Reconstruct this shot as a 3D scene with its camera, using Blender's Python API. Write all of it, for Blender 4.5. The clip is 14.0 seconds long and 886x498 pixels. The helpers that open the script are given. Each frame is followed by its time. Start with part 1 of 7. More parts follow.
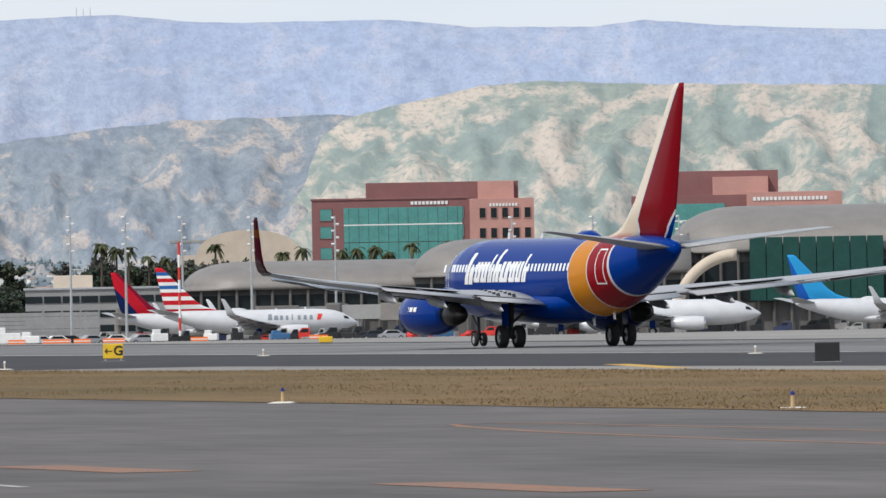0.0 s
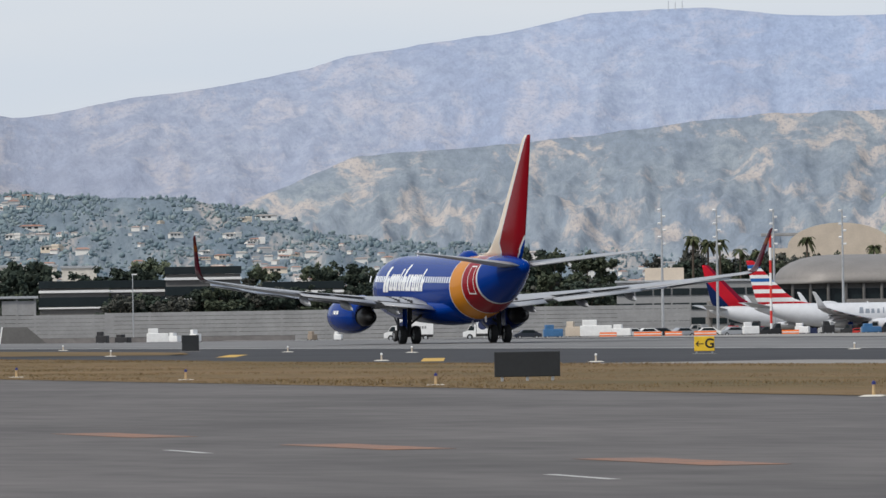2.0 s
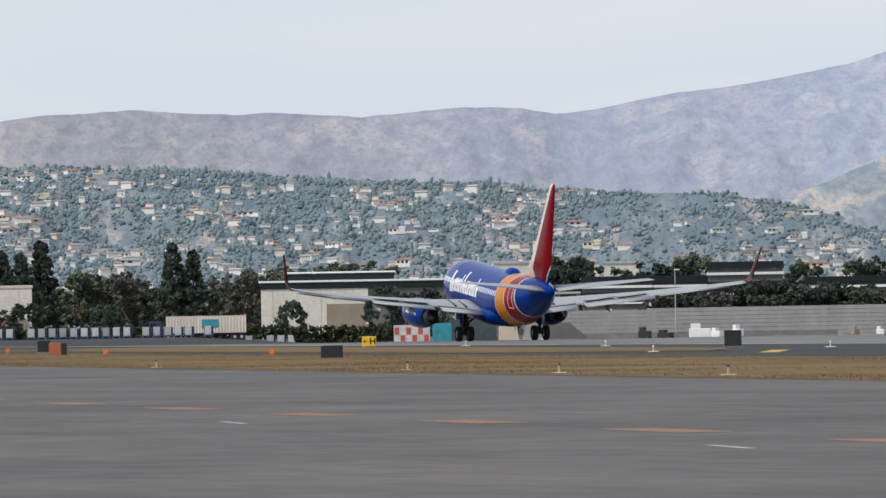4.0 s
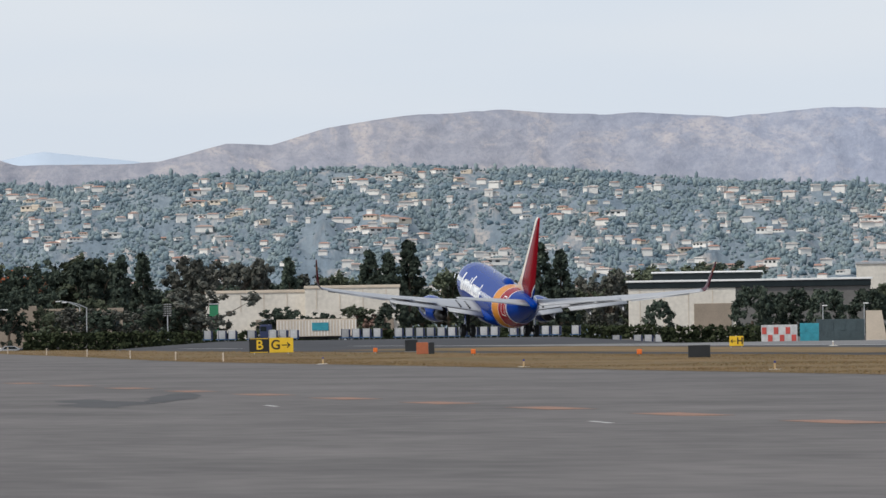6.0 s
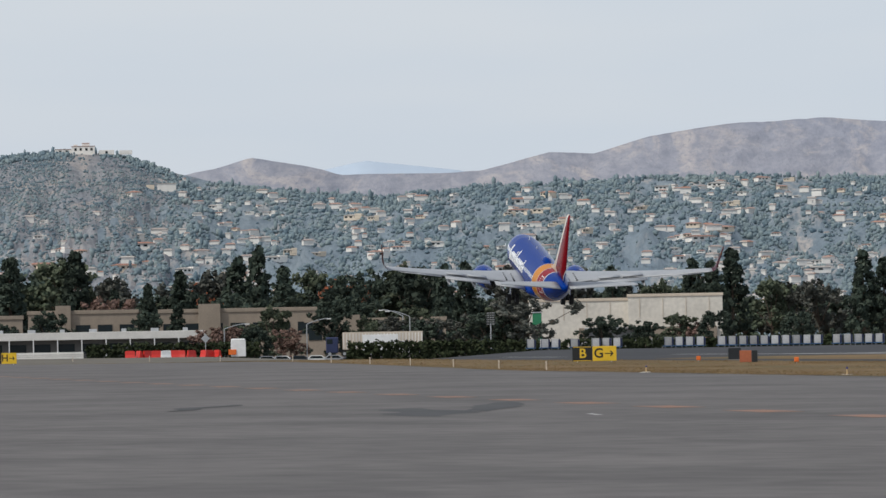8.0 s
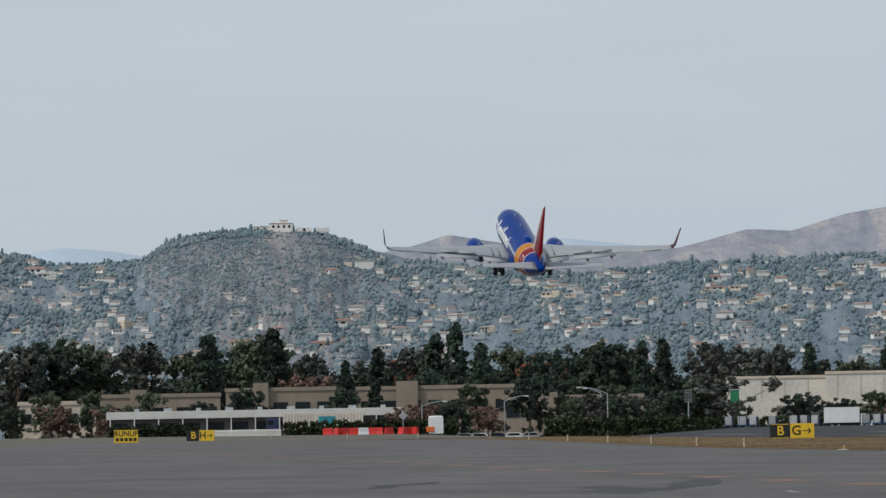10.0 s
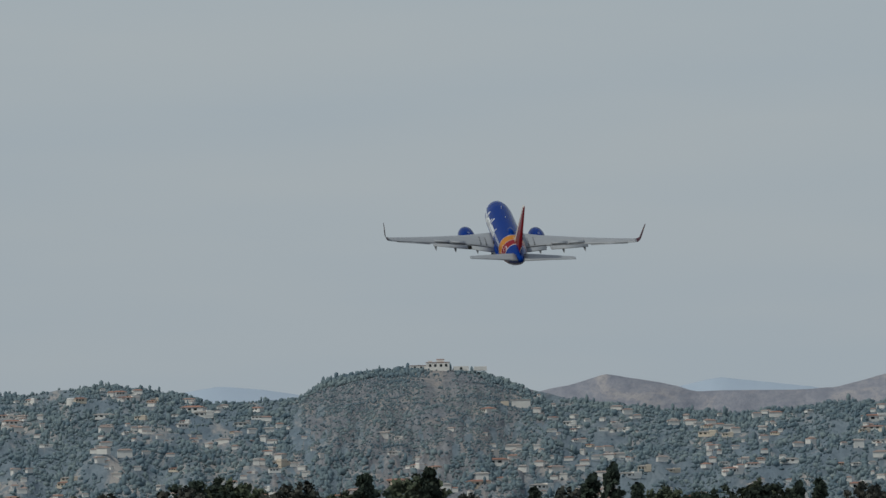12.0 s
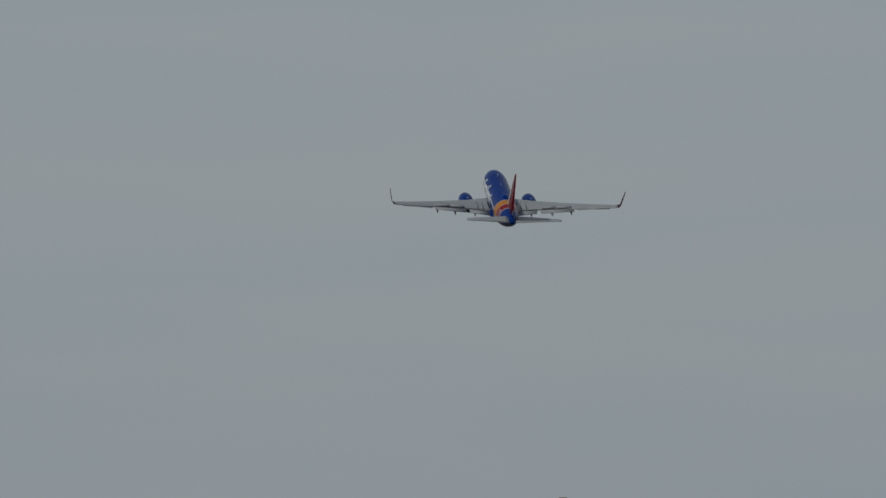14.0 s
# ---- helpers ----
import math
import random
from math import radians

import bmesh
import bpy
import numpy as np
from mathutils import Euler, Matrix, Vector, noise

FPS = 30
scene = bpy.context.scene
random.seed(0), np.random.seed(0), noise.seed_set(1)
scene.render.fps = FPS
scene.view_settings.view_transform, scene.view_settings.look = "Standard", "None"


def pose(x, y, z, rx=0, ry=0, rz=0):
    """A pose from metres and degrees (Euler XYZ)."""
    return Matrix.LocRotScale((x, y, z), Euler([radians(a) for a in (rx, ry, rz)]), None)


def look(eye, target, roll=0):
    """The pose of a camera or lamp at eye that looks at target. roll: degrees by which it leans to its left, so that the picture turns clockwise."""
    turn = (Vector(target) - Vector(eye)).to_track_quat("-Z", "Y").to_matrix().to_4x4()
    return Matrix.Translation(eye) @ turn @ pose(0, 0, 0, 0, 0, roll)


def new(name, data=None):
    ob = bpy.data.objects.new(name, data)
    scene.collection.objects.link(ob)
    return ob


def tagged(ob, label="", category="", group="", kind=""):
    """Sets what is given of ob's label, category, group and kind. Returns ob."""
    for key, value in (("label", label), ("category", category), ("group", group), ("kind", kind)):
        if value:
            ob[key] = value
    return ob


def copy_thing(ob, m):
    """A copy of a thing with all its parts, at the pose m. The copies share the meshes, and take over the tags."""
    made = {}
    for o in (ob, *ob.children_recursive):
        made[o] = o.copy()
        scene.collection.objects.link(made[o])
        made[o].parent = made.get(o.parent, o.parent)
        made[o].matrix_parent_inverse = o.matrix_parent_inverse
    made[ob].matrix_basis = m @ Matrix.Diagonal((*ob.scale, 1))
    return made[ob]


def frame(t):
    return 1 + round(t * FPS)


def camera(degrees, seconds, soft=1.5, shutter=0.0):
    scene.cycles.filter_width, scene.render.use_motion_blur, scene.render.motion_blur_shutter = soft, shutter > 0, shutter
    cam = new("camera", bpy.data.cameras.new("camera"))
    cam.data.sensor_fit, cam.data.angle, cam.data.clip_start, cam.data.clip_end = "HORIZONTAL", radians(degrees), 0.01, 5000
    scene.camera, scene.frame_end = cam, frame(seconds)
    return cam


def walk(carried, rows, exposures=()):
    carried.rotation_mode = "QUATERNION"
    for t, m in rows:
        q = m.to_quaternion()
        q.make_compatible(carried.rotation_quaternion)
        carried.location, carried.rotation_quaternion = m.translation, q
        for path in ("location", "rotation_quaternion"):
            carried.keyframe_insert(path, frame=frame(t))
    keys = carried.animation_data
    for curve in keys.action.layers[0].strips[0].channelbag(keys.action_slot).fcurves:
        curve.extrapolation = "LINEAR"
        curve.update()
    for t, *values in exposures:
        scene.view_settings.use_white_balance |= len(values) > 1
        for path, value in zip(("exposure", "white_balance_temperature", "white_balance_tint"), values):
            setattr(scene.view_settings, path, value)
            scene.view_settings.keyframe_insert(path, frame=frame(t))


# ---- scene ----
# the eye stands two metres above the taxiway; +Y is the runway heading
EYE = (0.0, 0.0, 2.0)


def gaze(bearing, rise, lean):
    a, e = radians(bearing), radians(rise)
    way = Vector((math.sin(a) * math.cos(e), math.cos(a) * math.cos(e), math.sin(e)))
    return look(EYE, Vector(EYE) + way * 100, lean)


PAN = [
    (0.0, 19.3067, 0.3442, -1.037), (0.5, 18.2413, 0.3229, -0.946), (1.0, 17.3492, 0.3361, -1.008), (1.5, 16.5680, 0.3609, -0.953),
    (2.0, 15.8674, 0.3590, -0.877), (2.5, 15.0465, 0.3661, -0.936), (3.0, 14.2704, 0.3734, -0.950), (3.5, 13.5467, 0.3855, -0.994),
    (3.7, 13.1911, 0.3844, -1.003), (5.8, 10.8174, 0.4098, -0.999), (6.0, 10.5776, 0.4162, -0.937), (6.5, 9.9797, 0.4357, -0.992),
    (7.0, 9.4849, 0.4572, -0.988), (7.5, 9.0713, 0.4674, -1.001), (8.0, 8.7007, 0.4973, -1.057), (8.5, 8.4137, 0.5567, -1.080),
    (8.7, 8.2940, 0.5914, -1.091), (10.8, 7.1186, 1.2897, -1.003), (11.0, 7.0097, 1.3736, -1.004), (11.5, 6.8206, 1.5568, -1.024),
    (12.0, 6.6613, 1.7913, -0.969), (12.5, 6.4858, 1.9941, -1.007), (13.0, 6.3064, 2.2261, -0.930), (13.5, 6.1521, 2.4169, -1.009),
    (14.0, 5.9650, 2.6075, -1.003)]
cam = camera(5.15, 14.0, soft=1.5)
walk(cam, [(t, gaze(b, e, l)) for t, b, e, l in PAN],
     exposures=[(0, 0.06, 6180, 9), (0.5, -0.04, 6180, 9), (2, -0.13, 6180, 9), (3.5, -0.06, 6190, 9), (6.5, -0.03, 6200, 9), (7.5, -0.2, 6190, 8.5), (8.5, -0.22, 6180, 8), (10.8, -0.66, 6020, 4), (11.5, -0.84, 6020, 3), (12.5, -1.12, 6080, 3), (14.0, -1.4, 6120, 3)])

# ---- light ----
SUN_BEARING, SUN_RISE = -114.0, 50.0
world = bpy.data.worlds.new("hazy_sky")
scene.world = world
world.use_nodes = True
wn, wl = world.node_tree.nodes, world.node_tree.links
wn.clear()
w_out = wn.new("ShaderNodeOutputWorld")
w_bg = wn.new("ShaderNodeBackground")
w_sky = wn.new("ShaderNodeTexSky")
w_sky.sky_type, w_sky.sun_disc = "NISHITA", False
w_sky.sun_elevation, w_sky.sun_rotation = radians(SUN_RISE), radians(SUN_BEARING)
w_sky.air_density, w_sky.dust_density, w_sky.ozone_density = 1.0, 3.0, 1.0
# thin high cloud over the blue
w_coord = wn.new("ShaderNodeTexCoord")
w_map = wn.new("ShaderNodeMapping")
w_map.inputs["Scale"].default_value = (9, 9, 60)
w_noise = wn.new("ShaderNodeTexNoise")
w_noise.inputs["Scale"].default_value, w_noise.inputs["Detail"].default_value = 1.3, 3
w_ramp = wn.new("ShaderNodeValToRGB")
w_ramp.color_ramp.elements[0].position, w_ramp.color_ramp.elements[0].color = 0.35, (7.7, 8.15, 8.75, 1)
w_ramp.color_ramp.elements[1].position, w_ramp.color_ramp.elements[1].color = 0.65, (8.3, 8.5, 8.8, 1)
w_mix = wn.new("ShaderNodeMix")
w_mix.data_type = "RGBA"
# the veil is thick towards the horizon and thin overhead
w_sep = wn.new("ShaderNodeSeparateXYZ")
w_veil = wn.new("ShaderNodeMapRange")
w_veil.inputs["From Min"].default_value, w_veil.inputs["From Max"].default_value = 0.12, 0.75
w_veil.inputs["To Min"].default_value, w_veil.inputs["To Max"].default_value = 0.8, 0.3
wl.new(w_coord.outputs["Generated"], w_sep.inputs["Vector"])
wl.new(w_sep.outputs["Z"], w_veil.inputs["Value"])
wl.new(w_veil.outputs["Result"], w_mix.inputs["Factor"])
wl.new(w_coord.outputs["Generated"], w_map.inputs["Vector"])
wl.new(w_map.outputs["Vector"], w_noise.inputs["Vector"])
wl.new(w_noise.outputs["Fac"], w_ramp.inputs["Fac"])
wl.new(w_sky.outputs["Color"], w_mix.inputs["A"])
wl.new(w_ramp.outputs["Color"], w_mix.inputs["B"])
wl.new(w_mix.outputs["Result"], w_bg.inputs["Color"])
w_bg.inputs["Strength"].default_value = 0.11
wl.new(w_bg.outputs["Background"], w_out.inputs["Surface"])

sun = new("sun", bpy.data.lights.new("sun", "SUN"))
sun.data.energy, sun.data.angle, sun.data.color = 2.9, radians(2.0), (1.0, 0.93, 0.82)
sb, se = radians(SUN_BEARING), radians(SUN_RISE)
sun.matrix_world = look((math.sin(sb) * math.cos(se) * 300, math.cos(sb) * math.cos(se) * 300, math.sin(se) * 300), (0, 0, 0))

# ---- materials ----
def shade(name, col, rough=0.6, metal=0.0, vary=0.25, scale=1.0, fine=8.0, bump=0.0, stretch=(1, 1, 1), space="Object", other=None, spec=0.5, coat=0.0, jitter=0.0):
    """A surface with a base colour varied at two scales, a second colour in patches, and fine relief. jitter: brightness by object."""
    m = bpy.data.materials.new(name)
    m.use_nodes = True
    n, l = m.node_tree.nodes, m.node_tree.links
    b = n["Principled BSDF"]
    b.inputs["Roughness"].default_value, b.inputs["Metallic"].default_value = rough, metal
    b.inputs["Specular IOR Level"].default_value = spec
    b.inputs["Coat Weight"].default_value = coat
    if space == "World":
        src = n.new("ShaderNodeNewGeometry").outputs["Position"]
    else:
        src = n.new("ShaderNodeTexCoord").outputs["Object"]
    mp = n.new("ShaderNodeMapping")
    mp.inputs["Scale"].default_value = stretch
    l.new(src, mp.inputs["Vector"])
    big, small = n.new("ShaderNodeTexNoise"), n.new("ShaderNodeTexNoise")
    big.inputs["Scale"].default_value, big.inputs["Detail"].default_value = scale, 4
    small.inputs["Scale"].default_value, small.inputs["Detail"].default_value = scale * fine, 3
    l.new(mp.outputs["Vector"], big.inputs["Vector"])
    l.new(mp.outputs["Vector"], small.inputs["Vector"])
    r1 = n.new("ShaderNodeMapRange")
    r1.inputs["From Min"].default_value, r1.inputs["From Max"].default_value = 0.3, 0.7
    l.new(big.outputs["Fac"], r1.inputs["Value"])
    mix = n.new("ShaderNodeMix")
    mix.data_type = "RGBA"
    second = other or tuple(c * (1 - vary) for c in col)
    mix.inputs["A"].default_value, mix.inputs["B"].default_value = (*col, 1), (*second, 1)
    l.new(r1.outputs["Result"], mix.inputs["Factor"])
    r2 = n.new("ShaderNodeMapRange")
    r2.inputs["From Min"].default_value, r2.inputs["From Max"].default_value = 0.25, 0.75
    r2.inputs["To Min"].default_value, r2.inputs["To Max"].default_value = 1 - vary * 0.6, 1 + vary * 0.4
    l.new(small.outputs["Fac"], r2.inputs["Value"])
    hsv = n.new("ShaderNodeHueSaturation")
    l.new(mix.outputs["Result"], hsv.inputs["Color"])
    value = r2.outputs["Result"]
    if jitter:
        info = n.new("ShaderNodeObjectInfo")
        r3 = n.new("ShaderNodeMapRange")
        r3.inputs["To Min"].default_value, r3.inputs["To Max"].default_value = 1 - jitter, 1 + jitter
        l.new(info.outputs["Random"], r3.inputs["Value"])
        mul = n.new("ShaderNodeMath")
        mul.operation = "MULTIPLY"
        l.new(value, mul.inputs[0]), l.new(r3.outputs["Result"], mul.inputs[1])
        value = mul.outputs["Value"]
    l.new(value, hsv.inputs["Value"])
    l.new(hsv.outputs["Color"], b.inputs["Base Color"])
    if bump:
        bp = n.new("ShaderNodeBump")
        bp.inputs["Strength"].default_value, bp.inputs["Distance"].default_value = bump, 0.05
        l.new(small.outputs["Fac"], bp.inputs["Height"])
        l.new(bp.outputs["Normal"], b.inputs["Normal"])
    return m


def foliage(name, col, other, jitter=0.25):
    """Leaves: colour by leaf clump and by tree."""
    m = bpy.data.materials.new(name)
    m.use_nodes = True
    n, l = m.node_tree.nodes, m.node_tree.links
    b = n["Principled BSDF"]
    b.inputs["Roughness"].default_value, b.inputs["Specular IOR Level"].default_value = 0.8, 0.06
    geo, info = n.new("ShaderNodeNewGeometry"), n.new("ShaderNodeObjectInfo")
    mix = n.new("ShaderNodeMix")
    mix.data_type = "RGBA"
    mix.inputs["A"].default_value, mix.inputs["B"].default_value = (*col, 1), (*other, 1)
    l.new(geo.outputs["Random Per Island"], mix.inputs["Factor"])
    r = n.new("ShaderNodeMapRange")
    r.inputs["To Min"].default_value, r.inputs["To Max"].default_value = 1 - jitter, 1 + jitter
    l.new(info.outputs["Random"], r.inputs["Value"])
    hsv = n.new("ShaderNodeHueSaturation")
    l.new(mix.outputs["Result"], hsv.inputs["Color"])
    l.new(r.outputs["Result"], hsv.inputs["Value"])
    l.new(hsv.outputs["Color"], b.inputs["Base Color"])
    return m


def banded(name, axis, slope, stops, rough=0.16):
    """Paint in bands along Y (leaning with Z by slope): stops are (start, colour), from nose to tail."""
    m = bpy.data.materials.new(name)
    m.use_nodes = True
    n, l = m.node_tree.nodes, m.node_tree.links
    b = n["Principled BSDF"]
    b.inputs["Roughness"].default_value = rough
    b.inputs["Coat Weight"].default_value, b.inputs["Coat Roughness"].default_value = 0.0, 0.15
    b.inputs["Specular IOR Level"].default_value = 0.04
    sep = n.new("ShaderNodeSeparateXYZ")
    l.new(n.new("ShaderNodeTexCoord").outputs["Object"], sep.inputs["Vector"])
    ma = n.new("ShaderNodeMath")
    ma.operation = "MULTIPLY_ADD"
    l.new(sep.outputs["Z"], ma.inputs[0])
    ma.inputs[1].default_value = slope
    l.new(sep.outputs[axis], ma.inputs[2])
    r = n.new("ShaderNodeMapRange")
    lo, hi = stops[0][0], stops[-1][0] + 1
    r.inputs["From Min"].default_value, r.inputs["From Max"].default_value = lo, hi
    l.new(ma.outputs["Value"], r.inputs["Value"])
    ramp = n.new("ShaderNodeValToRGB")
    ramp.color_ramp.interpolation = "CONSTANT"
    e = ramp.color_ramp.elements
    while len(e) < len(stops):
        e.new(0.5)
    for k, (s, c) in enumerate(stops):
        e[k].position, e[k].color = (s - lo) / (hi - lo), (*c, 1)
    l.new(r.outputs["Result"], ramp.inputs["Fac"])
    dirt = n.new("ShaderNodeTexNoise")
    dirt.inputs["Scale"].default_value, dirt.inputs["Detail"].default_value = 1.2, 5
    r2 = n.new("ShaderNodeMapRange")
    r2.inputs["To Min"].default_value, r2.inputs["To Max"].default_value = 0.8, 1.1
    l.new(dirt.outputs["Fac"], r2.inputs["Value"])
    hsv = n.new("ShaderNodeHueSaturation")
    l.new(ramp.outputs["Color"], hsv.inputs["Color"]), l.new(r2.outputs["Result"], hsv.inputs["Value"])
    l.new(hsv.outputs["Color"], b.inputs["Base Color"])
    return m


def glass_mat(name, col, rough=0.08):
    m = shade(name, col, rough, 0.0, 0.2, 0.3, 6, spec=0.2)
    return m


BLUE, ORANGE, RED, SILVER, CREAM = (0.0008, 0.028, 0.20), (0.50, 0.19, 0.015), (0.22, 0.006, 0.012), (0.55, 0.55, 0.55), (0.64, 0.55, 0.43)
WHITE = (0.78, 0.78, 0.77)
M_ASPHALT = shade("worn_asphalt", (0.136, 0.124, 0.117), 0.85, 0, 0.42, 0.16, 7, 0.3, (1.0, 0.35, 1), "World", spec=0.3)
M_ASPHALT_DARK = shade("dark_asphalt", (0.052, 0.052, 0.056), 0.9, 0, 0.3, 0.08, 9, 0.3, (1, 0.3, 1), "World", spec=0.2)
M_RUNWAY = shade("runway_concrete", (0.19, 0.188, 0.185), 0.85, 0, 0.35, 0.1, 9, 0.2, (1, 0.15, 1), "World", spec=0.3)
M_CONCRETE = shade("apron_concrete", (0.27, 0.258, 0.24), 0.85, 0, 0.25, 0.06, 9, 0.2, (1, 0.4, 1), "World", spec=0.3)
M_SOIL = shade("dry_soil", (0.190, 0.125, 0.064), 0.95, 0, 0.4, 0.22, 9, 0.0, stretch=(0.7, 0.12, 1), space="World", other=(0.118, 0.092, 0.046), spec=0.1)
M_CITY = shade("city_ground", (0.165, 0.15, 0.125), 0.95, 0, 0.35, 0.02, 12, space="World", spec=0.1)
M_GRASS = foliage("dry_grass", (0.235, 0.158, 0.08), (0.135, 0.10, 0.05), 0)
M_ORANGE_LINE = shade("faded_orange_paint", (0.30, 0.135, 0.062), 0.8, 0, 0.6, 1.5, 8, space="World", other=(0.16, 0.115, 0.095))
M_YELLOW_LINE = shade("yellow_paint", (0.62, 0.38, 0.05), 0.7, 0, 0.3, 1.0, 8, space="World")
M_WHITE_LINE = shade("white_line_paint", (0.50, 0.49, 0.47), 0.7, 0, 0.4, 1.0, 8, space="World")
M_RUBBER_STREAK = shade("rubber_streak", (0.05, 0.048, 0.047), 0.85, 0, 0.3, 0.5, 6, space="World", stretch=(1, 0.2, 1))
M_WHITE = shade("white_paint", WHITE, 0.45, 0, 0.12, 1.2, 6)
M_WHITE_ROUGH = shade("white_stucco", (0.72, 0.70, 0.66), 0.8, 0, 0.15, 0.4, 10, 0.2, jitter=0.1)
M_CREAM = shade("cream_stucco", (0.55, 0.47, 0.38), 0.85, 0, 0.15, 0.4, 10, 0.2, jitter=0.12)
M_PALE_CREAM = shade("weathered_cream_panel", (0.66, 0.62, 0.55), 0.8, 0, 0.22, 0.15, 10, 0.2)
M_TAN = shade("tan_stucco", (0.28, 0.23, 0.18), 0.85, 0, 0.2, 0.4, 10, 0.2)
M_GREY_WALL = shade("grey_block_wall", (0.30, 0.30, 0.30), 0.85, 0, 0.2, 0.3, 8, 0.2)
M_BRICK = shade("orange_brick", (0.42, 0.13, 0.06), 0.85, 0, 0.25, 0.5, 10, 0.2)
M_MAROON = shade("maroon_stone", (0.23, 0.10, 0.10), 0.7, 0, 0.15, 0.2, 10)
M_PINK = shade("pink_stone", (0.50, 0.27, 0.23), 0.75, 0, 0.15, 0.2, 10)
M_GREEN_GLASS = glass_mat("green_glass", (0.10, 0.30, 0.28))
M_HALL_GLASS = glass_mat("deep_green_glass", (0.02, 0.075, 0.065), 0.2)
M_DARK_GLASS = glass_mat("dark_glass", (0.016, 0.023, 0.026), 0.25)
M_VAULT = shade("grey_vault_roof", (0.235, 0.22, 0.205), 0.6, 0.2, 0.15, 0.3, 8)
# Wall grey made darker: under the roofs the shade is put into the colour.
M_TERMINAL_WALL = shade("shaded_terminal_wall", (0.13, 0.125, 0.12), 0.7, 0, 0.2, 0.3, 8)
M_DARK = shade("dark_metal", (0.03, 0.03, 0.033), 0.6, 0.3, 0.3, 1.0, 6)
M_BLACK = shade("black_panel", (0.014, 0.016, 0.018), 0.55, 0, 0.3, 1.5, 6)
M_METAL = shade("galvanised_steel", (0.52, 0.53, 0.54), 0.45, 0.7, 0.2, 2.0, 6)
M_RUBBER = shade("tyre_rubber", (0.018, 0.018, 0.018), 0.8, 0, 0.3, 3, 6)
M_SIGN_YELLOW = shade("sign_yellow", (0.78, 0.50, 0.02), 0.5, 0, 0.12, 2, 8)
M_SIGN_BLACK = shade("sign_black", (0.012, 0.012, 0.012), 0.5, 0, 0.2, 2, 8)
M_ORANGE = shade("safety_orange", (0.75, 0.16, 0.02), 0.6, 0, 0.15, 2, 8)
M_RED = shade("red_plastic", (0.62, 0.03, 0.02), 0.5, 0, 0.15, 1, 8)
M_BLUE_LENS = shade("blue_lens", (0.015, 0.02, 0.14), 0.3, 0, 0.1, 5, 8)
M_POST = shade("faded_orange_post", (0.52, 0.36, 0.18), 0.7, 0, 0.2, 3, 6)
M_TEAL = shade("teal_paint", (0.04, 0.30, 0.38), 0.5, 0, 0.3, 1, 6)
M_FADED_RED = shade("faded_red_paint", (0.50, 0.075, 0.06), 0.6, 0, 0.25, 1, 8)
M_SITE = shade("dull_blue_grey_steel", (0.05, 0.075, 0.085), 0.7, 0, 0.3, 0.6, 6)
M_TARP_BLUE = shade("blue_tarp", (0.05, 0.16, 0.34), 0.5, 0, 0.3, 1, 6)
M_WING = shade("wing_grey_paint", (0.36, 0.37, 0.385), 0.42, 0.1, 0.12, 0.5, 12, stretch=(1, 2.5, 1))
M_WING_DARK = shade("bare_titanium", (0.10, 0.095, 0.09), 0.45, 0.8, 0.3, 1.0, 6)
M_CHROME = shade("polished_metal", (0.7, 0.7, 0.7), 0.2, 1.0, 0.08, 1.0, 6)
M_NACELLE = shade("gloss_blue_paint", BLUE, 0.16, 0, 0.15, 0.8, 8, coat=0.0, spec=0.06)
M_TRUNK = shade("tree_bark", (0.10, 0.075, 0.055), 0.95, 0, 0.4, 2, 6, 0.4)
M_LEAF_DARK = foliage("dark_conifer_leaves", (0.030, 0.043, 0.035), (0.057, 0.070, 0.053))
M_LEAF_MID = foliage("broad_leaves", (0.046, 0.062, 0.042), (0.099, 0.111, 0.074))
M_LEAF_GREY = foliage("eucalyptus_leaves", (0.051, 0.059, 0.053), (0.105, 0.103, 0.088))
M_HEDGE = foliage("clipped_hedge_leaves", (0.022, 0.030, 0.016), (0.042, 0.050, 0.026))
M_PALM = foliage("palm_fronds", (0.04, 0.052, 0.026), (0.09, 0.09, 0.05))
M_PINK_TREE = foliage("bare_pinkish_twigs", (0.20, 0.13, 0.11), (0.13, 0.09, 0.07))
M_ROOF_TILE = shade("terracotta_roof", (0.38, 0.20, 0.145), 0.85, 0, 0.25, 0.6, 10, jitter=0.3)
M_ROOF_GREY = shade("grey_shingle_roof", (0.34, 0.31, 0.28), 0.85, 0, 0.25, 0.6, 10, jitter=0.3)


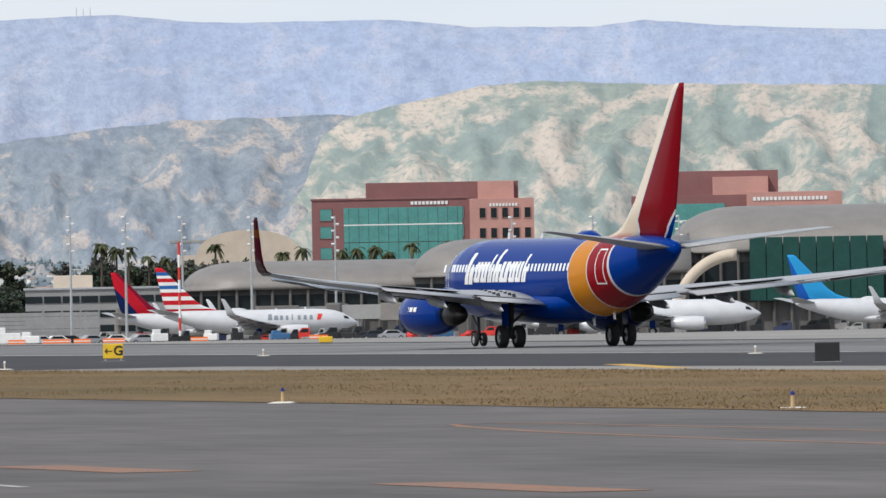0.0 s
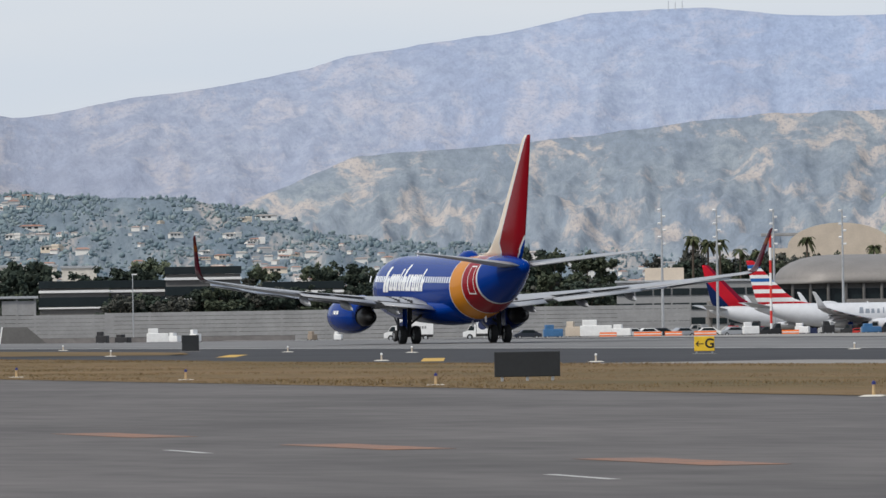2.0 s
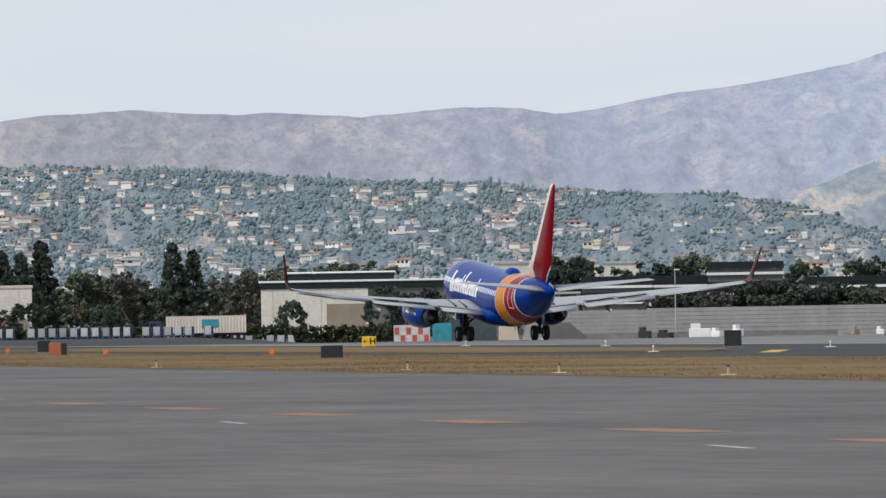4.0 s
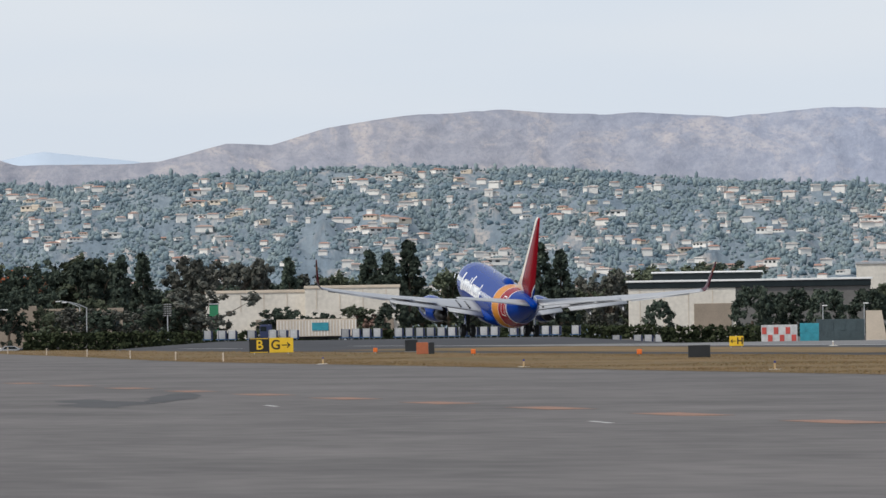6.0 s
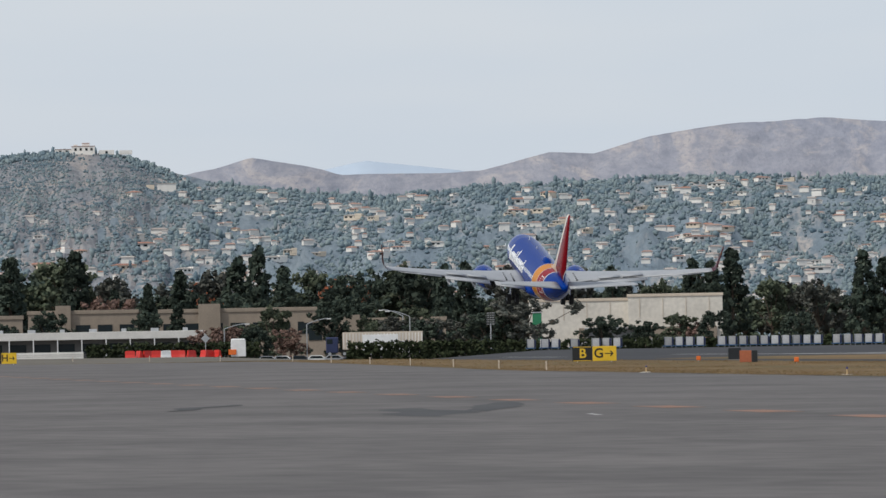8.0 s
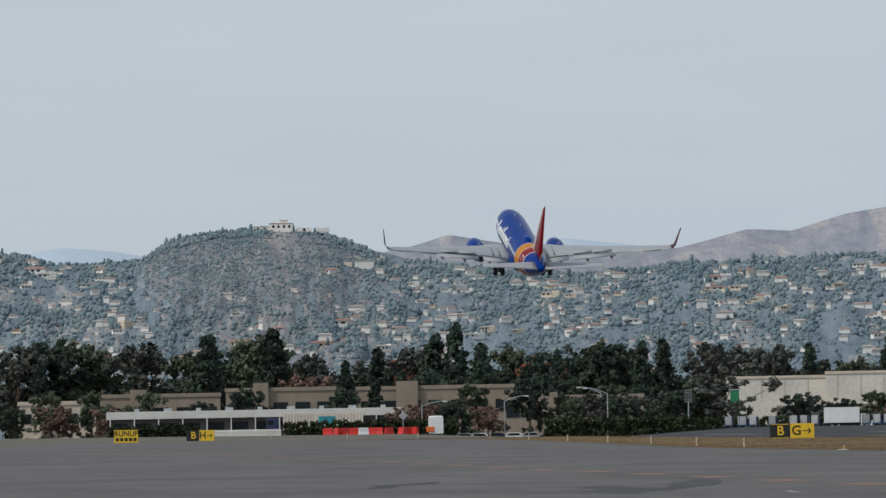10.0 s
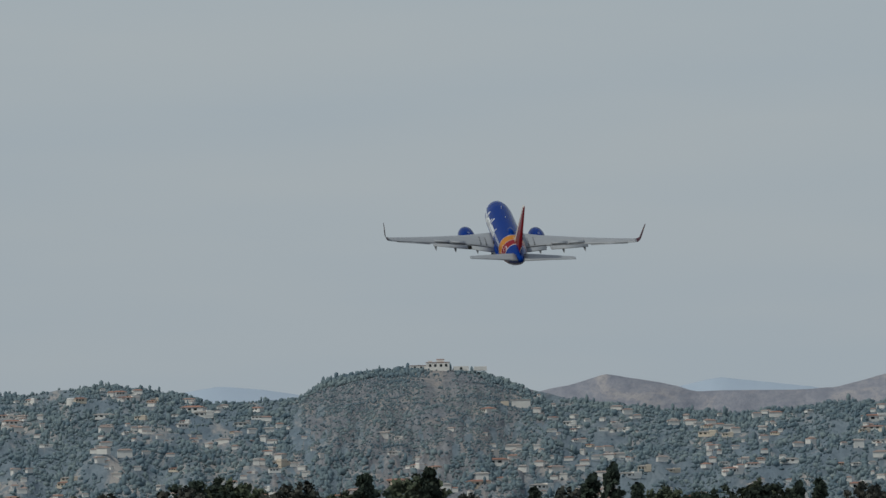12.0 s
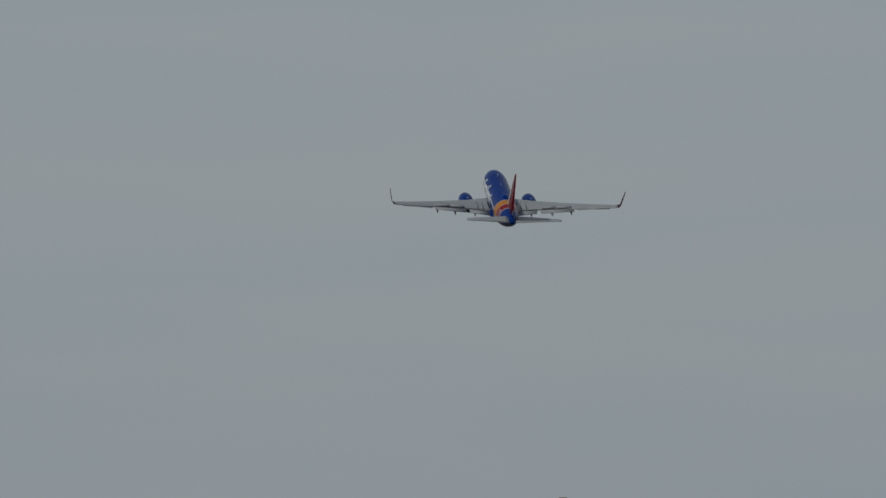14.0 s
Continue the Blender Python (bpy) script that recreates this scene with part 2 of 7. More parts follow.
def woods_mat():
    """Far woods, haze painted into the leaf blue: each crown its own tone, and whole stands lighter, darker or more
    olive.
    """
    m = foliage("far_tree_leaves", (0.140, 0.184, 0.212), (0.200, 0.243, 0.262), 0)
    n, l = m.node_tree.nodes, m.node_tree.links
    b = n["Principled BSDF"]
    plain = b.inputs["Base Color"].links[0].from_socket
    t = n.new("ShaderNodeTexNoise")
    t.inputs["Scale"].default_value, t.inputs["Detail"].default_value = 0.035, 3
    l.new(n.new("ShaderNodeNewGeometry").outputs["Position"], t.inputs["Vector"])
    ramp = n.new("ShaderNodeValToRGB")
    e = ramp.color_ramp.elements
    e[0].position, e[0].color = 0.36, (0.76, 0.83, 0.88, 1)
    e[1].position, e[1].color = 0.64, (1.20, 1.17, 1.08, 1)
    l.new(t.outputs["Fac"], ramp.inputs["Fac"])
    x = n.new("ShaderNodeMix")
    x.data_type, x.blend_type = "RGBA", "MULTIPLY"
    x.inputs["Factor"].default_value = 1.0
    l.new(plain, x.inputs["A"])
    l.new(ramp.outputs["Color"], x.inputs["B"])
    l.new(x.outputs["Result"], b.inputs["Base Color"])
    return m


M_FAR_LEAF = woods_mat()
# House stuccos lighter than the plain ones: sunlight is put into their colour.
M_HOUSE_WHITE = shade("sunlit_white_stucco", (0.80, 0.77, 0.72), 0.8, 0, 0.12, 0.4, 10, 0.2, jitter=0.1)
M_HOUSE_CREAM = shade("pale_cream_stucco", (0.70, 0.60, 0.48), 0.85, 0, 0.12, 0.4, 10, 0.2, jitter=0.12)
M_CURTAIN = shade("dull_white_curtain", (0.46, 0.46, 0.46), 0.7, 0, 0.3, 0.8, 6, jitter=0.25)


def hill_mat(name, low, mid, bare, bare_at, scale, relief=1.0, scrub=0.68, east=None, soft=0.22):
    """A hillside: scrub and grass mixed at two scales with bare soil patches and gullies. Haze is mixed into the
    colours given.
    """
    m = bpy.data.materials.new(name)
    m.use_nodes = True
    n, l = m.node_tree.nodes, m.node_tree.links
    b = n["Principled BSDF"]
    b.inputs["Roughness"].default_value, b.inputs["Specular IOR Level"].default_value = 0.95, 0.1
    squeeze = n.new("ShaderNodeMapping")
    squeeze.inputs["Scale"].default_value = (1, 1.5, 1)
    l.new(n.new("ShaderNodeTexCoord").outputs["UV"], squeeze.inputs["Vector"])
    pos = squeeze.outputs["Vector"]

    def nz(s, d, warp=0.0):
        t = n.new("ShaderNodeTexNoise")
        t.inputs["Scale"].default_value, t.inputs["Detail"].default_value, t.inputs["Roughness"].default_value = s, d, 0.6
        t.inputs["Distortion"].default_value = warp
        l.new(pos, t.inputs["Vector"])
        return t.outputs["Fac"]

    def blend(fac, a, c, lo, hi):
        r = n.new("ShaderNodeMapRange")
        r.inputs["From Min"].default_value, r.inputs["From Max"].default_value = lo, hi
        l.new(fac, r.inputs["Value"])
        x = n.new("ShaderNodeMix")
        x.data_type = "RGBA"
        l.new(r.outputs["Result"], x.inputs["Factor"])
        for sock, v in (("A", a), ("B", c)):
            if isinstance(v, tuple):
                x.inputs[sock].default_value = (*v, 1)
            else:
                l.new(v, x.inputs[sock])
        return x.outputs["Result"]

    def cover(low, mid, bare):
        dark = tuple(v * scrub for v in low)
        c = blend(nz(scale, 6), low, mid, 0.38, 0.62)
        c = blend(nz(scale * 9, 8), c, dark, 0.42, 0.66)
        # bare ground breaks up into small patches
        add = n.new("ShaderNodeMath")
        add.operation = "MULTIPLY_ADD"
        l.new(nz(scale * 13, 6), add.inputs[0])
        add.inputs[1].default_value = 0.3
        l.new(nz(scale * 2.0, 9, 1.3), add.inputs[2])
        c = blend(add.outputs["Value"], c, bare, bare_at + 0.10, bare_at + soft)
        return blend(nz(scale * 30, 5), c, dark, 0.50, 0.72)

    c = cover(low, mid, bare)
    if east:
        # the range's colour turns bluer along it: painted haze
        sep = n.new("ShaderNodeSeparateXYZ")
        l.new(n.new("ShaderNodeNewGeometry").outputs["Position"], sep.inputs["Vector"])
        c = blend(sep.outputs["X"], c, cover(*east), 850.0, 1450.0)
    l.new(c, b.inputs["Base Color"])
    bp = n.new("ShaderNodeBump")
    bp.inputs["Strength"].default_value, bp.inputs["Distance"].default_value = relief, 6.0
    l.new(nz(scale * 6, 8), bp.inputs["Height"])
    l.new(bp.outputs["Normal"], b.inputs["Normal"])
    return m


# Both hills are paled and blued: the haze sits in their base colours.
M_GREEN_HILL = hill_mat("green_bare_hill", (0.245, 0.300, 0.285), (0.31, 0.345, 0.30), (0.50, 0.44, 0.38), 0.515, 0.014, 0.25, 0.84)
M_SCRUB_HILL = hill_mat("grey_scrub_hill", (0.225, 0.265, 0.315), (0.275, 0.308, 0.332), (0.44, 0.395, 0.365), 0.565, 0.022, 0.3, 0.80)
# Haze is painted into the range: mauve in the west, bluer in the east.
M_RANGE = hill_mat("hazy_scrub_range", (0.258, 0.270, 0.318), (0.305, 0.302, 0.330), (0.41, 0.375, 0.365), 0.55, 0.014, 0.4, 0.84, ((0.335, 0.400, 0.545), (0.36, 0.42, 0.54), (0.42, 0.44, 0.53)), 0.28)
# Dome and town hill carry the haze in their bluish base colours.
M_DOME_HILL = hill_mat("brown_scrub_dome", (0.215, 0.225, 0.245), (0.265, 0.265, 0.27), (0.32, 0.29, 0.27), 0.56, 0.03, 0.4, 0.68)
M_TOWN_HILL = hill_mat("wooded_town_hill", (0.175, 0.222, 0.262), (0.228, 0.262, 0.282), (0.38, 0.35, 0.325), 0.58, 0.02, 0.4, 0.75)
# The farthest range is coloured almost wholly by painted haze.
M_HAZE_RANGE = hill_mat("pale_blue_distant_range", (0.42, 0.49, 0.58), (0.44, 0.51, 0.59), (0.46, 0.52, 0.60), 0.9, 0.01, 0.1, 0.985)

# ---- building helpers ----
def part(name, bm, material, parent=None, label="", smooth=False, pose_in=None):
    me = bpy.data.meshes.new(name)
    bmesh.ops.recalc_face_normals(bm, faces=bm.faces) if len(bm.faces) < 60000 else None
    bm.to_mesh(me)
    bm.free()
    me.materials.append(material)
    if smooth:
        me.polygons.foreach_set("use_smooth", [True] * len(me.polygons))
    ob = new(name, me)
    ob.parent = parent
    if pose_in is not None:
        ob.matrix_basis = pose_in
    if label:
        tagged(ob, label)
    return ob


def again(ob, m, parent=None):
    """Another object on the same mesh."""
    o = new(ob.name.split(".")[0], ob.data)
    o.parent = parent or ob.parent
    o.matrix_basis = m
    return o


def thing(name, m, label, category, group=""):
    e = new(name)
    e.empty_display_size = 0.5
    e.matrix_basis = m
    return tagged(e, label, category, group)


def box(bm, c, s, bevel=0.0, rot=None):
    """A box with centre c and size s, its edges rounded by bevel."""
    r = bmesh.ops.create_cube(bm, size=1.0)
    m = Matrix.Translation(c) @ (rot or Matrix()) @ Matrix.Diagonal((*s, 1))
    bmesh.ops.transform(bm, matrix=m, verts=r["verts"])
    if bevel:
        edges = list({e for v in r["verts"] for e in v.link_edges})
        bmesh.ops.bevel(bm, geom=edges, offset=bevel, segments=2, affect="EDGES", profile=0.5)
    return bm


def cyl(bm, a, b, r1, r2=None, n=10):
    """A tapered rod from a to b."""
    a, b = Vector(a), Vector(b)
    d = b - a
    m = Matrix.Translation((a + b) / 2) @ d.to_track_quat("Z", "Y").to_matrix().to_4x4()
    bmesh.ops.create_cone(bm, cap_ends=True, segments=n, radius1=r1, radius2=r1 if r2 is None else r2, depth=d.length, matrix=m)
    return bm


def loft(bm, rings, caps=True):
    """Skin rings of equal count."""
    vs = [[bm.verts.new(p) for p in ring] for ring in rings]
    k = len(vs[0])
    for a, b in zip(vs, vs[1:]):
        for i in range(k):
            bm.faces.new((a[i], a[(i + 1) % k], b[(i + 1) % k], b[i]))
    if caps:
        bm.faces.new(vs[0]), bm.faces.new(list(reversed(vs[-1])))
    return bm


def extrude(bm, outline, a, b, axis="z"):
    """A prism on a closed outline of pairs between a and b on an axis."""
    def p(u, v, w):
        return {"z": (u, v, w), "y": (u, w, v), "x": (w, u, v)}[axis]
    return loft(bm, [[p(u, v, a) for u, v in outline], [p(u, v, b) for u, v in outline]])


def site(bearing, far):
    a = radians(bearing)
    return far * math.sin(a), far * math.cos(a)


def ground_z(x, y):
    """The field is level as far as the runway, then falls gently to the apron and the town."""
    q = 0.969 * y + 0.247 * x
    start = 690 + 1.6 * min(max(200 - x, 0), 110)
    return -min(max(q - start, 0), 1060) * (0.00243 + min(max(x, 0), 560) * 1.6e-6)


def stand(bearing, far, turn=0.0, lift=0.0):
    """A pose on the ground at a bearing and distance; turn 0 faces the eye squarely."""
    x, y = site(bearing, far)
    return pose(x, y, ground_z(x, y) + lift, 0, 0, turn - bearing)


# ---- ground ----
def sheet(name, xs, ys, lift, mat, label, category, slant=0.0, kind="structure"):
    """A pavement that follows the ground. slant: metres to +x per metre of y."""
    bm = bmesh.new()
    g = [[bm.verts.new((x + slant * y, y, ground_z(x + slant * y, y) + lift)) for y in ys] for x in xs]
    for i in range(len(xs) - 1):
        for j in range(len(ys) - 1):
            bm.faces.new((g[i][j], g[i + 1][j], g[i + 1][j + 1], g[i][j + 1]))
    return tagged(part(name, bm, mat), label, category, kind=kind)


def steps(a, b, n):
    return [a + (b - a) * i / n for i in range(n + 1)]


sheet("ground", steps(-2500, 3500, 60), steps(-400, 4900, 53), -0.06, M_CITY, "flat town and field ground to the foot of the hills", "ground")
VERGE_NEAR = [(-60, 57.3), (520, 57.4), (560, 59), (620, 62), (740, 67), (800, 69), (925, 64), (1000, 58)]
VERGE_FAR = [(-60, 91.5), (290, 91.5), (345, 85), (480, 84), (523, 82.5), (640, 81.5), (740, 79.5), (1000, 82)]


def edge_at(line, y):
    return float(np.interp(y, [p[0] for p in line], [p[1] for p in line]))


def meadow(name, near, far, ys, lift, label):
    """A grass field between two edges that wander along the way, with a slightly ragged rim."""
    bm = bmesh.new()
    g = []
    for y in ys:
        a = edge_at(near, y) + 0.35 * noise.noise((y * 0.21, 1.0, 0.0))
        c = edge_at(far, y) + 0.5 * noise.noise((y * 0.17, 5.0, 0.0))
        g.append([bm.verts.new((u + .05 * y, y, ground_z(u + .05 * y, y) + lift + 0.03 * math.sin(math.pi * k / 6))) for k, u in enumerate(steps(a, c, 6))])
    for i in range(len(ys) - 1):
        for j in range(6):
            bm.faces.new((g[i][j], g[i][j + 1], g[i + 1][j + 1], g[i + 1][j]))
    return tagged(part(name, bm, M_SOIL, smooth=True), label, "grass", kind="structure")


sheet("taxiway", steps(-120, 72, 12), steps(-60, 1000, 53), 0.0, M_ASPHALT, "wide worn grey asphalt taxiway with faded marks", "taxiway", 0.05)
meadow("grass_verge", VERGE_NEAR, VERGE_FAR, steps(-60, 1000, 240), 0.012, "dry brown grass verge beside the taxiway")
meadow("grass_island", [(470, 96), (490, 88.5), (690, 86)], [(470, 97), (500, 103), (690, 104)], steps(470, 690, 50), 0.016, "dry olive grass island by the runway")
sheet("shoulder", [80, 100, 121.5], steps(-60, 345, 20), 0.0, M_CONCRETE, "light tan concrete runway shoulder", "pavement", 0.05)
sheet("dark_shoulder", [72, 85, 100, 110, 121.5], steps(345, 1000, 40), 0.0, M_ASPHALT_DARK, "dark fresh asphalt by the runway", "pavement", 0.05)
sheet("runway", [141, 150, 164, 178, 187], steps(-100, 1900, 60), 0.012, M_RUNWAY, "long grey grooved runway with rubber marks", "runway")
sheet("runway_side", [112, 125, 141], steps(-100, 1900, 60), 0.003, M_ASPHALT_DARK, "dark asphalt strip along the runway", "pavement")
sheet("far_side", [187, 194], steps(-100, 1900, 60), 0.006, M_ASPHALT_DARK, "black asphalt strip beyond the runway", "pavement")
sheet("apron", steps(194, 760, 18), steps(200, 1900, 40), 0.0, M_CONCRETE, "pale concrete apron before the terminal", "apron")


def strip(name, x, y, wide, long, mat, label, turn=0.0, lift=0.006):
    bm = bmesh.new()
    box(bm, (0, 0, 0), (wide, long, 0.002))
    o = part(name, bm, mat)
    o.matrix_basis = pose(x, y, ground_z(x, y) + lift, 0, 0, turn)
    return tagged(o, label, "road marking", "painted marks")


for k in range(11):
    strip("taxiway_dash", 31.3 + 0.053 * (84.0 + 18.9 * k), 84.0 + 18.9 * k, 1.05, 7.4, M_ORANGE_LINE, "faded orange dash on the taxiway", -3)
for k in range(11, 34):
    strip("taxiway_dash", 31.3 + 0.053 * (84.0 + 18.9 * k), 84.0 + 18.9 * k, 1.0, 6.6, M_ORANGE_LINE, "faded orange dash on the taxiway", -3)
for x, y in ((35.6, 139.0), (37.6, 185.2), (33.5, 112.0), (39.6, 235.0)):
    strip("white_mark", x, y, 0.16, 4.2, M_WHITE_LINE, "short white mark on the taxiway", -6)
for x0 in (142.2, 185.8):
    for k in range(20):
        strip("runway_edge_line", x0, 90 * k - 50, 0.9, 86, M_WHITE_LINE, "white runway edge line", 0, 0.02)
for x, y in ((109.8, 388.0), (118.0, 452.0), (112.0, 300.0)):
    strip("chevron_bar", x, y, 0.9, 26, M_YELLOW_LINE, "yellow chevron bar on the dark asphalt", -16)
def streak(x, y, wide, long, turn, seed):
    """A rubber mark that tapers away at both ends."""
    bm = bmesh.new()
    a, c = [], []
    for k in range(13):
        u = k / 12
        w = wide * (math.sin(math.pi * u) ** 0.7 + 0.02) * (0.7 + 0.6 * abs(noise.noise((seed, u * 4, 0))))
        off = wide * 0.5 * noise.noise((seed + 9, u * 3, 0))
        a.append(bm.verts.new((off - w / 2, (u - 0.5) * long, 0)))
        c.append(bm.verts.new((off + w / 2, (u - 0.5) * long, 0)))
    for k in range(12):
        bm.faces.new((a[k], c[k], c[k + 1], a[k + 1]))
    o = part("rubber_streak", bm, M_RUBBER_STREAK)
    o.matrix_basis = pose(x, y, 0.004 + 0.003 * seed, 0, 0, turn)
    tagged(o, "dark rubber streak on the asphalt", "tyre mark", "rubber streaks")


for k, (x, y, w, l, a) in enumerate(((38.0, 252.0, 2.6, 30, -7), (42.5, 268.0, 1.6, 36, -10), (36.0, 282.0, 1.0, 24, -12))):
    streak(x, y, w, l, a, k)


def hook_line():
    bm = bmesh.new()
    pts = [(51.0, 126), (51.6, 134), (53.4, 148), (55.0, 156), (56.0, 159.5), (56.9, 159.8), (57.2, 157), (56.7, 148), (55.5, 130), (54.0, 112)]
    rings = []
    for (x, y), (x2, y2) in zip(pts, pts[1:] + [(53.9, 111)]):
        d = Vector((x2 - x, y2 - y, 0)).normalized()
        n = Vector((-d.y, d.x, 0)) * 0.14
        p = Vector((x, y, 0.004))
        rings.append([p - n, p + n, p + n + Vector((0, 0, 0.002)), p - n + Vector((0, 0, 0.002))])
    loft(bm, rings)
    tagged(part("hooked_line", bm, M_ORANGE_LINE), "faded orange hooked line on the taxiway", "road marking", "painted marks")


hook_line()


# ---- grass ----
def grass_patch(name, y0, y1, count, tall, seed):
    rng = np.random.default_rng(seed)
    v, f = [], []
    for i in range(count):
        y = y0 + (y1 - y0) * rng.random() ** 1.25
        a, c = edge_at(VERGE_NEAR, y), edge_at(VERGE_FAR, y)
        x = a + .3 + (c - a - .6) * rng.random() + 0.05 * y
        d = noise.noise((x * 0.12, y * 0.05, 3.0))
        if d < -0.28 and rng.random() < 0.75:
            continue
        h = tall * (0.35 + 0.65 * rng.random()) * (1 + 0.8 * d)
        w = 0.008 + 0.014 * rng.random()
        z = ground_z(x, y)
        for k in range(3):
            b = rng.random() * math.pi
            dx, dy = math.cos(b) * w, math.sin(b) * w
            ox, oy = rng.normal(0, 0.12), rng.normal(0, 0.12)
            n = len(v)
            v += [(x + ox - dx, y + oy - dy, z), (x + ox + dx, y + oy + dy, z), (x + ox * 1.6, y + oy * 1.6, z + h)]
            f.append((n, n + 1, n + 2))
    me = bpy.data.meshes.new(name)
    me.from_pydata(v, [], f)
    me.materials.append(M_GRASS)
    return tagged(new(name, me), "dry yellow-brown grass tufts", "grass", kind="stuff")


grass_patch("grass_tufts", 110, 560, 80000, 0.085, 1)
grass_patch("far_grass_tufts", 560, 990, 10000, 0.12, 2)


# ---- hills ----
def ridge_at(ridge, b):
    return float(np.interp(b, [p[0] for p in ridge], [p[1] for p in ridge]))


def relief(b, u, seed):
    """Spurs, gullies and smaller lumps on a slope; none at the foot and the crest."""
    wx = b + 0.55 * noise.noise((b * 1.3, u * 2.2, seed))
    lean = 2.4 * noise.noise((b * 0.9, seed, 3.0))
    spur = 1 - abs(noise.noise((wx * 2.6 + u * lean + seed, u * 2.4, seed)))
    rill = 1 - abs(noise.noise((wx * 8.0 - u * lean * 2.2 + seed, u * 5.5, seed + 4)))
    lump = noise.fractal((b * 6.0 + seed, u * 7.0, seed), 0.9, 2.1, 4)
    return (1.3 * (spur - 0.75) + 0.45 * (rill - 0.75) + 0.8 * lump) * math.sin(math.pi * min(u, 0.985) ** 0.9) + 0.1 * lump * u


def hill(name, ridge, near, far, mat, label, rough=6.0, cols=420, rows=26, power=1.3, seed=0.0, back=200.0):
    """A hillside that rises from its foot to a ridge with gullies running down it. ridge: bearing and height."""
    bm = bmesh.new()
    b0, b1 = ridge[0][0], ridge[-1][0]
    g = []
    for i in range(cols + 1):
        b = b0 + (b1 - b0) * i / cols
        top = ridge_at(ridge, b)
        col = []
        for j in range(rows + 3):
            u = min(j / rows, 1.0)
            d = near + (far - near) * u
            x, y = site(b, d)
            z = -3.5 + (top + 3.5) * u ** power + rough * relief(b, u, seed)
            if j > rows:
                x, y = site(b, far + back * (j - rows))
                z = top - 0.25 * back * (j - rows)
            col.append(bm.verts.new((x, y, z)))
        g.append(col)
    # cover runs along the slope: metres along the ridge and up the face
    cloth = bm.loops.layers.uv.new("slope")
    for i in range(cols):
        for j in range(rows + 2):
            f = bm.faces.new((g[i][j], g[i + 1][j], g[i + 1][j + 1], g[i][j + 1]))
            for loop, (a, c) in zip(f.loops, ((i, j), (i + 1, j), (i + 1, j + 1), (i, j + 1))):
                b = b0 + (b1 - b0) * a / cols
                loop[cloth].uv = (radians(b) * far, c / rows * ridge_at(ridge, b))
    return tagged(part(name, bm, mat, smooth=True), label, "hill", kind="structure")


RIDGE_RANGE = [(1, 70), (4, 72), (6.4, 74), (7.04, 78), (7.39, 83), (7.59, 88), (7.95, 83), (8.11, 79), (8.67, 79), (8.93, 80), (9.33, 88), (9.59, 87), (9.92, 95), (10.38, 100), (10.91, 102), (11.5, 99), (11.71, 100), (12.26, 97), (12.86, 101), (13.18, 100), (13.38, 97), (13.6, 98.5), (14.01, 105), (14.5, 109.5), (15.1, 118.5), (15.33, 124), (15.85, 130), (16.31, 135), (16.74, 143), (17.41, 145), (17.95, 140), (19.05, 140), (19.48, 136), (20.2, 135), (20.5, 138), (21.03, 134), (21.91, 131), (24, 133), (28, 120)]
RIDGE_SCRUB = [(14.3, 28), (14.66, 46), (14.94, 54), (15.37, 67), (15.93, 69), (16.75, 74), (17.73, 82), (18.58, 83), (18.95, 82), (19.6, 72), (20.5, 50), (22, 25), (24, 10)]
RIDGE_GREEN = [(17.7, 4), (18.0, 22), (18.25, 42), (18.45, 60), (18.62, 73), (18.75, 79), (18.88, 82), (19.24, 87.5), (19.54, 92.2), (19.9, 93.6), (20.36, 91.8), (21.9, 89.4), (24, 91), (28, 75)]
RIDGE_TOWN = [(1.0, 58), (3.49, 66), (4.23, 68), (4.69, 71), (5.12, 67), (5.32, 63), (5.65, 64), (5.81, 65), (5.98, 71), (6.27, 74), (6.5, 75), (6.86, 73), (7.06, 69), (7.42, 62), (7.81, 59), (8.34, 56), (9.09, 60), (9.85, 61.5), (10.31, 62), (11.3, 60), (12.12, 55), (12.94, 53), (13.3, 50), (14.38, 47), (15.26, 35), (16.58, 28), (17.94, 22), (20, 15), (28, 8)]
RIDGE_HAZE = [(2, 80), (5.05, 84), (5.35, 88), (5.6, 86), (5.9, 82), (7.1, 82), (7.3, 84), (8.0, 84), (8.25, 88.5), (8.5, 86), (8.8, 83), (10, 60)]
hill("hazy_distant_range", RIDGE_HAZE, 4760, 4860, M_HAZE_RANGE, "mountain range on the horizon in pale haze blue", 0.6, 120, 6, seed=9.1, back=20)
hill("mountain_range", RIDGE_RANGE, 4000, 4700, M_RANGE, "brown scrub mountain range tinted blue with haze", 3.2, 720, 40, 0.95, 5.7, 40)
hill("green_hill", RIDGE_GREEN, 3150, 4000, M_GREEN_HILL, "hazy green hill with bare tan slopes and gullies", 5.5, 300, 44, 1.0, 7.9, 40)
hill("scrub_hill", RIDGE_SCRUB, 3300, 4100, M_SCRUB_HILL, "hazy grey-green scrub hill with tan outcrops", 5.5, 360, 40, 1.0, 3.4, 60)
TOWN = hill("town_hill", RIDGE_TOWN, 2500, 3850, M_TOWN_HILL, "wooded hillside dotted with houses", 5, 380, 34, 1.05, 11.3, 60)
hill("castle_hill", [(b, ridge_at(RIDGE_TOWN, b) + 4.0 * max(math.sin(math.pi * (b - 5.5) / 2.0), 0) ** 0.5 - 2.9) for b in steps(5.5, 7.5, 40)], 2500, 3850, M_DOME_HILL, "brown scrub dome with a mansion on top", 5, 160, 34, 1.05, 11.3, 60)


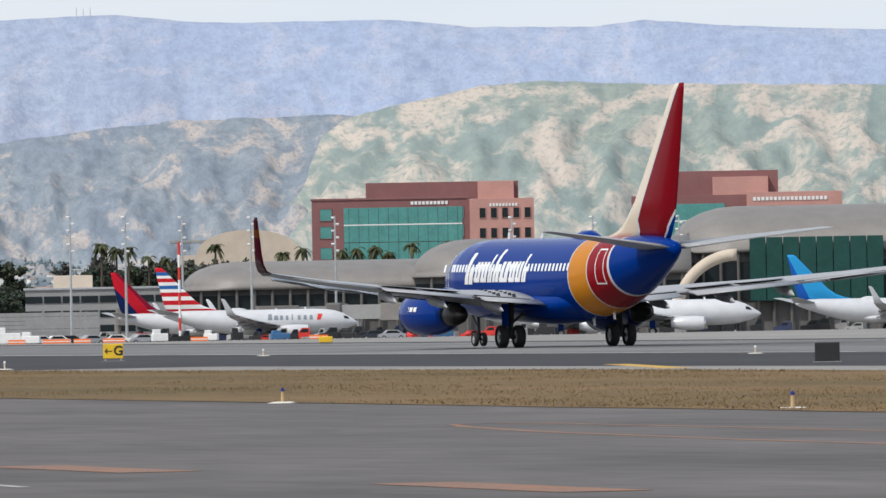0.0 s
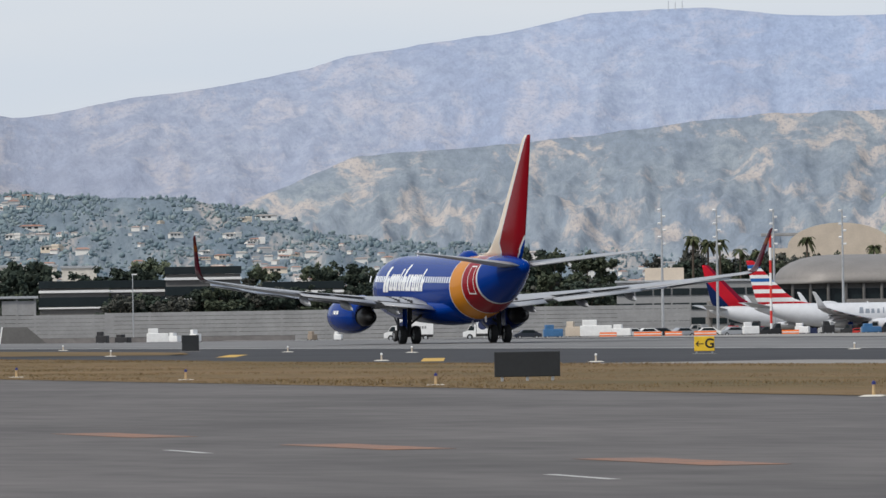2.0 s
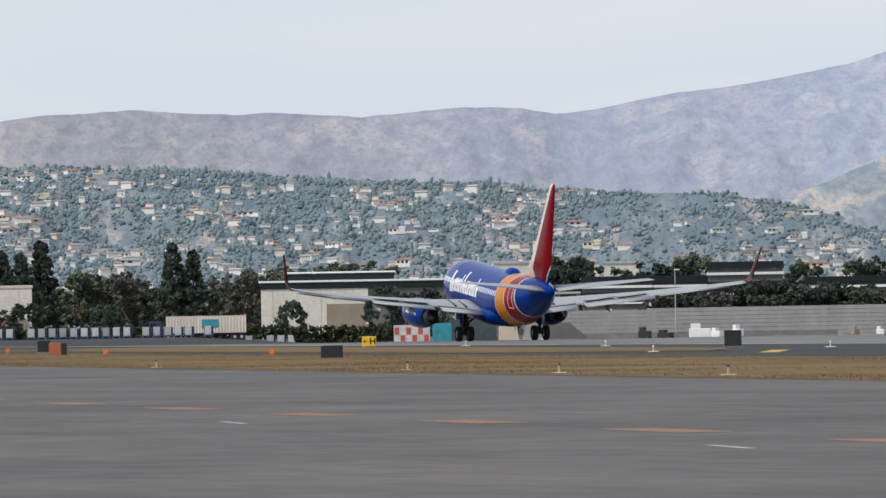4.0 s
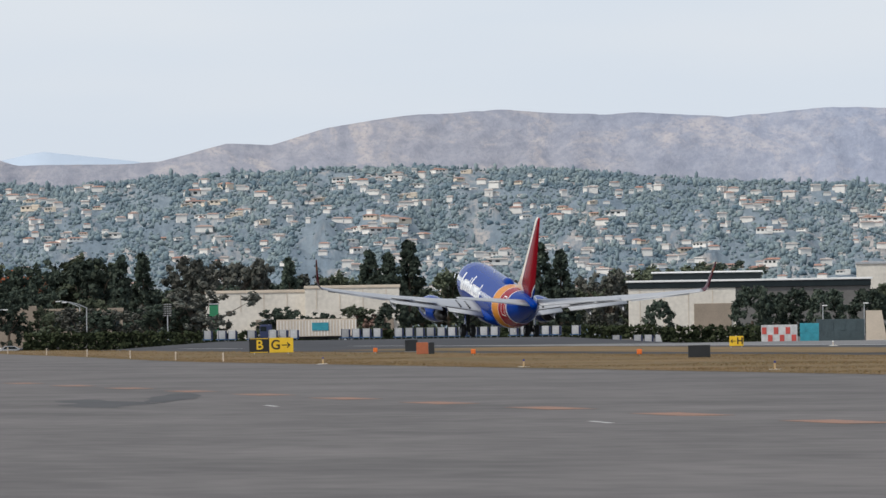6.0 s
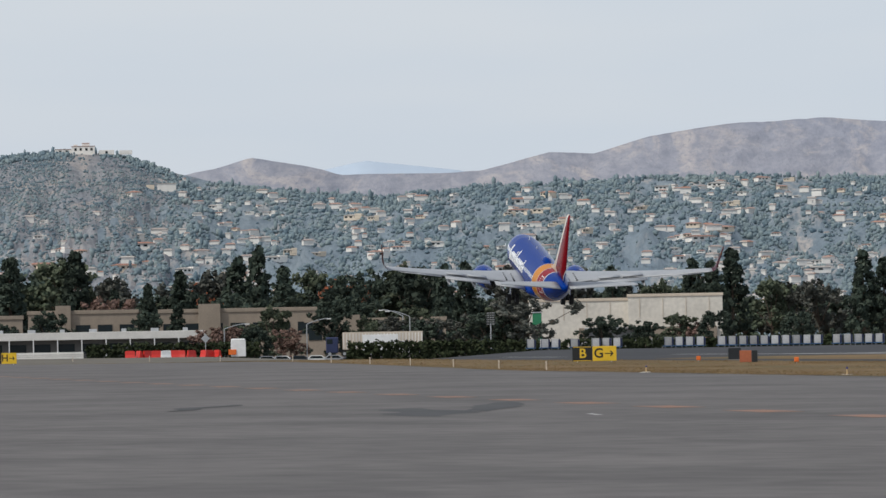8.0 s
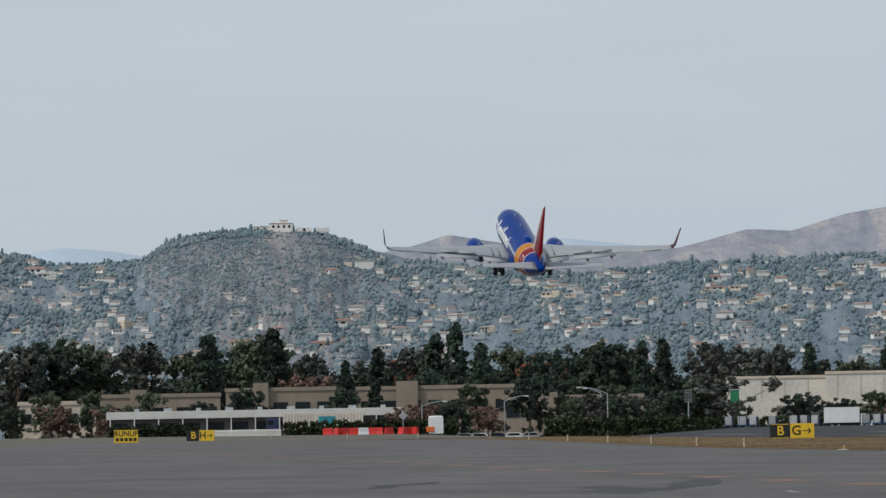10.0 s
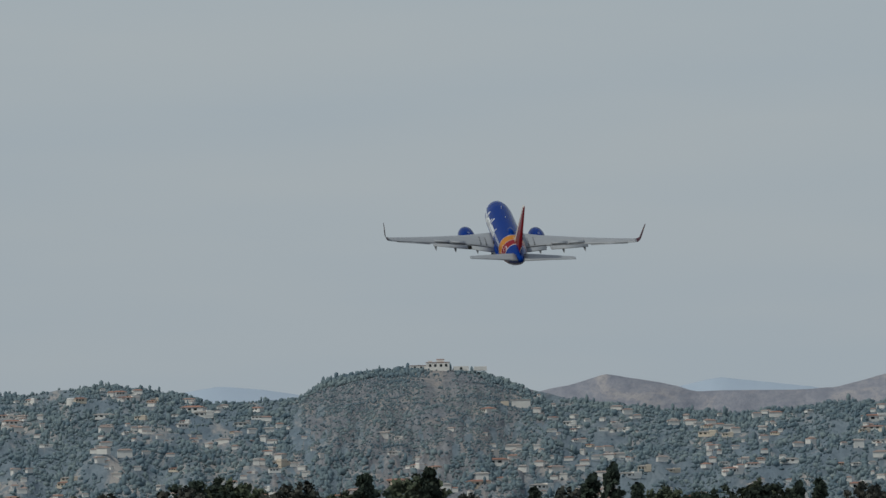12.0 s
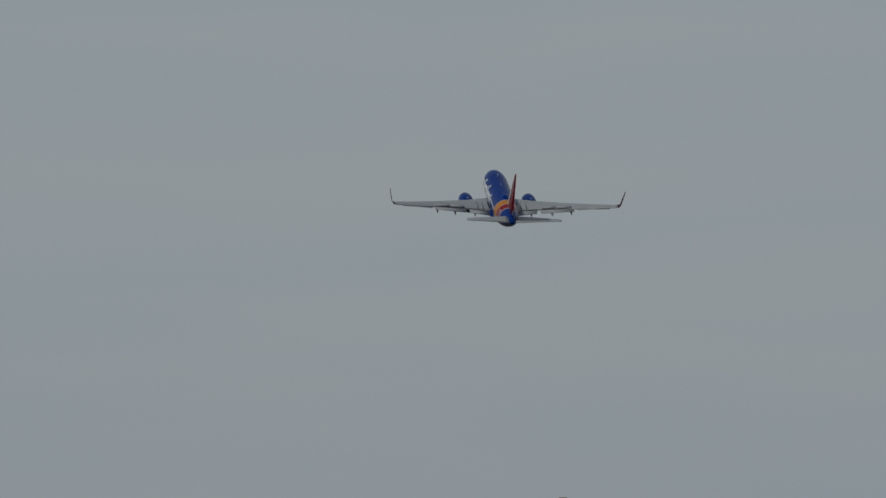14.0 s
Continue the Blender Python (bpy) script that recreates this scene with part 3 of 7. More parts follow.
# ---- airliners ----
FUSELAGE = [(16.6, 2.95, .05, .05), (16.4, 2.96, .26, .25), (16.0, 2.98, .48, .48), (15.2, 3.06, .85, .92), (14.2, 3.18, 1.2, 1.36), (12.9, 3.27, 1.52, 1.72), (11.4, 3.31, 1.74, 1.92), (9.5, 3.32, 1.86, 2.0),
            (6, 3.32, 1.88, 2.0), (2, 3.32, 1.88, 2.0), (-2, 3.32, 1.88, 2.0), (-4.6, 3.36, 1.87, 1.97), (-6.4, 3.47, 1.82, 1.87), (-8.2, 3.66, 1.68, 1.70), (-10, 3.9, 1.46, 1.46), (-11.8, 4.18, 1.16, 1.18), (-13.4, 4.43, .82, .86), (-14.7, 4.6, .5, .56), (-15.35, 4.68, .3, .34), (-15.6, 4.7, .18, .2)]


def ring_of(y, zc, rx, rz, n=36):
    return [(rx * math.cos(2 * math.pi * i / n), y, zc + rz * math.sin(2 * math.pi * i / n)) for i in range(n)]


def hull(y, z):
    """Half width of the fuselage at a station and height."""
    ys = [s[0] for s in FUSELAGE][::-1]
    zc, rx, rz = (float(np.interp(y, ys, [s[k] for s in FUSELAGE][::-1])) for k in (1, 2, 3))
    q = max(0.0, 1 - ((z - zc) / rz) ** 2)
    return rx * math.sqrt(q)


def wing_section(x, le, te, z, thick, twist=0.0):
    """A closed aerofoil outline at span station x."""
    c = le - te
    up = [(0, 0), (.03, .35), (.1, .7), (.25, .98), (.4, 1.0), (.6, .8), (.8, .45), (1, .04)]
    lo = [(.8, -.12), (.6, -.3), (.4, -.5), (.25, -.58), (.1, -.5), (.03, -.28)]
    return [(x, le - u * c, z + w * thick * c * 0.6 - math.tan(twist) * (u - 0.4) * c) for u, w in up + lo]


def skin_patch(bm, corners, side, lift=0.012, nu=6, nv=5):
    """A thin patch of paint that lies on the fuselage; corners in (y, z), four of them."""
    a, b, c, d = corners
    g = []
    for i in range(nu + 1):
        u = i / nu
        row = []
        for j in range(nv + 1):
            v = j / nv
            y = (a[0] * (1 - u) + b[0] * u) * (1 - v) + (d[0] * (1 - u) + c[0] * u) * v
            z = (a[1] * (1 - u) + b[1] * u) * (1 - v) + (d[1] * (1 - u) + c[1] * u) * v
            row.append(bm.verts.new((side * (hull(y, z) + lift), y, z)))
        g.append(row)
    for i in range(nu):
        for j in range(nv):
            bm.faces.new((g[i][j], g[i + 1][j], g[i + 1][j + 1], g[i][j + 1]))


def wheel(parent, x, y, r, w):
    bm = bmesh.new()
    prof = [(-.5, .62), (-.5, .86), (-.38, .97), (0, 1.0), (.38, .97), (.5, .86), (.5, .62)]
    loft(bm, [[(x + p * w, y + q * r * math.cos(t), r + q * r * math.sin(t)) for p, q in prof] for t in [2 * math.pi * i / 24 for i in range(25)]], caps=False)
    tyre = part("tyre", bm, M_RUBBER, parent, smooth=True)
    bm = bmesh.new()
    cyl(bm, (x - w * .34, y, r), (x + w * .34, y, r), r * .63, n=20)
    cyl(bm, (x - w * .5, y, r), (x + w * .5, y, r), r * .2, n=10)
    part("rim", bm, M_METAL, tyre)


def airliner(name, m, label, skin, fin_skin, nacelle_skin, winglet_skin, group="", gear=True, lettering=None, flaps=8.0, slim=False):
    p = thing(name, m, label, "airplane", group)
    bm = bmesh.new()
    ys = np.array([s[0] for s in FUSELAGE][::-1])
    stations = sorted(set([s[0] for s in FUSELAGE] + list(np.arange(-15.2, 15, 0.75))), reverse=True)
    loft(bm, [ring_of(y, *(float(np.interp(y, ys, [s[k] for s in FUSELAGE][::-1])) for k in (1, 2, 3)), n=40) for y in stations])
    part("fuselage", bm, skin, p, "rounded fuselage in livery paint", True)
    # belly fairing between the wings
    bm = bmesh.new()
    loft(bm, [ring_of(y, z, rx, rz, 28) for y, z, rx, rz in ((8.2, 2.2, .3, .2), (7.2, 2.12, 1.5, .7), (5, 2.05, 2.05, .85), (0, 2.0, 2.15, .9), (-3.5, 2.1, 1.9, .8), (-5.6, 2.3, 1.1, .5), (-6.6, 2.5, .2, .15))])
    part("belly_fairing", bm, skin, p, smooth=True)
    # fin with dorsal fillet
    fin = [(5.05, -4.6, -14.6, .02), (5.55, -7.4, -15.0, .10), (6.1, -8.9, -15.3, .36), (7.0, -10.2, -15.55, .36), (9.0, -12.2, -16.05, .28), (11.0, -14.15, -16.5, .2), (12.2, -15.3, -16.75, .15), (12.5, -15.75, -16.8, .08)]
    bm = bmesh.new()
    prof = [(0, 0), (.04, .5), (.15, .9), (.35, 1), (.7, .65), (1, .08), (1, -.08), (.7, -.65), (.35, -1), (.15, -.9), (.04, -.5)]
    loft(bm, [[(w * h, a + (b - a) * u, z) for u, w in prof] for z, a, b, h in fin])
    part("fin", bm, fin_skin, p, "tall swept tail fin in livery paint", True)
    for s in (-1, 1):
        bm = bmesh.new()
        rings = [wing_section(s * x, a, b, z, t) for x, a, b, z, t in ((.5, -12.3, -16.0, 4.75, .11), (1.2, -12.75, -16.15, 4.83, .11), (4, -14.5, -16.9, 5.2, .10), (6.9, -16.3, -17.75, 5.55, .09), (7.15, -16.7, -17.85, 5.58, .05))]
        loft(bm, rings)
        part("tailplane", bm, M_WING, p, "grey swept tailplane", True)
        # wing
        bm = bmesh.new()
        rings = [wing_section(s * x, a, b, z, t) for x, a, b, z, t in ((1.2, 6.4, -1.6, 2.15, .13), (2.2, 5.6, -1.65, 2.3, .13), (5.2, 3.3, -1.75, 2.68, .12), (9.5, .45, -3.1, 3.25, .115), (13.5, -2.2, -4.7, 3.85, .11), (16.6, -4.25, -6.1, 4.38, .10), (17.1, -4.65, -6.25, 4.5, .10))]
        loft(bm, rings)
        wing = part("wing", bm, M_WING, p, "light grey swept wing", True)
        # flaps, drooped
        for x0, x1, a0, a1, c0, c1, z0, z1 in ((2.0, 5.1, -1.35, -1.45, 1.5, 1.35, 2.22, 2.6), (5.7, 10.6, -1.75, -3.3, 1.35, .95, 2.7, 3.36)):
            bm = bmesh.new()
            loft(bm, [wing_section(s * x0, a0, a0 - c0, z0, .12, radians(flaps)), wing_section(s * x1, a1, a1 - c1, z1, .12, radians(flaps))])
            part("flap", bm, M_WING, wing, "drooped trailing edge flap", True)
        # dark slots ahead of the flaps and the panels over them
        for x0, x1, y0, y1, z0, z1 in ((2.3, 5.2, -1.42, -1.5, 2.38, 2.75), (5.7, 10.6, -1.72, -3.2, 2.78, 3.42)):
            for lag, mat in ((0.0, M_BLACK), (.62, M_DARK)):
                bm = bmesh.new()
                extrude(bm, [(0, -.05), (.13, -.05), (.13, .05), (0, .05)], 0, 1, "x")
                bm.verts.ensure_lookup_table()
                for v in bm.verts:
                    k = v.co.x
                    v.co = Vector((s * (x0 + (x1 - x0) * k), y0 + (y1 - y0) * k - lag + v.co.y, z0 + (z1 - z0) * k - lag * .2 + v.co.z))
                part("flap_slot", bm, mat, wing, "dark slot at the flap")
        for x0, x1, y0, y1, z0, z1 in ((5.9, 8.0, -.5, -1.15, 3.05, 3.32), (8.15, 10.3, -1.2, -1.85, 3.34, 3.6)):
            bm = bmesh.new()
            loft(bm, [wing_section(s * x0, y0, y0 - 1.1, z0 - .06, .05), wing_section(s * x1, y1, y1 - 1.0, z1 - .06, .05)])
            part("spoiler", bm, M_WING, wing, "grey spoiler panel", True)
        bm = bmesh.new()
        loft(bm, [wing_section(s * 11.0, -3.35, -4.0, 3.44, .1, radians(2)), wing_section(s * 15.8, -5.0, -5.85, 4.2, .1, radians(2))])
        part("aileron", bm, M_WING, wing, smooth=True)
        for x0, x1, y0, y1, z0, z1 in ((2.4, 4.0, 5.6, 4.4, 2.2, 2.4), (6.0, 9.4, 3.0, .75, 2.68, 3.1), (9.5, 12.9, .7, -1.6, 3.12, 3.6), (13.0, 16.2, -1.65, -3.8, 3.62, 4.18)):
            bm = bmesh.new()
            loft(bm, [wing_section(s * x0, y0 + .1, y0 - .55, z0 - .04, .35, radians(14)), wing_section(s * x1, y1 + .1, y1 - .45, z1 - .04, .35, radians(14))])
            part("slat", bm, M_CHROME, wing, "bare metal leading edge slat", True)
        for x, y, z, l in ((4.3, -1.6, 2.3, 3.2), (7.4, -2.4, 2.65, 3.0), (10.2, -3.3, 3.05, 2.6)):
            bm = bmesh.new()
            loft(bm, [[(s * x + r * .17 * math.cos(q), y + l * (0.55 - u), z - d + r * .27 * math.sin(q)) for q in [math.pi * k / 5 for k in range(10)]] for u, r, d in ((0, .1, -.1), (.2, .8, 0), (.5, 1, .06), (.8, .7, .2), (1, .08, .34))])
            part("flap_track_fairing", bm, M_WING, wing, smooth=True)
        for xx, zz in ((2.9, 2.86), (3.7, 2.94)):
            for j in range(5):
                bm = bmesh.new()
                cyl(bm, (s * xx, 1.6 - j * .6, zz - .4), (s * xx, 1.7 - j * .6, zz + .03 - j * .05), .09, n=10)
                part("wing_vent", bm, M_DARK, wing, "dark round vent on the wing root")
        # winglet, blended upward
        bm = bmesh.new()
        path = ((17.0, 4.48, -4.6, -6.25), (17.24, 4.62, -4.85, -6.3), (17.42, 4.95, -5.15, -6.4), (17.54, 5.45, -5.5, -6.55), (17.72, 6.35, -6.1, -6.9), (17.87, 7.05, -6.6, -7.2), (17.9, 7.2, -6.85, -7.25))
        rings = []
        for k, (x, z, a, b) in enumerate(path):
            t = min(1, k / 3)
            h = .07 * (a - b)
            rings.append([(s * (x + w * h * t), a + (b - a) * u, z + w * h * (1 - t)) for u, w in prof])
        loft(bm, rings)
        part("winglet", bm, winglet_skin, wing, "upswept winglet in livery paint", True)
        # engine
        bm = bmesh.new()
        nac = ((2.9, .62), (3.6, .86), (5.0, 1.08), (6.6, 1.14), (7.7, 1.06), (8.15, .95), (8.22, .88), (8.1, .8), (7.4, .78))
        loft(bm, [[(s * 4.83 + r * math.cos(q), y, 1.68 + r * (.94 if math.sin(q) < 0 else 1) * math.sin(q)) for q in [2 * math.pi * k / 32 for k in range(32)]] for y, r in nac], caps=False)
        eng = part("engine_nacelle", bm, nacelle_skin, p, "rounded engine nacelle", True)
        bm = bmesh.new()
        loft(bm, [[(s * 4.83 + r * math.cos(q), y, 1.68 + r * math.sin(q)) for q in [2 * math.pi * k / 28 for k in range(28)]] for y, r in ((2.92, .60), (3.7, .74), (4.2, .70))])
        part("fan_duct", bm, M_BLACK, eng, "black fan duct inside the nacelle", True)
        bm = bmesh.new()
        loft(bm, [[(s * 4.83 + r * math.cos(q), y, 1.66 + r * math.sin(q)) for q in [2 * math.pi * k / 24 for k in range(24)]] for y, r in ((1.1, .05), (1.5, .22), (1.75, .28), (1.8, .44), (2.6, .55), (3.6, .6))])
        part("exhaust_cone", bm, M_WING_DARK, eng, "dark metal exhaust cone", True)
        bm = bmesh.new()
        loft(bm, [[(s * 4.83 + r * math.cos(q), y, 1.68 + r * math.sin(q)) for q in [2 * math.pi * k / 32 for k in range(32)]] for y, r in ((7.95, 1.01), (8.16, .955), (8.235, .88), (8.12, .8))], caps=False)
        part("intake_lip", bm, M_CHROME, eng, "polished intake lip", True)
        bm = bmesh.new()
        loft(bm, [wing_section(s * (4.83 - .12), 6.4, 1.2, 2.35, .02), wing_section(s * (4.83 + .12), 6.4, 1.2, 2.35, .02)])
        extrude(bm, [(6.6, 2.6), (2.0, 2.35), (1.2, 2.75), (3.6, 2.98)], s * 4.83 - .16, s * 4.83 + .16, "x")
        part("pylon", bm, nacelle_skin, eng)
        # windows and doors
        if not slim:
            bm = bmesh.new()
            skin_patch(bm, [(.13, 3.72), (-.13, 3.72), (-.13, 4.08), (.13, 4.08)], s, .014, 2, 3)
            first = part("cabin_window", bm, M_WINDOW, p, "pale cabin window")
            first.matrix_basis = pose(0, 12.4, 0)
            for k in range(1, 40):
                y = 12.4 - k * .508
                if y < -5.6:
                    break
                again(first, pose(s * (hull(y, 3.9) - hull(0, 3.9)), y, 0.0 if y > -5 else (-5 - y) * 0.04), p)
            for y0 in (13.1, -9.1):
                bm = bmesh.new()
                z0, z1 = (2.65, 4.55) if y0 > 0 else (3.05, 4.75)
                for c in ([(y0 + .45, z0), (y0 + .38, z0), (y0 + .38, z1), (y0 + .45, z1)], [(y0 - .45, z0), (y0 - .38, z0), (y0 - .38, z1), (y0 - .45, z1)], [(y0 + .45, z1 - .07), (y0 - .45, z1 - .07), (y0 - .45, z1), (y0 + .45, z1)], [(y0 + .45, z0), (y0 - .45, z0), (y0 - .45, z0 + .07), (y0 + .45, z0 + .07)]):
                    skin_patch(bm, c, s, .016, 3, 6)
                part("door_outline", bm, M_WHITE, p, "white outline of a cabin door")
        if lettering:
            lettering(p, s)
    # cockpit glass
    bm = bmesh.new()
    for s in (-1, 1):
        skin_patch(bm, [(15.2, 3.55), (14.3, 3.65), (14.2, 4.15), (14.85, 4.0)], s, .016, 4, 4)
    part("cockpit_window", bm, M_DARK_GLASS, p, "dark cockpit glass")
    bm = bmesh.new()
    loft(bm, [[(r * .42 * math.cos(q), y, 5.2 + h * math.sin(q)) for q in [math.pi * k / 8 for k in range(9)] + [math.pi * 1.5]] for y, r, h in ((-1.6, .1, .05), (-2.1, .9, .32), (-3.0, 1.15, .46), (-4.0, 1.1, .44), (-4.6, .7, .25), (-5.0, .1, .05))])
    part("antenna_dome", bm, skin, p, "smooth hump on the roof", True)
    for y, z0, z1 in ((8, 5.25, 5.65), (3.2, 5.25, 5.55), (-4, 1.45, 1.05), (-6.8, 1.75, 1.35)):
        bm = bmesh.new()
        extrude(bm, [(y + .15, z0), (y - .15, z0), (y - .2, z1), (y, z1)], -.02, .02, "x")
        part("blade_antenna", bm, M_WHITE, p)
    legs = []
    wings = [c for c in p.children if c.name.split(".")[0] == "wing"]
    if gear:
        for s in (-1, 1):
            bm = bmesh.new()
            cyl(bm, (s * 2.86, 0, .55), (s * 2.75, .1, 2.5), .13, .15, 12)
            cyl(bm, (s * 2.3, 0, .55), (s * 3.4, 0, .55), .1, n=10)
            cyl(bm, (s * 2.8, 0, 1.2), (s * 1.6, .1, 2.1), .07, n=8)
            cyl(bm, (s * 2.86, -.25, .8), (s * 2.8, -.15, 1.5), .04, n=6)
            hinge = Matrix.Translation((s * 2.75, .1, 2.35))
            leg = part("main_gear", bm, M_BLACK, p, "main landing gear leg")
            leg.data.transform(hinge.inverted())
            leg.matrix_basis = hinge
            bm = bmesh.new()
            box(bm, (s * 3.12, 0, 1.6), (.05, .9, 1.1), .02)
            part("gear_door", bm, M_NACELLE, leg, "blue gear door").matrix_basis = hinge.inverted()
            for xx in (2.43, 3.29):
                wheel(leg, s * xx, 0, .56, .42)
            for ch in leg.children:
                ch.matrix_basis = hinge.inverted()
            legs.append((leg, s))
        bm = bmesh.new()
        cyl(bm, (0, 12.6, .4), (0, 12.75, 2.0), .09, n=10)
        cyl(bm, (-.3, 12.6, .36), (.3, 12.6, .36), .06, n=8)
        cyl(bm, (0, 12.65, .9), (0, 13.8, 1.7), .05, n=6)
        hinge = Matrix.Translation((0, 12.75, 1.9))
        nose = part("nose_gear", bm, M_DARK, p, "nose landing gear leg")
        nose.data.transform(hinge.inverted())
        nose.matrix_basis = hinge
        for xx in (-.22, .22):
            wheel(nose, xx, 12.6, .35, .22)
        for ch in nose.children:
            ch.matrix_basis = hinge.inverted()
        legs.append((nose, 0))
    return p, legs, wings


M_WINDOW = shade("pale_window_shade", (0.75, 0.78, 0.82), 0.3, 0, 0.1, 2, 6)
LIVERY = banded("blue_livery", "Y", -0.1, [(-30, BLUE), (-10.5, SILVER), (-10.34, RED), (-8.2, SILVER), (-8.05, ORANGE), (-5.9, SILVER), (-5.76, BLUE)])


def fin_livery():
    """Gold leading edge, red field and a blue rear corner, parted by silver lines."""
    m = bpy.data.materials.new("fin_livery")
    m.use_nodes = True
    n, l = m.node_tree.nodes, m.node_tree.links
    b = n["Principled BSDF"]
    b.inputs["Roughness"].default_value, b.inputs["Specular IOR Level"].default_value = 0.2, 0.05
    sep = n.new("ShaderNodeSeparateXYZ")
    l.new(n.new("ShaderNodeTexCoord").outputs["Object"], sep.inputs["Vector"])

    def line(ky, kz, c):
        a = n.new("ShaderNodeMath")
        a.operation = "MULTIPLY_ADD"
        l.new(sep.outputs["Y"], a.inputs[0])
        a.inputs[1].default_value, a.inputs[2].default_value = ky, c
        d = n.new("ShaderNodeMath")
        d.operation = "MULTIPLY_ADD"
        l.new(sep.outputs["Z"], d.inputs[0])
        d.inputs[1].default_value = kz
        l.new(a.outputs["Value"], d.inputs[2])
        return d.outputs["Value"]

    def over(base, colour, value, at):
        g = n.new("ShaderNodeMath")
        g.operation = "GREATER_THAN"
        l.new(value, g.inputs[0])
        g.inputs[1].default_value = at
        x = n.new("ShaderNodeMix")
        x.data_type = "RGBA"
        l.new(g.outputs["Value"], x.inputs["Factor"])
        if isinstance(base, tuple):
            x.inputs["A"].default_value = (*base, 1)
        else:
            l.new(base, x.inputs["A"])
        x.inputs["B"].default_value = (*colour, 1)
        return x.outputs["Result"]

    lead = line(1.0, 0.795, 0.0)       # distance ahead of the swept leading edge line
    tail = line(-1.0, -1.21, 0.0)
    # red darker than the fuselage band: the fin's shade is put into its paint
    c = over((0.16, 0.004, 0.009), SILVER, lead, -6.4)
    c = over(c, CREAM, lead, -6.2)
    c = over(c, SILVER, tail, 7.5)
    c = over(c, BLUE, tail, 7.75)
    l.new(c, b.inputs["Base Color"])
    return m


M_FIN = fin_livery()
# Winglet paints are darkened, the shade on them put into the colours.
M_WINGLET = banded("winglet_livery", "Z", 0.0, [(3, BLUE), (4.3, (0.05, 0.005, 0.012)), (6.2, (0.10, 0.03, 0.008)), (6.6, (0.05, 0.005, 0.009))])


def title_bars(p, s):
    """The airline's title as plain white slanted bars, a mark for each letter, low and tall."""
    y = 9.4 if s < 0 else -1.0
    step = -1 if s < 0 else 1
    for wide, tall, low in ((1.35, 1.55, 2.95), (.95, 1.0, 3.05), (.95, 1.0, 3.05), (.7, 1.35, 3.05), (1.0, 1.6, 3.05), (1.3, 1.0, 3.05), (.9, 1.0, 3.05), (.85, 1.0, 3.05), (.7, 1.35, 3.05)):
        z0, z1 = low + .15, low + tall + .15
        bm = bmesh.new()
        w = wide * .86
        lean = .28 * step * tall
        a, b = y, y + step * w
        if tall > 1.3:
            skin_patch(bm, [(a, z0), (a + step * w * .42, z0), (a + step * w * .42 + lean, z1), (a + lean, z1)], s)
            skin_patch(bm, [(a + step * w * .5, z0), (b, z0), (b + lean * .55, z0 + (z1 - z0) * .55), (a + step * w * .5 + lean * .55, z0 + (z1 - z0) * .55)], s)
        else:
            skin_patch(bm, [(a, z0), (a + step * w * .4, z0), (a + step * w * .4 + lean, z1), (a + lean, z1)], s)
            skin_patch(bm, [(a + step * w * .55, z0), (b, z0), (b + lean, z1), (a + step * w * .55 + lean, z1)], s)
            skin_patch(bm, [(a, z0), (b, z0), (b + .05, z0 + .22), (a + .05, z0 + .22)], s)
        part("title_bar", bm, M_WHITE, p, "white title bar")
        y += step * wide * 1.04
    bm = bmesh.new()
    for k in range(3):
        y0 = 6.6 - k * .55
        g = []
        for yy in (y0, y0 - .42):
            g.append([bm.verts.new((s * 4.83 + s * (1.1 + .03 - abs(5.9 - yy) * .02) * math.cos(q), yy, 1.68 + 1.13 * math.sin(q))) for q in (.12, .22, .32)])
        for j in range(2):
            bm.faces.new((g[0][j], g[0][j + 1], g[1][j + 1], g[1][j]))
    part("nacelle_marking", bm, M_WHITE, p, "small white marking bars on the nacelle")


JET, JET_LEGS, JET_WINGS = airliner("jet_airliner", pose(164, 450, 0), "blue jet airliner with red and orange tail bands taking off", LIVERY, M_FIN, M_NACELLE, M_WINGLET, lettering=title_bars)


# ---- runway furniture ----
def edge_light(m, tall=0.34, lens=M_BLUE_LENS, label="blue taxiway edge light on a thin post", base=True):
    o = thing("taxiway_light", m, label, "taxiway light", "taxiway edge lights")
    bm = bmesh.new()
    cyl(bm, (0, 0, 0), (0, 0, tall * .8), .04, .035, 10)
    part("post", bm, M_POST if lens is M_BLUE_LENS else M_CREAM, o, "faded cream-orange post")
    bm = bmesh.new()
    cyl(bm, (0, 0, tall * .76), (0, 0, tall * .92), .05, .045, 12)
    cyl(bm, (0, 0, tall * .92), (0, 0, tall), .045, .02, 12)
    part("lens", bm, lens, o, "coloured glass lens")
    if base:
        bm = bmesh.new()
        cyl(bm, (0, 0, -.02), (0, 0, .035), .42, .2, 20)
        part("base_pad", bm, M_PALE_CREAM, o, "pale domed concrete pad")
    return o


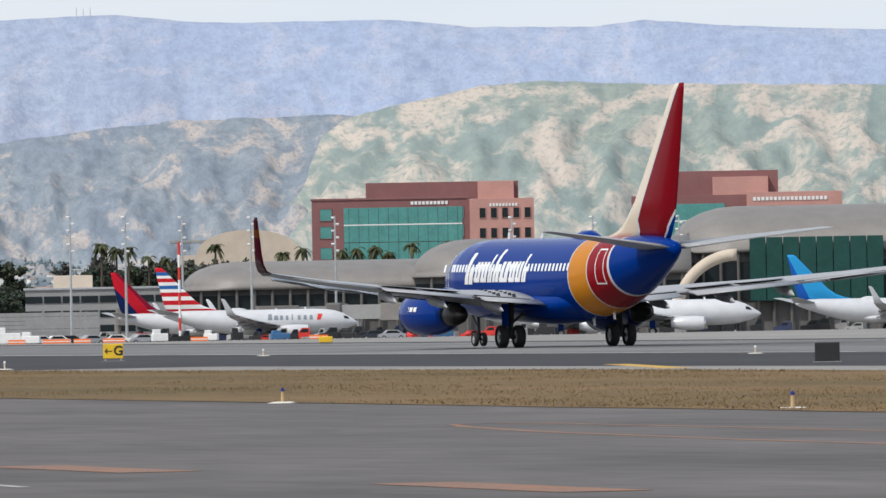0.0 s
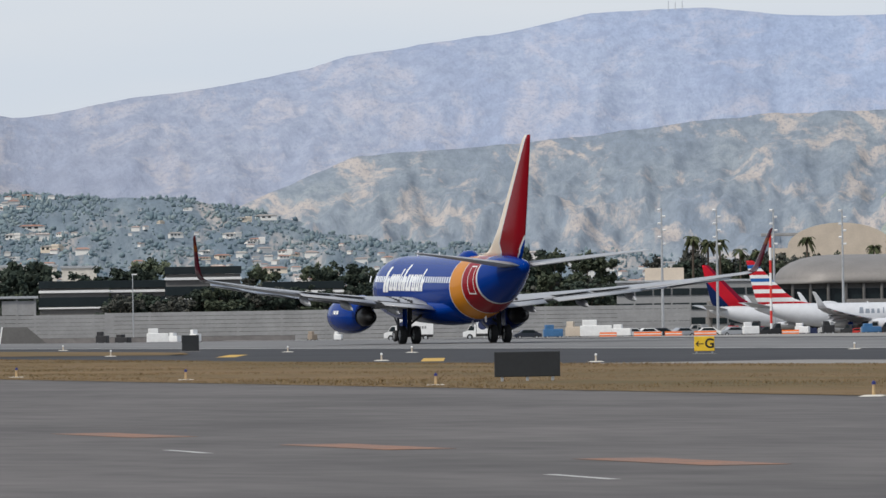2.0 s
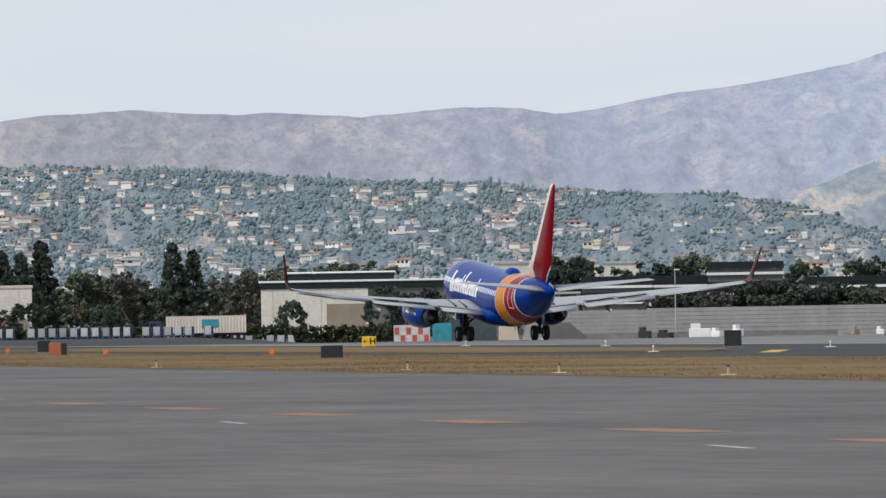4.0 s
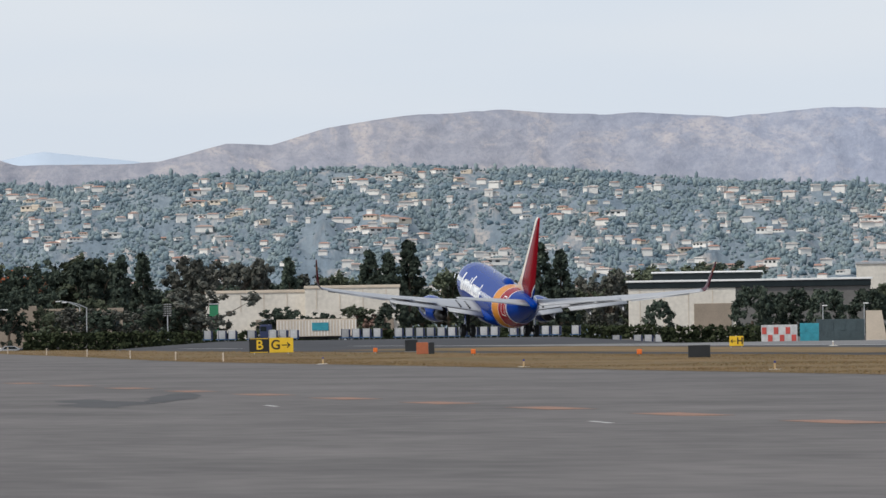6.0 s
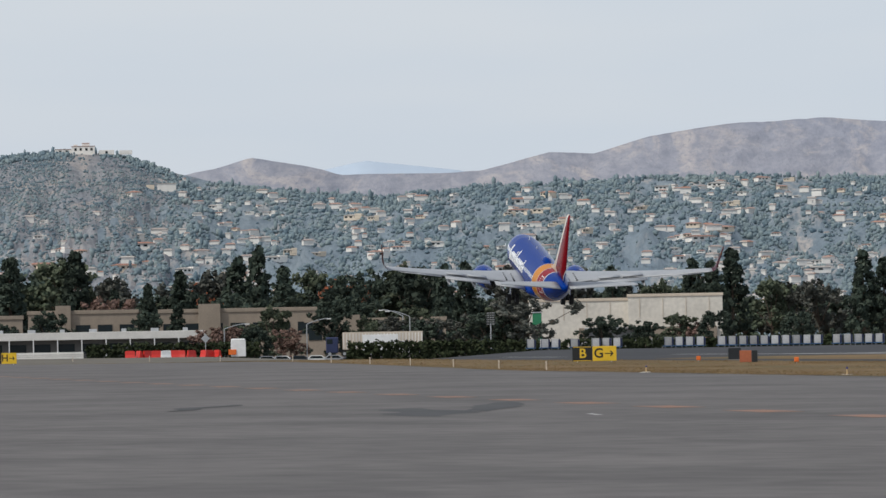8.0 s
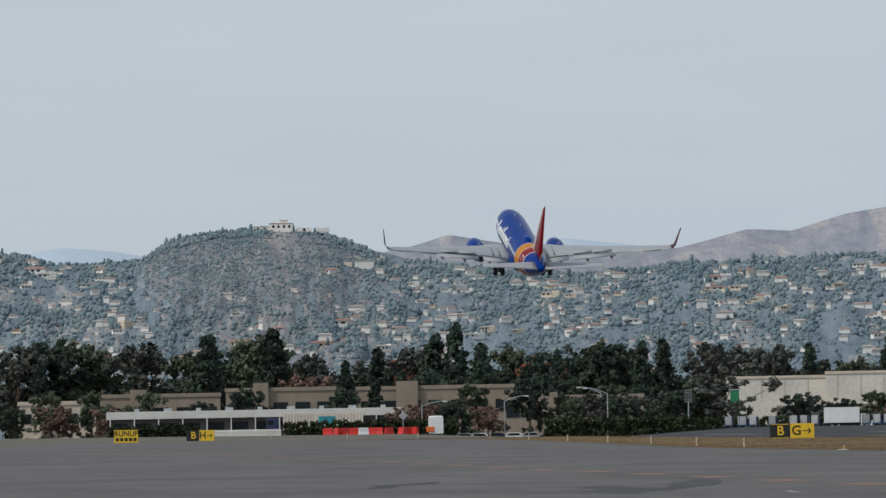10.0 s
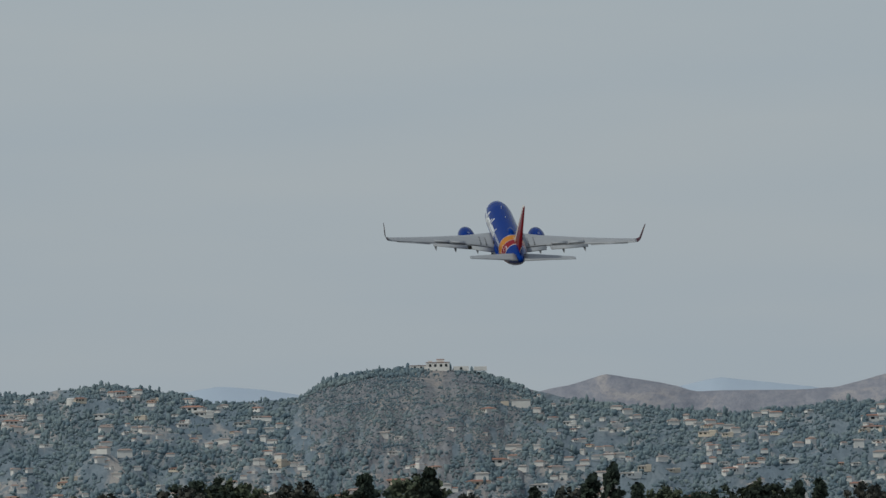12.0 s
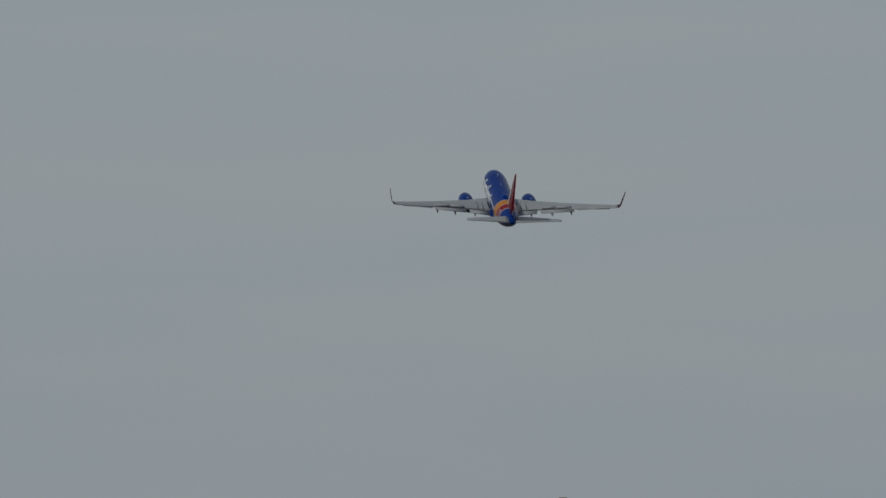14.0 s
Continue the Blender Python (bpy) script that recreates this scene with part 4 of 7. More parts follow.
L1 = edge_light(pose(67.4, 203.1, 0))
for x, y in ((67.1, 171.9), (71.8, 253.5), (74.4, 290.6), (75.2, 316.2), (77.9, 351.5), (78.6, 403.0), (80.9, 465.0)):
    copy_thing(L1, pose(x, y, 0))
L3 = edge_light(pose(84.4, 516.0, 0), .5, M_CREAM, "thin pale marker post at the verge", False)
for y in (545, 590, 640, 690, 745, 800, 850, 905, 960):
    copy_thing(L3, pose(edge_at(VERGE_NEAR, y) + .05 * y + .8, y, 0))
L2 = edge_light(pose(107.3, 386.9, 0), .32, M_WHITE, "white runway edge light on a round pad")
for x, y in ((116.5, 469.8), (130.2, 487.4), (106.1, 352.6), (128.6, 458.2), (136.0, 560.0), (139.0, 610.0), (138.5, 420.0), (139.0, 360.0)):
    copy_thing(L2, pose(x, y, 0))


def board(m, faces, tall, label, legs=2, lift=0.12, deep=0.22):
    """A sign of panels side by side, each (width, material, writing, ink)."""
    o = thing("airfield_sign", m, label, "sign", "airfield signs")
    wide = sum(f[0] for f in faces)
    x = -wide / 2
    for w, mat, text, ink in faces:
        bm = bmesh.new()
        box(bm, (x + w / 2, 0, lift + tall / 2), (w - .02, deep, tall), .02)
        f = part("panel", bm, mat, o)
        if text:
            c = bpy.data.curves.new("writing", "FONT")
            c.body, c.size, c.align_x, c.align_y, c.extrude, c.offset = text, tall * .98, "CENTER", "CENTER", .004, .018
            tmp = new("writing_shape", c)
            me = bpy.data.meshes.new_from_object(tmp.evaluated_get(bpy.context.evaluated_depsgraph_get()))
            bpy.data.objects.remove(tmp)
            me.materials.append(ink)
            t = new("lettering", me)
            t.parent = f
            t.matrix_basis = pose(x + w / 2, -deep / 2 - .006, lift + tall * .5, 90, 0, 0)
        x += w
    for s in np.linspace(-.38, .38, legs):
        bm = bmesh.new()
        box(bm, (wide * s, 0, lift / 2), (.08, .08, lift), .01)
        part("leg", bm, M_METAL, o)
    bm = bmesh.new()
    box(bm, (0, 0, .005), (wide * 1.15, .9, .03), .01)
    part("pad", bm, M_CONCRETE, o, "thin concrete pad")
    return o


def arrow(o, x, y, z, size, way, ink):
    """An arrow of a shaft and a head on a sign's face."""
    bm = bmesh.new()
    s = size * way
    extrude(bm, [(x - s * .5, z - size * .055), (x + s * .3, z - size * .055), (x + s * .3, z + size * .055), (x - s * .5, z + size * .055)], y - .004, y + .004, "y")
    for k in (-1, 1):
        extrude(bm, [(x + s * .5, z), (x + s * .18, z + k * size * .34), (x + s * .06, z + k * size * .27), (x + s * .34, z)], y - .0045, y + .0045, "y")
    part("arrow", bm, ink, o.children[0], "arrow")


g = board(pose(125, 399.4, 0, 0, 0, -17.4), [(.88, M_SIGN_YELLOW, "", None)], .62, "yellow taxiway sign with a black letter G and arrow")
arrow(g, -.2, -.116, .43, .34, -1, M_SIGN_BLACK)
g2 = board(pose(130, 597.5, 0, 0, 0, -12.2), [(.9, M_SIGN_YELLOW, "", None)], .62, "yellow taxiway sign with a black letter H and arrow")
arrow(g2, -.2, -.116, .43, .34, -1, M_SIGN_BLACK)


def letter(o, text, x, z, size, ink, y=-.116):
    c = bpy.data.curves.new("writing", "FONT")
    c.body, c.size, c.align_x, c.align_y, c.extrude, c.offset = text, size, "CENTER", "CENTER", .004, .014
    tmp = new("writing_shape", c)
    me = bpy.data.meshes.new_from_object(tmp.evaluated_get(bpy.context.evaluated_depsgraph_get()))
    bpy.data.objects.remove(tmp)
    me.materials.append(ink)
    t = new("lettering", me)
    t.parent = o.children[0]
    t.matrix_basis = pose(x, y, z, 90, 0, 0)


letter(g, "G", .22, .43, .56, M_SIGN_BLACK)
letter(g2, "H", .22, .43, .56, M_SIGN_BLACK)
bg = board(pose(104.9, 622.2, 0, 0, 0, -9.6), [(1.3, M_SIGN_BLACK, "", None), (1.55, M_SIGN_YELLOW, "", None)], .95, "black and yellow taxiway sign reading B and G")
letter(bg, "B", -.75, .6, .85, M_SIGN_YELLOW)
letter(bg, "G", .28, .6, .85, M_SIGN_BLACK)
arrow(bg, .95, -.116, .6, .55, 1, M_SIGN_BLACK)
for zz, hh in ((.16, .04), (1.03, .04)):
    bm = bmesh.new()
    box(bm, (-.78, -.113, zz), (1.15, .008, hh))
    part("border_bar", bm, M_SIGN_YELLOW, bg.children[0], "yellow border line")
bh = board(pose(93.0, 866.0, 0, 0, 0, -6.1), [(1.15, M_SIGN_BLACK, "", None), (1.35, M_SIGN_YELLOW, "", None)], .95, "black and yellow taxiway sign reading B and H")
letter(bh, "B", -.62, .6, .85, M_SIGN_YELLOW)
letter(bh, "H", .2, .6, .85, M_SIGN_BLACK)
arrow(bh, .82, -.116, .6, .5, 1, M_SIGN_BLACK)
ru = board(pose(88.6, 888.0, 0, 0, 0, -5.7), [(2.2, M_SIGN_YELLOW, "", None)], 1.15, "yellow sign reading RUNUP in black letters", 2, .03)
letter(ru, "RUNUP", 0, .84, .66, M_SIGN_BLACK)
for k in range(5):
    bm = bmesh.new()
    box(bm, (-.8 + .4 * k, -.114, .32), (.3, .008, .3))
    part("marking_bar", bm, M_SIGN_BLACK, ru.children[0], "black illegible marking bar")
for x, y, a, w, h, lg, lf, say in ((76.7, 261.5, -16.3, 1.84, .70, 3, .14, "wide dark grey back of a taxiway sign on short legs"), (132.6, 516.8, -14.4, .95, .86, 2, .03, "square black back of a distance marker"),
                                   (119.1, 301.9, -21.5, .84, .62, 2, .03, "square black back of a distance marker"), (98.6, 461.6, -12.1, 1.08, .6, 2, .03, "low dark back of a taxiway sign"),
                                   (116.0, 633.0, -10.4, .85, .75, 2, .03, "square black back of a distance marker")):
    board(pose(x, y, 0, 0, 0, a), [(w, M_BLACK, "", None)], h, say, lg, lf, .16)
br = board(pose(105.9, 573.3, 0, 0, 0, -10.5), [(.72, M_BRICK, "", None), (.36, M_BLACK, "", None)], .7, "rusty brown box beside a black one", 2, .03, .4)
for x, y in ((102.6, 495.0), (102.9, 542.3), (108.4, 604.0)):
    o = thing("approach_light_box", pose(x, y, 0, 0, 0, -11), "small orange lamp box on a post", "lamp box", "orange lamp boxes")
    bm = bmesh.new()
    box(bm, (0, 0, .24), (.26, .3, .26), .03)
    part("housing", bm, M_ORANGE, o)
    bm = bmesh.new()
    cyl(bm, (0, 0, 0), (0, 0, .14), .04)
    part("post", bm, M_METAL, o)
ym = thing("runway_marker", pose(192, 570, 0, 0, 0, -18.6), "low yellow marker box by the runway", "marker")
bm = bmesh.new()
box(bm, (0, 0, .22), (.85, .4, .36), .04)
part("housing", bm, M_SIGN_YELLOW, ym)
bm = bmesh.new()
box(bm, (0, 0, .03), (.6, .3, .08), .01)
part("foot", bm, M_METAL, ym)


# ---- trees ----
T_ = (1 + 5 ** .5) / 2
ICO = np.array([(-1, T_, 0), (1, T_, 0), (-1, -T_, 0), (1, -T_, 0), (0, -1, T_), (0, 1, T_), (0, -1, -T_), (0, 1, -T_), (T_, 0, -1), (T_, 0, 1), (-T_, 0, -1), (-T_, 0, 1)], float) / 1.9
ICO_FACES = [(0, 11, 5), (0, 5, 1), (0, 1, 7), (0, 7, 10), (0, 10, 11), (1, 5, 9), (5, 11, 4), (11, 10, 2), (10, 7, 6), (7, 1, 8), (3, 9, 4), (3, 4, 2), (3, 2, 6), (3, 6, 8), (3, 8, 9), (4, 9, 5), (2, 4, 11), (6, 2, 10), (8, 6, 7), (9, 8, 1)]


def leaf_cloud(rng, centres, per, size, heart=0.62):
    """Leaves as small bent blades round many twig ends, over a dense uneven heart of inner leaves."""
    bm = bmesh.new()
    for c, r in centres:
        if heart:
            v = [bm.verts.new(p) for p in ICO * (r * heart) * (1 + .22 * rng.normal(0, 1, (12, 1)).clip(-1.5, 1.5)) + np.array(c)]
            for f in ICO_FACES:
                bm.faces.new([v[k] for k in f])
        for _ in range(per):
            d = Vector(rng.normal(0, 1, 3)).normalized() * r * rng.random() ** .4
            p = Vector(c) + d
            s = size * (.6 + .8 * rng.random())
            u = Vector(rng.normal(0, 1, 3)).normalized() * s
            w = Vector(rng.normal(0, 1, 3)).normalized() * s
            a, b, e, f = (bm.verts.new(p + k) for k in (u, w, -u * .8, -w))
            bm.faces.new((a, b, e)), bm.faces.new((a, e, f))
    return bm


def tree(kind, seed, mat, label):
    """A tree one metre high in proportion: tapered trunk, limbs, and a crown of leaf clumps. Scaled when set out."""
    rng = np.random.default_rng(seed)
    o = thing(kind, pose(0, 0, -500), label, "tree", kind + "s")
    H = 14.2
    trunk = bmesh.new()
    centres = []
    if kind == "conifer":
        cyl(trunk, (0, 0, 0), (0, 0, H * .93), .35, .05, 8)
        for k in range(70):
            z = H * (.10 + .88 * rng.random() ** .85)
            r = (1 - z / H) ** .75 * 3.0 * (.55 + .55 * rng.random()) + .15
            a = rng.random() * 6.28
            centres.append(((r * math.cos(a), r * math.sin(a), z), .55 + .35 * (1 - z / H)))
            if k % 3 == 0:
                cyl(trunk, (0, 0, z), (r * math.cos(a), r * math.sin(a), z - .1), .06, .02, 4)
        bm = leaf_cloud(rng, centres, 26, .34)
    elif kind == "broad_tree":
        cyl(trunk, (0, 0, 0), (.3, 0, H * .45), .45, .28, 8)
        lobes = [(rng.normal(0, 2.3), rng.normal(0, 2.3), H * (.42 + .46 * rng.random())) for _ in range(13)]
        for x, y, z in lobes:
            cyl(trunk, (.2, 0, H * .36), (x, y, z), .16, .04, 5)
            for _ in range(8):
                centres.append(((x + rng.normal(0, .95), y + rng.normal(0, .95), z + rng.normal(0, .8)), .75))
        for _ in range(10):
            centres.append(((rng.normal(0, 2.6), rng.normal(0, 2.6), H * (.18 + .2 * rng.random())), .8))
        bm = leaf_cloud(rng, centres, 22, .34)
    elif kind == "palm":
        cyl(trunk, (0, 0, 0), (.25, 0, H * .93), .28, .2, 8)
        bm = bmesh.new()
        for k in range(30):
            a, up = rng.random() * 6.28, rng.random()
            pts = [Vector((.25 + math.cos(a) * s * 1.9, math.sin(a) * s * 1.9, H * .93 + (up * 2.2 - .6) * s - 1.5 * s * s)) for s in (0, .35, .7, 1.0)]
            n = Vector((-math.sin(a), math.cos(a), 0))
            for i in range(3):
                w0, w1 = (.12, .34, .3, .05)[i], (.12, .34, .3, .05)[i + 1]
                q = [bm.verts.new(v) for v in (pts[i] - n * w0, pts[i + 1] - n * w1, pts[i + 1] + Vector((0, 0, .1)), pts[i + 1] + n * w1, pts[i] + n * w0, pts[i] + Vector((0, 0, .1)))]
                bm.faces.new((q[0], q[1], q[2], q[5])), bm.faces.new((q[5], q[2], q[3], q[4]))
    else:  # round clipped tree or bush
        cyl(trunk, (0, 0, 0), (0, 0, H * .4), .5, .35, 8)
        for _ in range(95):
            d = Vector(rng.normal(0, 1, 3)).normalized()
            rr = .75 + .25 * rng.random()
            centres.append(((d.x * 5.2 * rr, d.y * 5.2 * rr, H * .52 + d.z * 6.6 * rr), 1.0))
        bm = leaf_cloud(rng, centres, 22, .42)
    part("trunk", trunk, M_TRUNK, o)
    part("crown", bm, mat, o)
    return o


CONIFERS = [tree("conifer", 3, M_LEAF_DARK, "tall narrow dark green conifer"), tree("conifer", 8, M_LEAF_DARK, "tall narrow dark green conifer")]
BROADS = [tree("broad_tree", 11, M_LEAF_MID, "broad leafy green street tree"), tree("broad_tree", 12, M_LEAF_DARK, "broad dark green evergreen tree"), tree("broad_tree", 13, M_LEAF_GREY, "tall loose grey-green eucalyptus tree")]
PALMS = [tree("palm", 21, M_PALM, "tall thin fan palm"), tree("palm", 22, M_PALM, "tall thin fan palm")]
ROUNDS = [tree("round_tree", 31, M_LEAF_DARK, "dense round clipped tree")]
TWIGS = tree("broad_tree", 41, M_PINK_TREE, "bare pinkish winter tree")
USED = set()


def plant(models, bearing, far, tall, wide, rng):
    k = rng.integers(len(models))
    x, y = site(bearing, far)
    s = tall / 15.0
    m = pose(x, y, ground_z(x, y) - .1, 0, 0, rng.random() * 360) @ Matrix.Diagonal((s * wide, s * wide, s, 1))
    if models[k].name in USED:
        copy_thing(models[k], m @ Matrix.Diagonal([1 / c for c in models[k].matrix_basis.to_scale()] + [1]))
    else:
        USED.add(models[k].name)
        models[k].matrix_basis = m


rng = np.random.default_rng(5)
for b, h in ((6.18, 22.2), (6.56, 23.1), (6.98, 16.3), (7.17, 18.9), (7.5, 21.7), (7.62, 23.8), (7.77, 19.4), (6.79, 15.3), (9.68, 18.6), (10.15, 19.8), (10.26, 19.1), (10.38, 21.6), (8.7, 19.4), (8.83, 19.9), (11.14, 21.0), (11.26, 19.4), (5.2, 17.0), (4.62, 16.0)):
    plant(CONIFERS, b, 1900 + rng.random() * 30, h + .3, .85 + .25 * rng.random(), rng)
for b, h in ((4.48, 18.9), (4.78, 19.3), (5.04, 20.4), (5.24, 22.7), (5.39, 22.0), (5.57, 19.3), (5.83, 21.4), (6.06, 19.1), (6.39, 21.0), (6.5, 22.3), (6.65, 16.2), (6.85, 18.3), (7.33, 19.6), (7.94, 19.3), (8.15, 18.6), (8.35, 19.6), (8.47, 20.2), (8.55, 19.7), (9.14, 19.6), (9.22, 18.6), (9.43, 18.8), (9.97, 16.0), (10.6, 16.0), (10.89, 15.6), (11.55, 15.8), (4.2, 19.0), (3.9, 20.0), (3.6, 18.0)):
    plant(BROADS, b, 1930 + rng.random() * 40, h, .85 + .3 * rng.random(), rng)
for b in np.arange(3.5, 12.0, .085):
    plant(BROADS, b + rng.normal(0, .03), 1985 + rng.random() * 90, 12.0 + 4.5 * rng.random(), 1.1 + .4 * rng.random(), rng)
for b, h in ((13.44, 16.5), (13.91, 15.3), (14.18, 16.7), (14.5, 11.9), (14.79, 15.0), (15.13, 15.2), (15.3, 15.6), (15.46, 14.0), (16.3, 17.0), (16.41, 17.9), (16.52, 17.0), (16.71, 16.8), (15.59, 13.4), (14.06, 15.2), (12.07, 16.0), (12.22, 16.4)):
    plant(BROADS[:2], b, 1800 + rng.random() * 30, h, .9 + .35 * rng.random(), rng)
for b in np.arange(13.0, 17.0, .075):
    plant(BROADS, b + rng.normal(0, .03), 1770 + rng.random() * 90, 9.0 + 3.5 * rng.random(), 1.2 + .5 * rng.random(), rng)
for b, f, h, w in ((12.37, 1640, 10.7, .95), (12.62, 1645, 10.2, .95), (12.8, 1640, 9.9, 1.0), (11.83, 1640, 8.4, .95), (13.05, 1650, 10.0, 1.0), (10.28, 1640, 8.6, 1.05), (10.75, 1640, 8.2, 1.0), (7.6, 1579, 7.0, 1.1), (13.44, 1740, 16.3, 1.0), (12.5, 1650, 9.5, 1.1)):
    plant(ROUNDS, b, f, h, w, rng)
for b, f, h in ((9.15, 1640, 11.5), (9.05, 1645, 10.0), (8.8, 1650, 8.5), (8.6, 1650, 8.0), (8.45, 1655, 8.5), (8.95, 1640, 9.0), (9.62, 1645, 8.0), (8.3, 1660, 7.5), (10.05, 1650, 8.0), (9.85, 1655, 7.0)):
    plant(BROADS, b, f, h, 1.4, rng)
for b, f, h in ((7.36, 1610, 7.0), (7.45, 1612, 7.5), (7.28, 1615, 6.0), (7.8, 1640, 7.0), (6.1, 1640, 7.0), (5.6, 1650, 7.5), (6.72, 1900, 15.0), (10.15, 1650, 7.0), (5.3, 1650, 8.0)):
    plant([TWIGS], b, f, h, 1.2, rng)
for b, f, h in ((7.18, 1905, 15.5), (7.42, 1905, 14.5), (7.98, 1905, 15.0), (8.2, 1905, 14.0), (6.95, 1790, 11.0), (7.15, 1790, 12.0)):
    plant(CONIFERS[:1] + BROADS[1:2], b, f, h, 1.1, rng)
for b in np.arange(4.2, 8.7, .27):
    plant(BROADS, b + rng.normal(0, .06), 1740 + rng.random() * 40, 7.0 + 4.5 * rng.random(), 1.0 + .3 * rng.random(), rng)
for b in np.arange(13.9, 15.7, .085):
    plant(BROADS, b + rng.normal(0, .03), 1692 + rng.random() * 10, 8.0 + 3.2 * rng.random(), 1.25, rng)
for b, h in ((17.32, 22.0), (17.41, 21.2), (17.48, 21.1), (17.99, 21.4), (18.37, 19.4), (18.49, 20.5), (18.72, 20.0), (18.81, 20.2), (18.92, 20.5), (18.99, 19.3), (19.13, 20.9), (19.33, 21.1), (19.39, 20.4), (19.9, 20.4), (20.6, 19.0), (17.6, 19.0), (17.7, 18.5)):
    plant(PALMS, b, 2000, h, .72, rng)
for b in np.arange(17.25, 18.2, .06):
    plant(BROADS, b, 2010 + rng.random() * 20, 15.0 + 4 * rng.random(), .9, rng)


def hedge(name, b0, b1, far, tall, deep, label, lift=0.0):
    """A clipped hedge of dense leaf clumps."""
    rng = np.random.default_rng(int(b0 * 100))
    wide = far * radians(b1 - b0)
    centres = []
    for x in np.arange(-wide / 2, wide / 2, .55):
        for z in np.arange(.35, tall, .55):
            centres.append(((x + rng.normal(0, .12), rng.normal(0, deep * .3), z + rng.normal(0, .1)), .5))
    bm = leaf_cloud(rng, centres, 12, .3)
    o = part(name, bm, M_HEDGE)
    o.matrix_basis = stand((b0 + b1) / 2, far, 0, lift)
    return tagged(o, label, "hedge", "hedges")


hedge("hedge", 6.63, 7.62, 1574, 2.1, 1.2, "long dark clipped hedge", 1.4)
hedge("hedge", 5.6, 6.12, 1574, 2.0, 1.2, "dark clipped hedge by the white building", 1.4)
hedge("hedge", 8.14, 9.0, 1560, 3.2, 1.2, "long dark clipped hedge by the road")
hedge("hedge", 9.0, 11.8, 1614, 3.6, 1.2, "long dark clipped hedge behind the carts")
hedge("hedge", 11.85, 12.42, 1522, 2.7, 1.2, "thick dark hedge beside the containers")


# ---- buildings ----
def wall_box(o, name, c, s, mat, label="", bevel=0.05):
    bm = bmesh.new()
    box(bm, c, s, bevel)
    return part(name, bm, mat, o, label)


def pane_row(parent, mat, xs, zs, w, h, y, frame_mat=None):
    """Recessed windows, each a pane in a frame, on a front at y."""
    bm = bmesh.new()
    box(bm, (0, 0, 0), (w, .12, h), .01)
    first = part("window", bm, mat, parent)
    fr = None
    if frame_mat:
        bm = bmesh.new()
        for dx, dz, sx, sz in ((-w / 2, 0, .12, h + .12), (w / 2, 0, .12, h + .12), (0, h / 2, w, .12), (0, -h / 2, w, .12)):
            box(bm, (dx, -.08, dz), (sx, .12, sz))
        fr = part("frame", bm, frame_mat, first)
    spots = [(x, z) for x in xs for z in zs]
    first.matrix_basis = pose(spots[0][0], y, spots[0][1])
    for x, z in spots[1:]:
        p = again(first, pose(x, y, z), parent)
        if fr:
            again(fr, Matrix(), p)


def office_a():
    o = thing("office_building", stand(19.33, 2450), "maroon stone office building with green glass front", "office building", "office buildings")
    wall_box(o, "main_block", (-14.0, 8, 16.4), (39, 16, 32.8), M_MAROON)
    for k in range(3):
        bm = bmesh.new()
        box(bm, (-10.8, -.05, 28.7 - 4.35 * k), (29.5, .3, 4.2), .02)
        part("glass_band", bm, M_GREEN_GLASS, o, "green reflective glass band")
    bm = bmesh.new()
    box(bm, (-10.8, -.2, 26.55), (29.5, .12, .3))
    part("mullion", bm, M_WHITE, o, "pale horizontal mullion")
    for k in range(12):
        bm = bmesh.new()
        box(bm, (-25.5 + 29.5 * (k + .5) / 12, -.16, 24.2), (.1, .08, 13.0))
        part("mullion", bm, M_DARK, o)
    pane_row(o, M_GREEN_GLASS, (-30.0,), (14.5, 19.6, 24.8, 29.2), 3.0, 3.0, -.02, M_MAROON)
    pane_row(o, M_GREEN_GLASS, (6.6 - 3.6,), (14.5, 19.6, 24.8, 29.2), 2.6, 3.0, -.02, M_MAROON)
    wall_box(o, "upper_block", (-1.0, 12, 34.2), (38, 18, 5.6), M_MAROON)
    wall_box(o, "upper_block", (12.4, 8, 34.4), (9, 14, 5.2), M_PINK)
    wall_box(o, "parapet", (-14.0, 8, 33.0), (39.5, 16.5, .5), M_MAROON)
    wall_box(o, "side_wing", (13.8, 5, 16.4), (16.0, 14, 32.4), M_PINK)
    pane_row(o, M_DARK_GLASS, (9.0, 11.8, 14.6, 17.4, 20.2), (14.0, 19.0, 24.0, 29.0), 1.6, 2.6, -2.05, M_PINK)
    wall_box(o, "link_bay", (6.4, 6, 16.4), (2.6, 13, 32.6), M_MAROON)
    for k in range(10):
        bm = bmesh.new()
        box(bm, (-8.5 + k * .95, -.12, 31.8), (.7, .15, .8))
        part("title_bar", bm, M_WHITE, o, "pale illegible title bar")
    for k in range(9):
        bm = bmesh.new()
        box(bm, (11.0 + k * .8, -2.12, 31.0), (.55, .12, .7))
        part("title_bar", bm, M_WHITE, o, "pale illegible title bar")


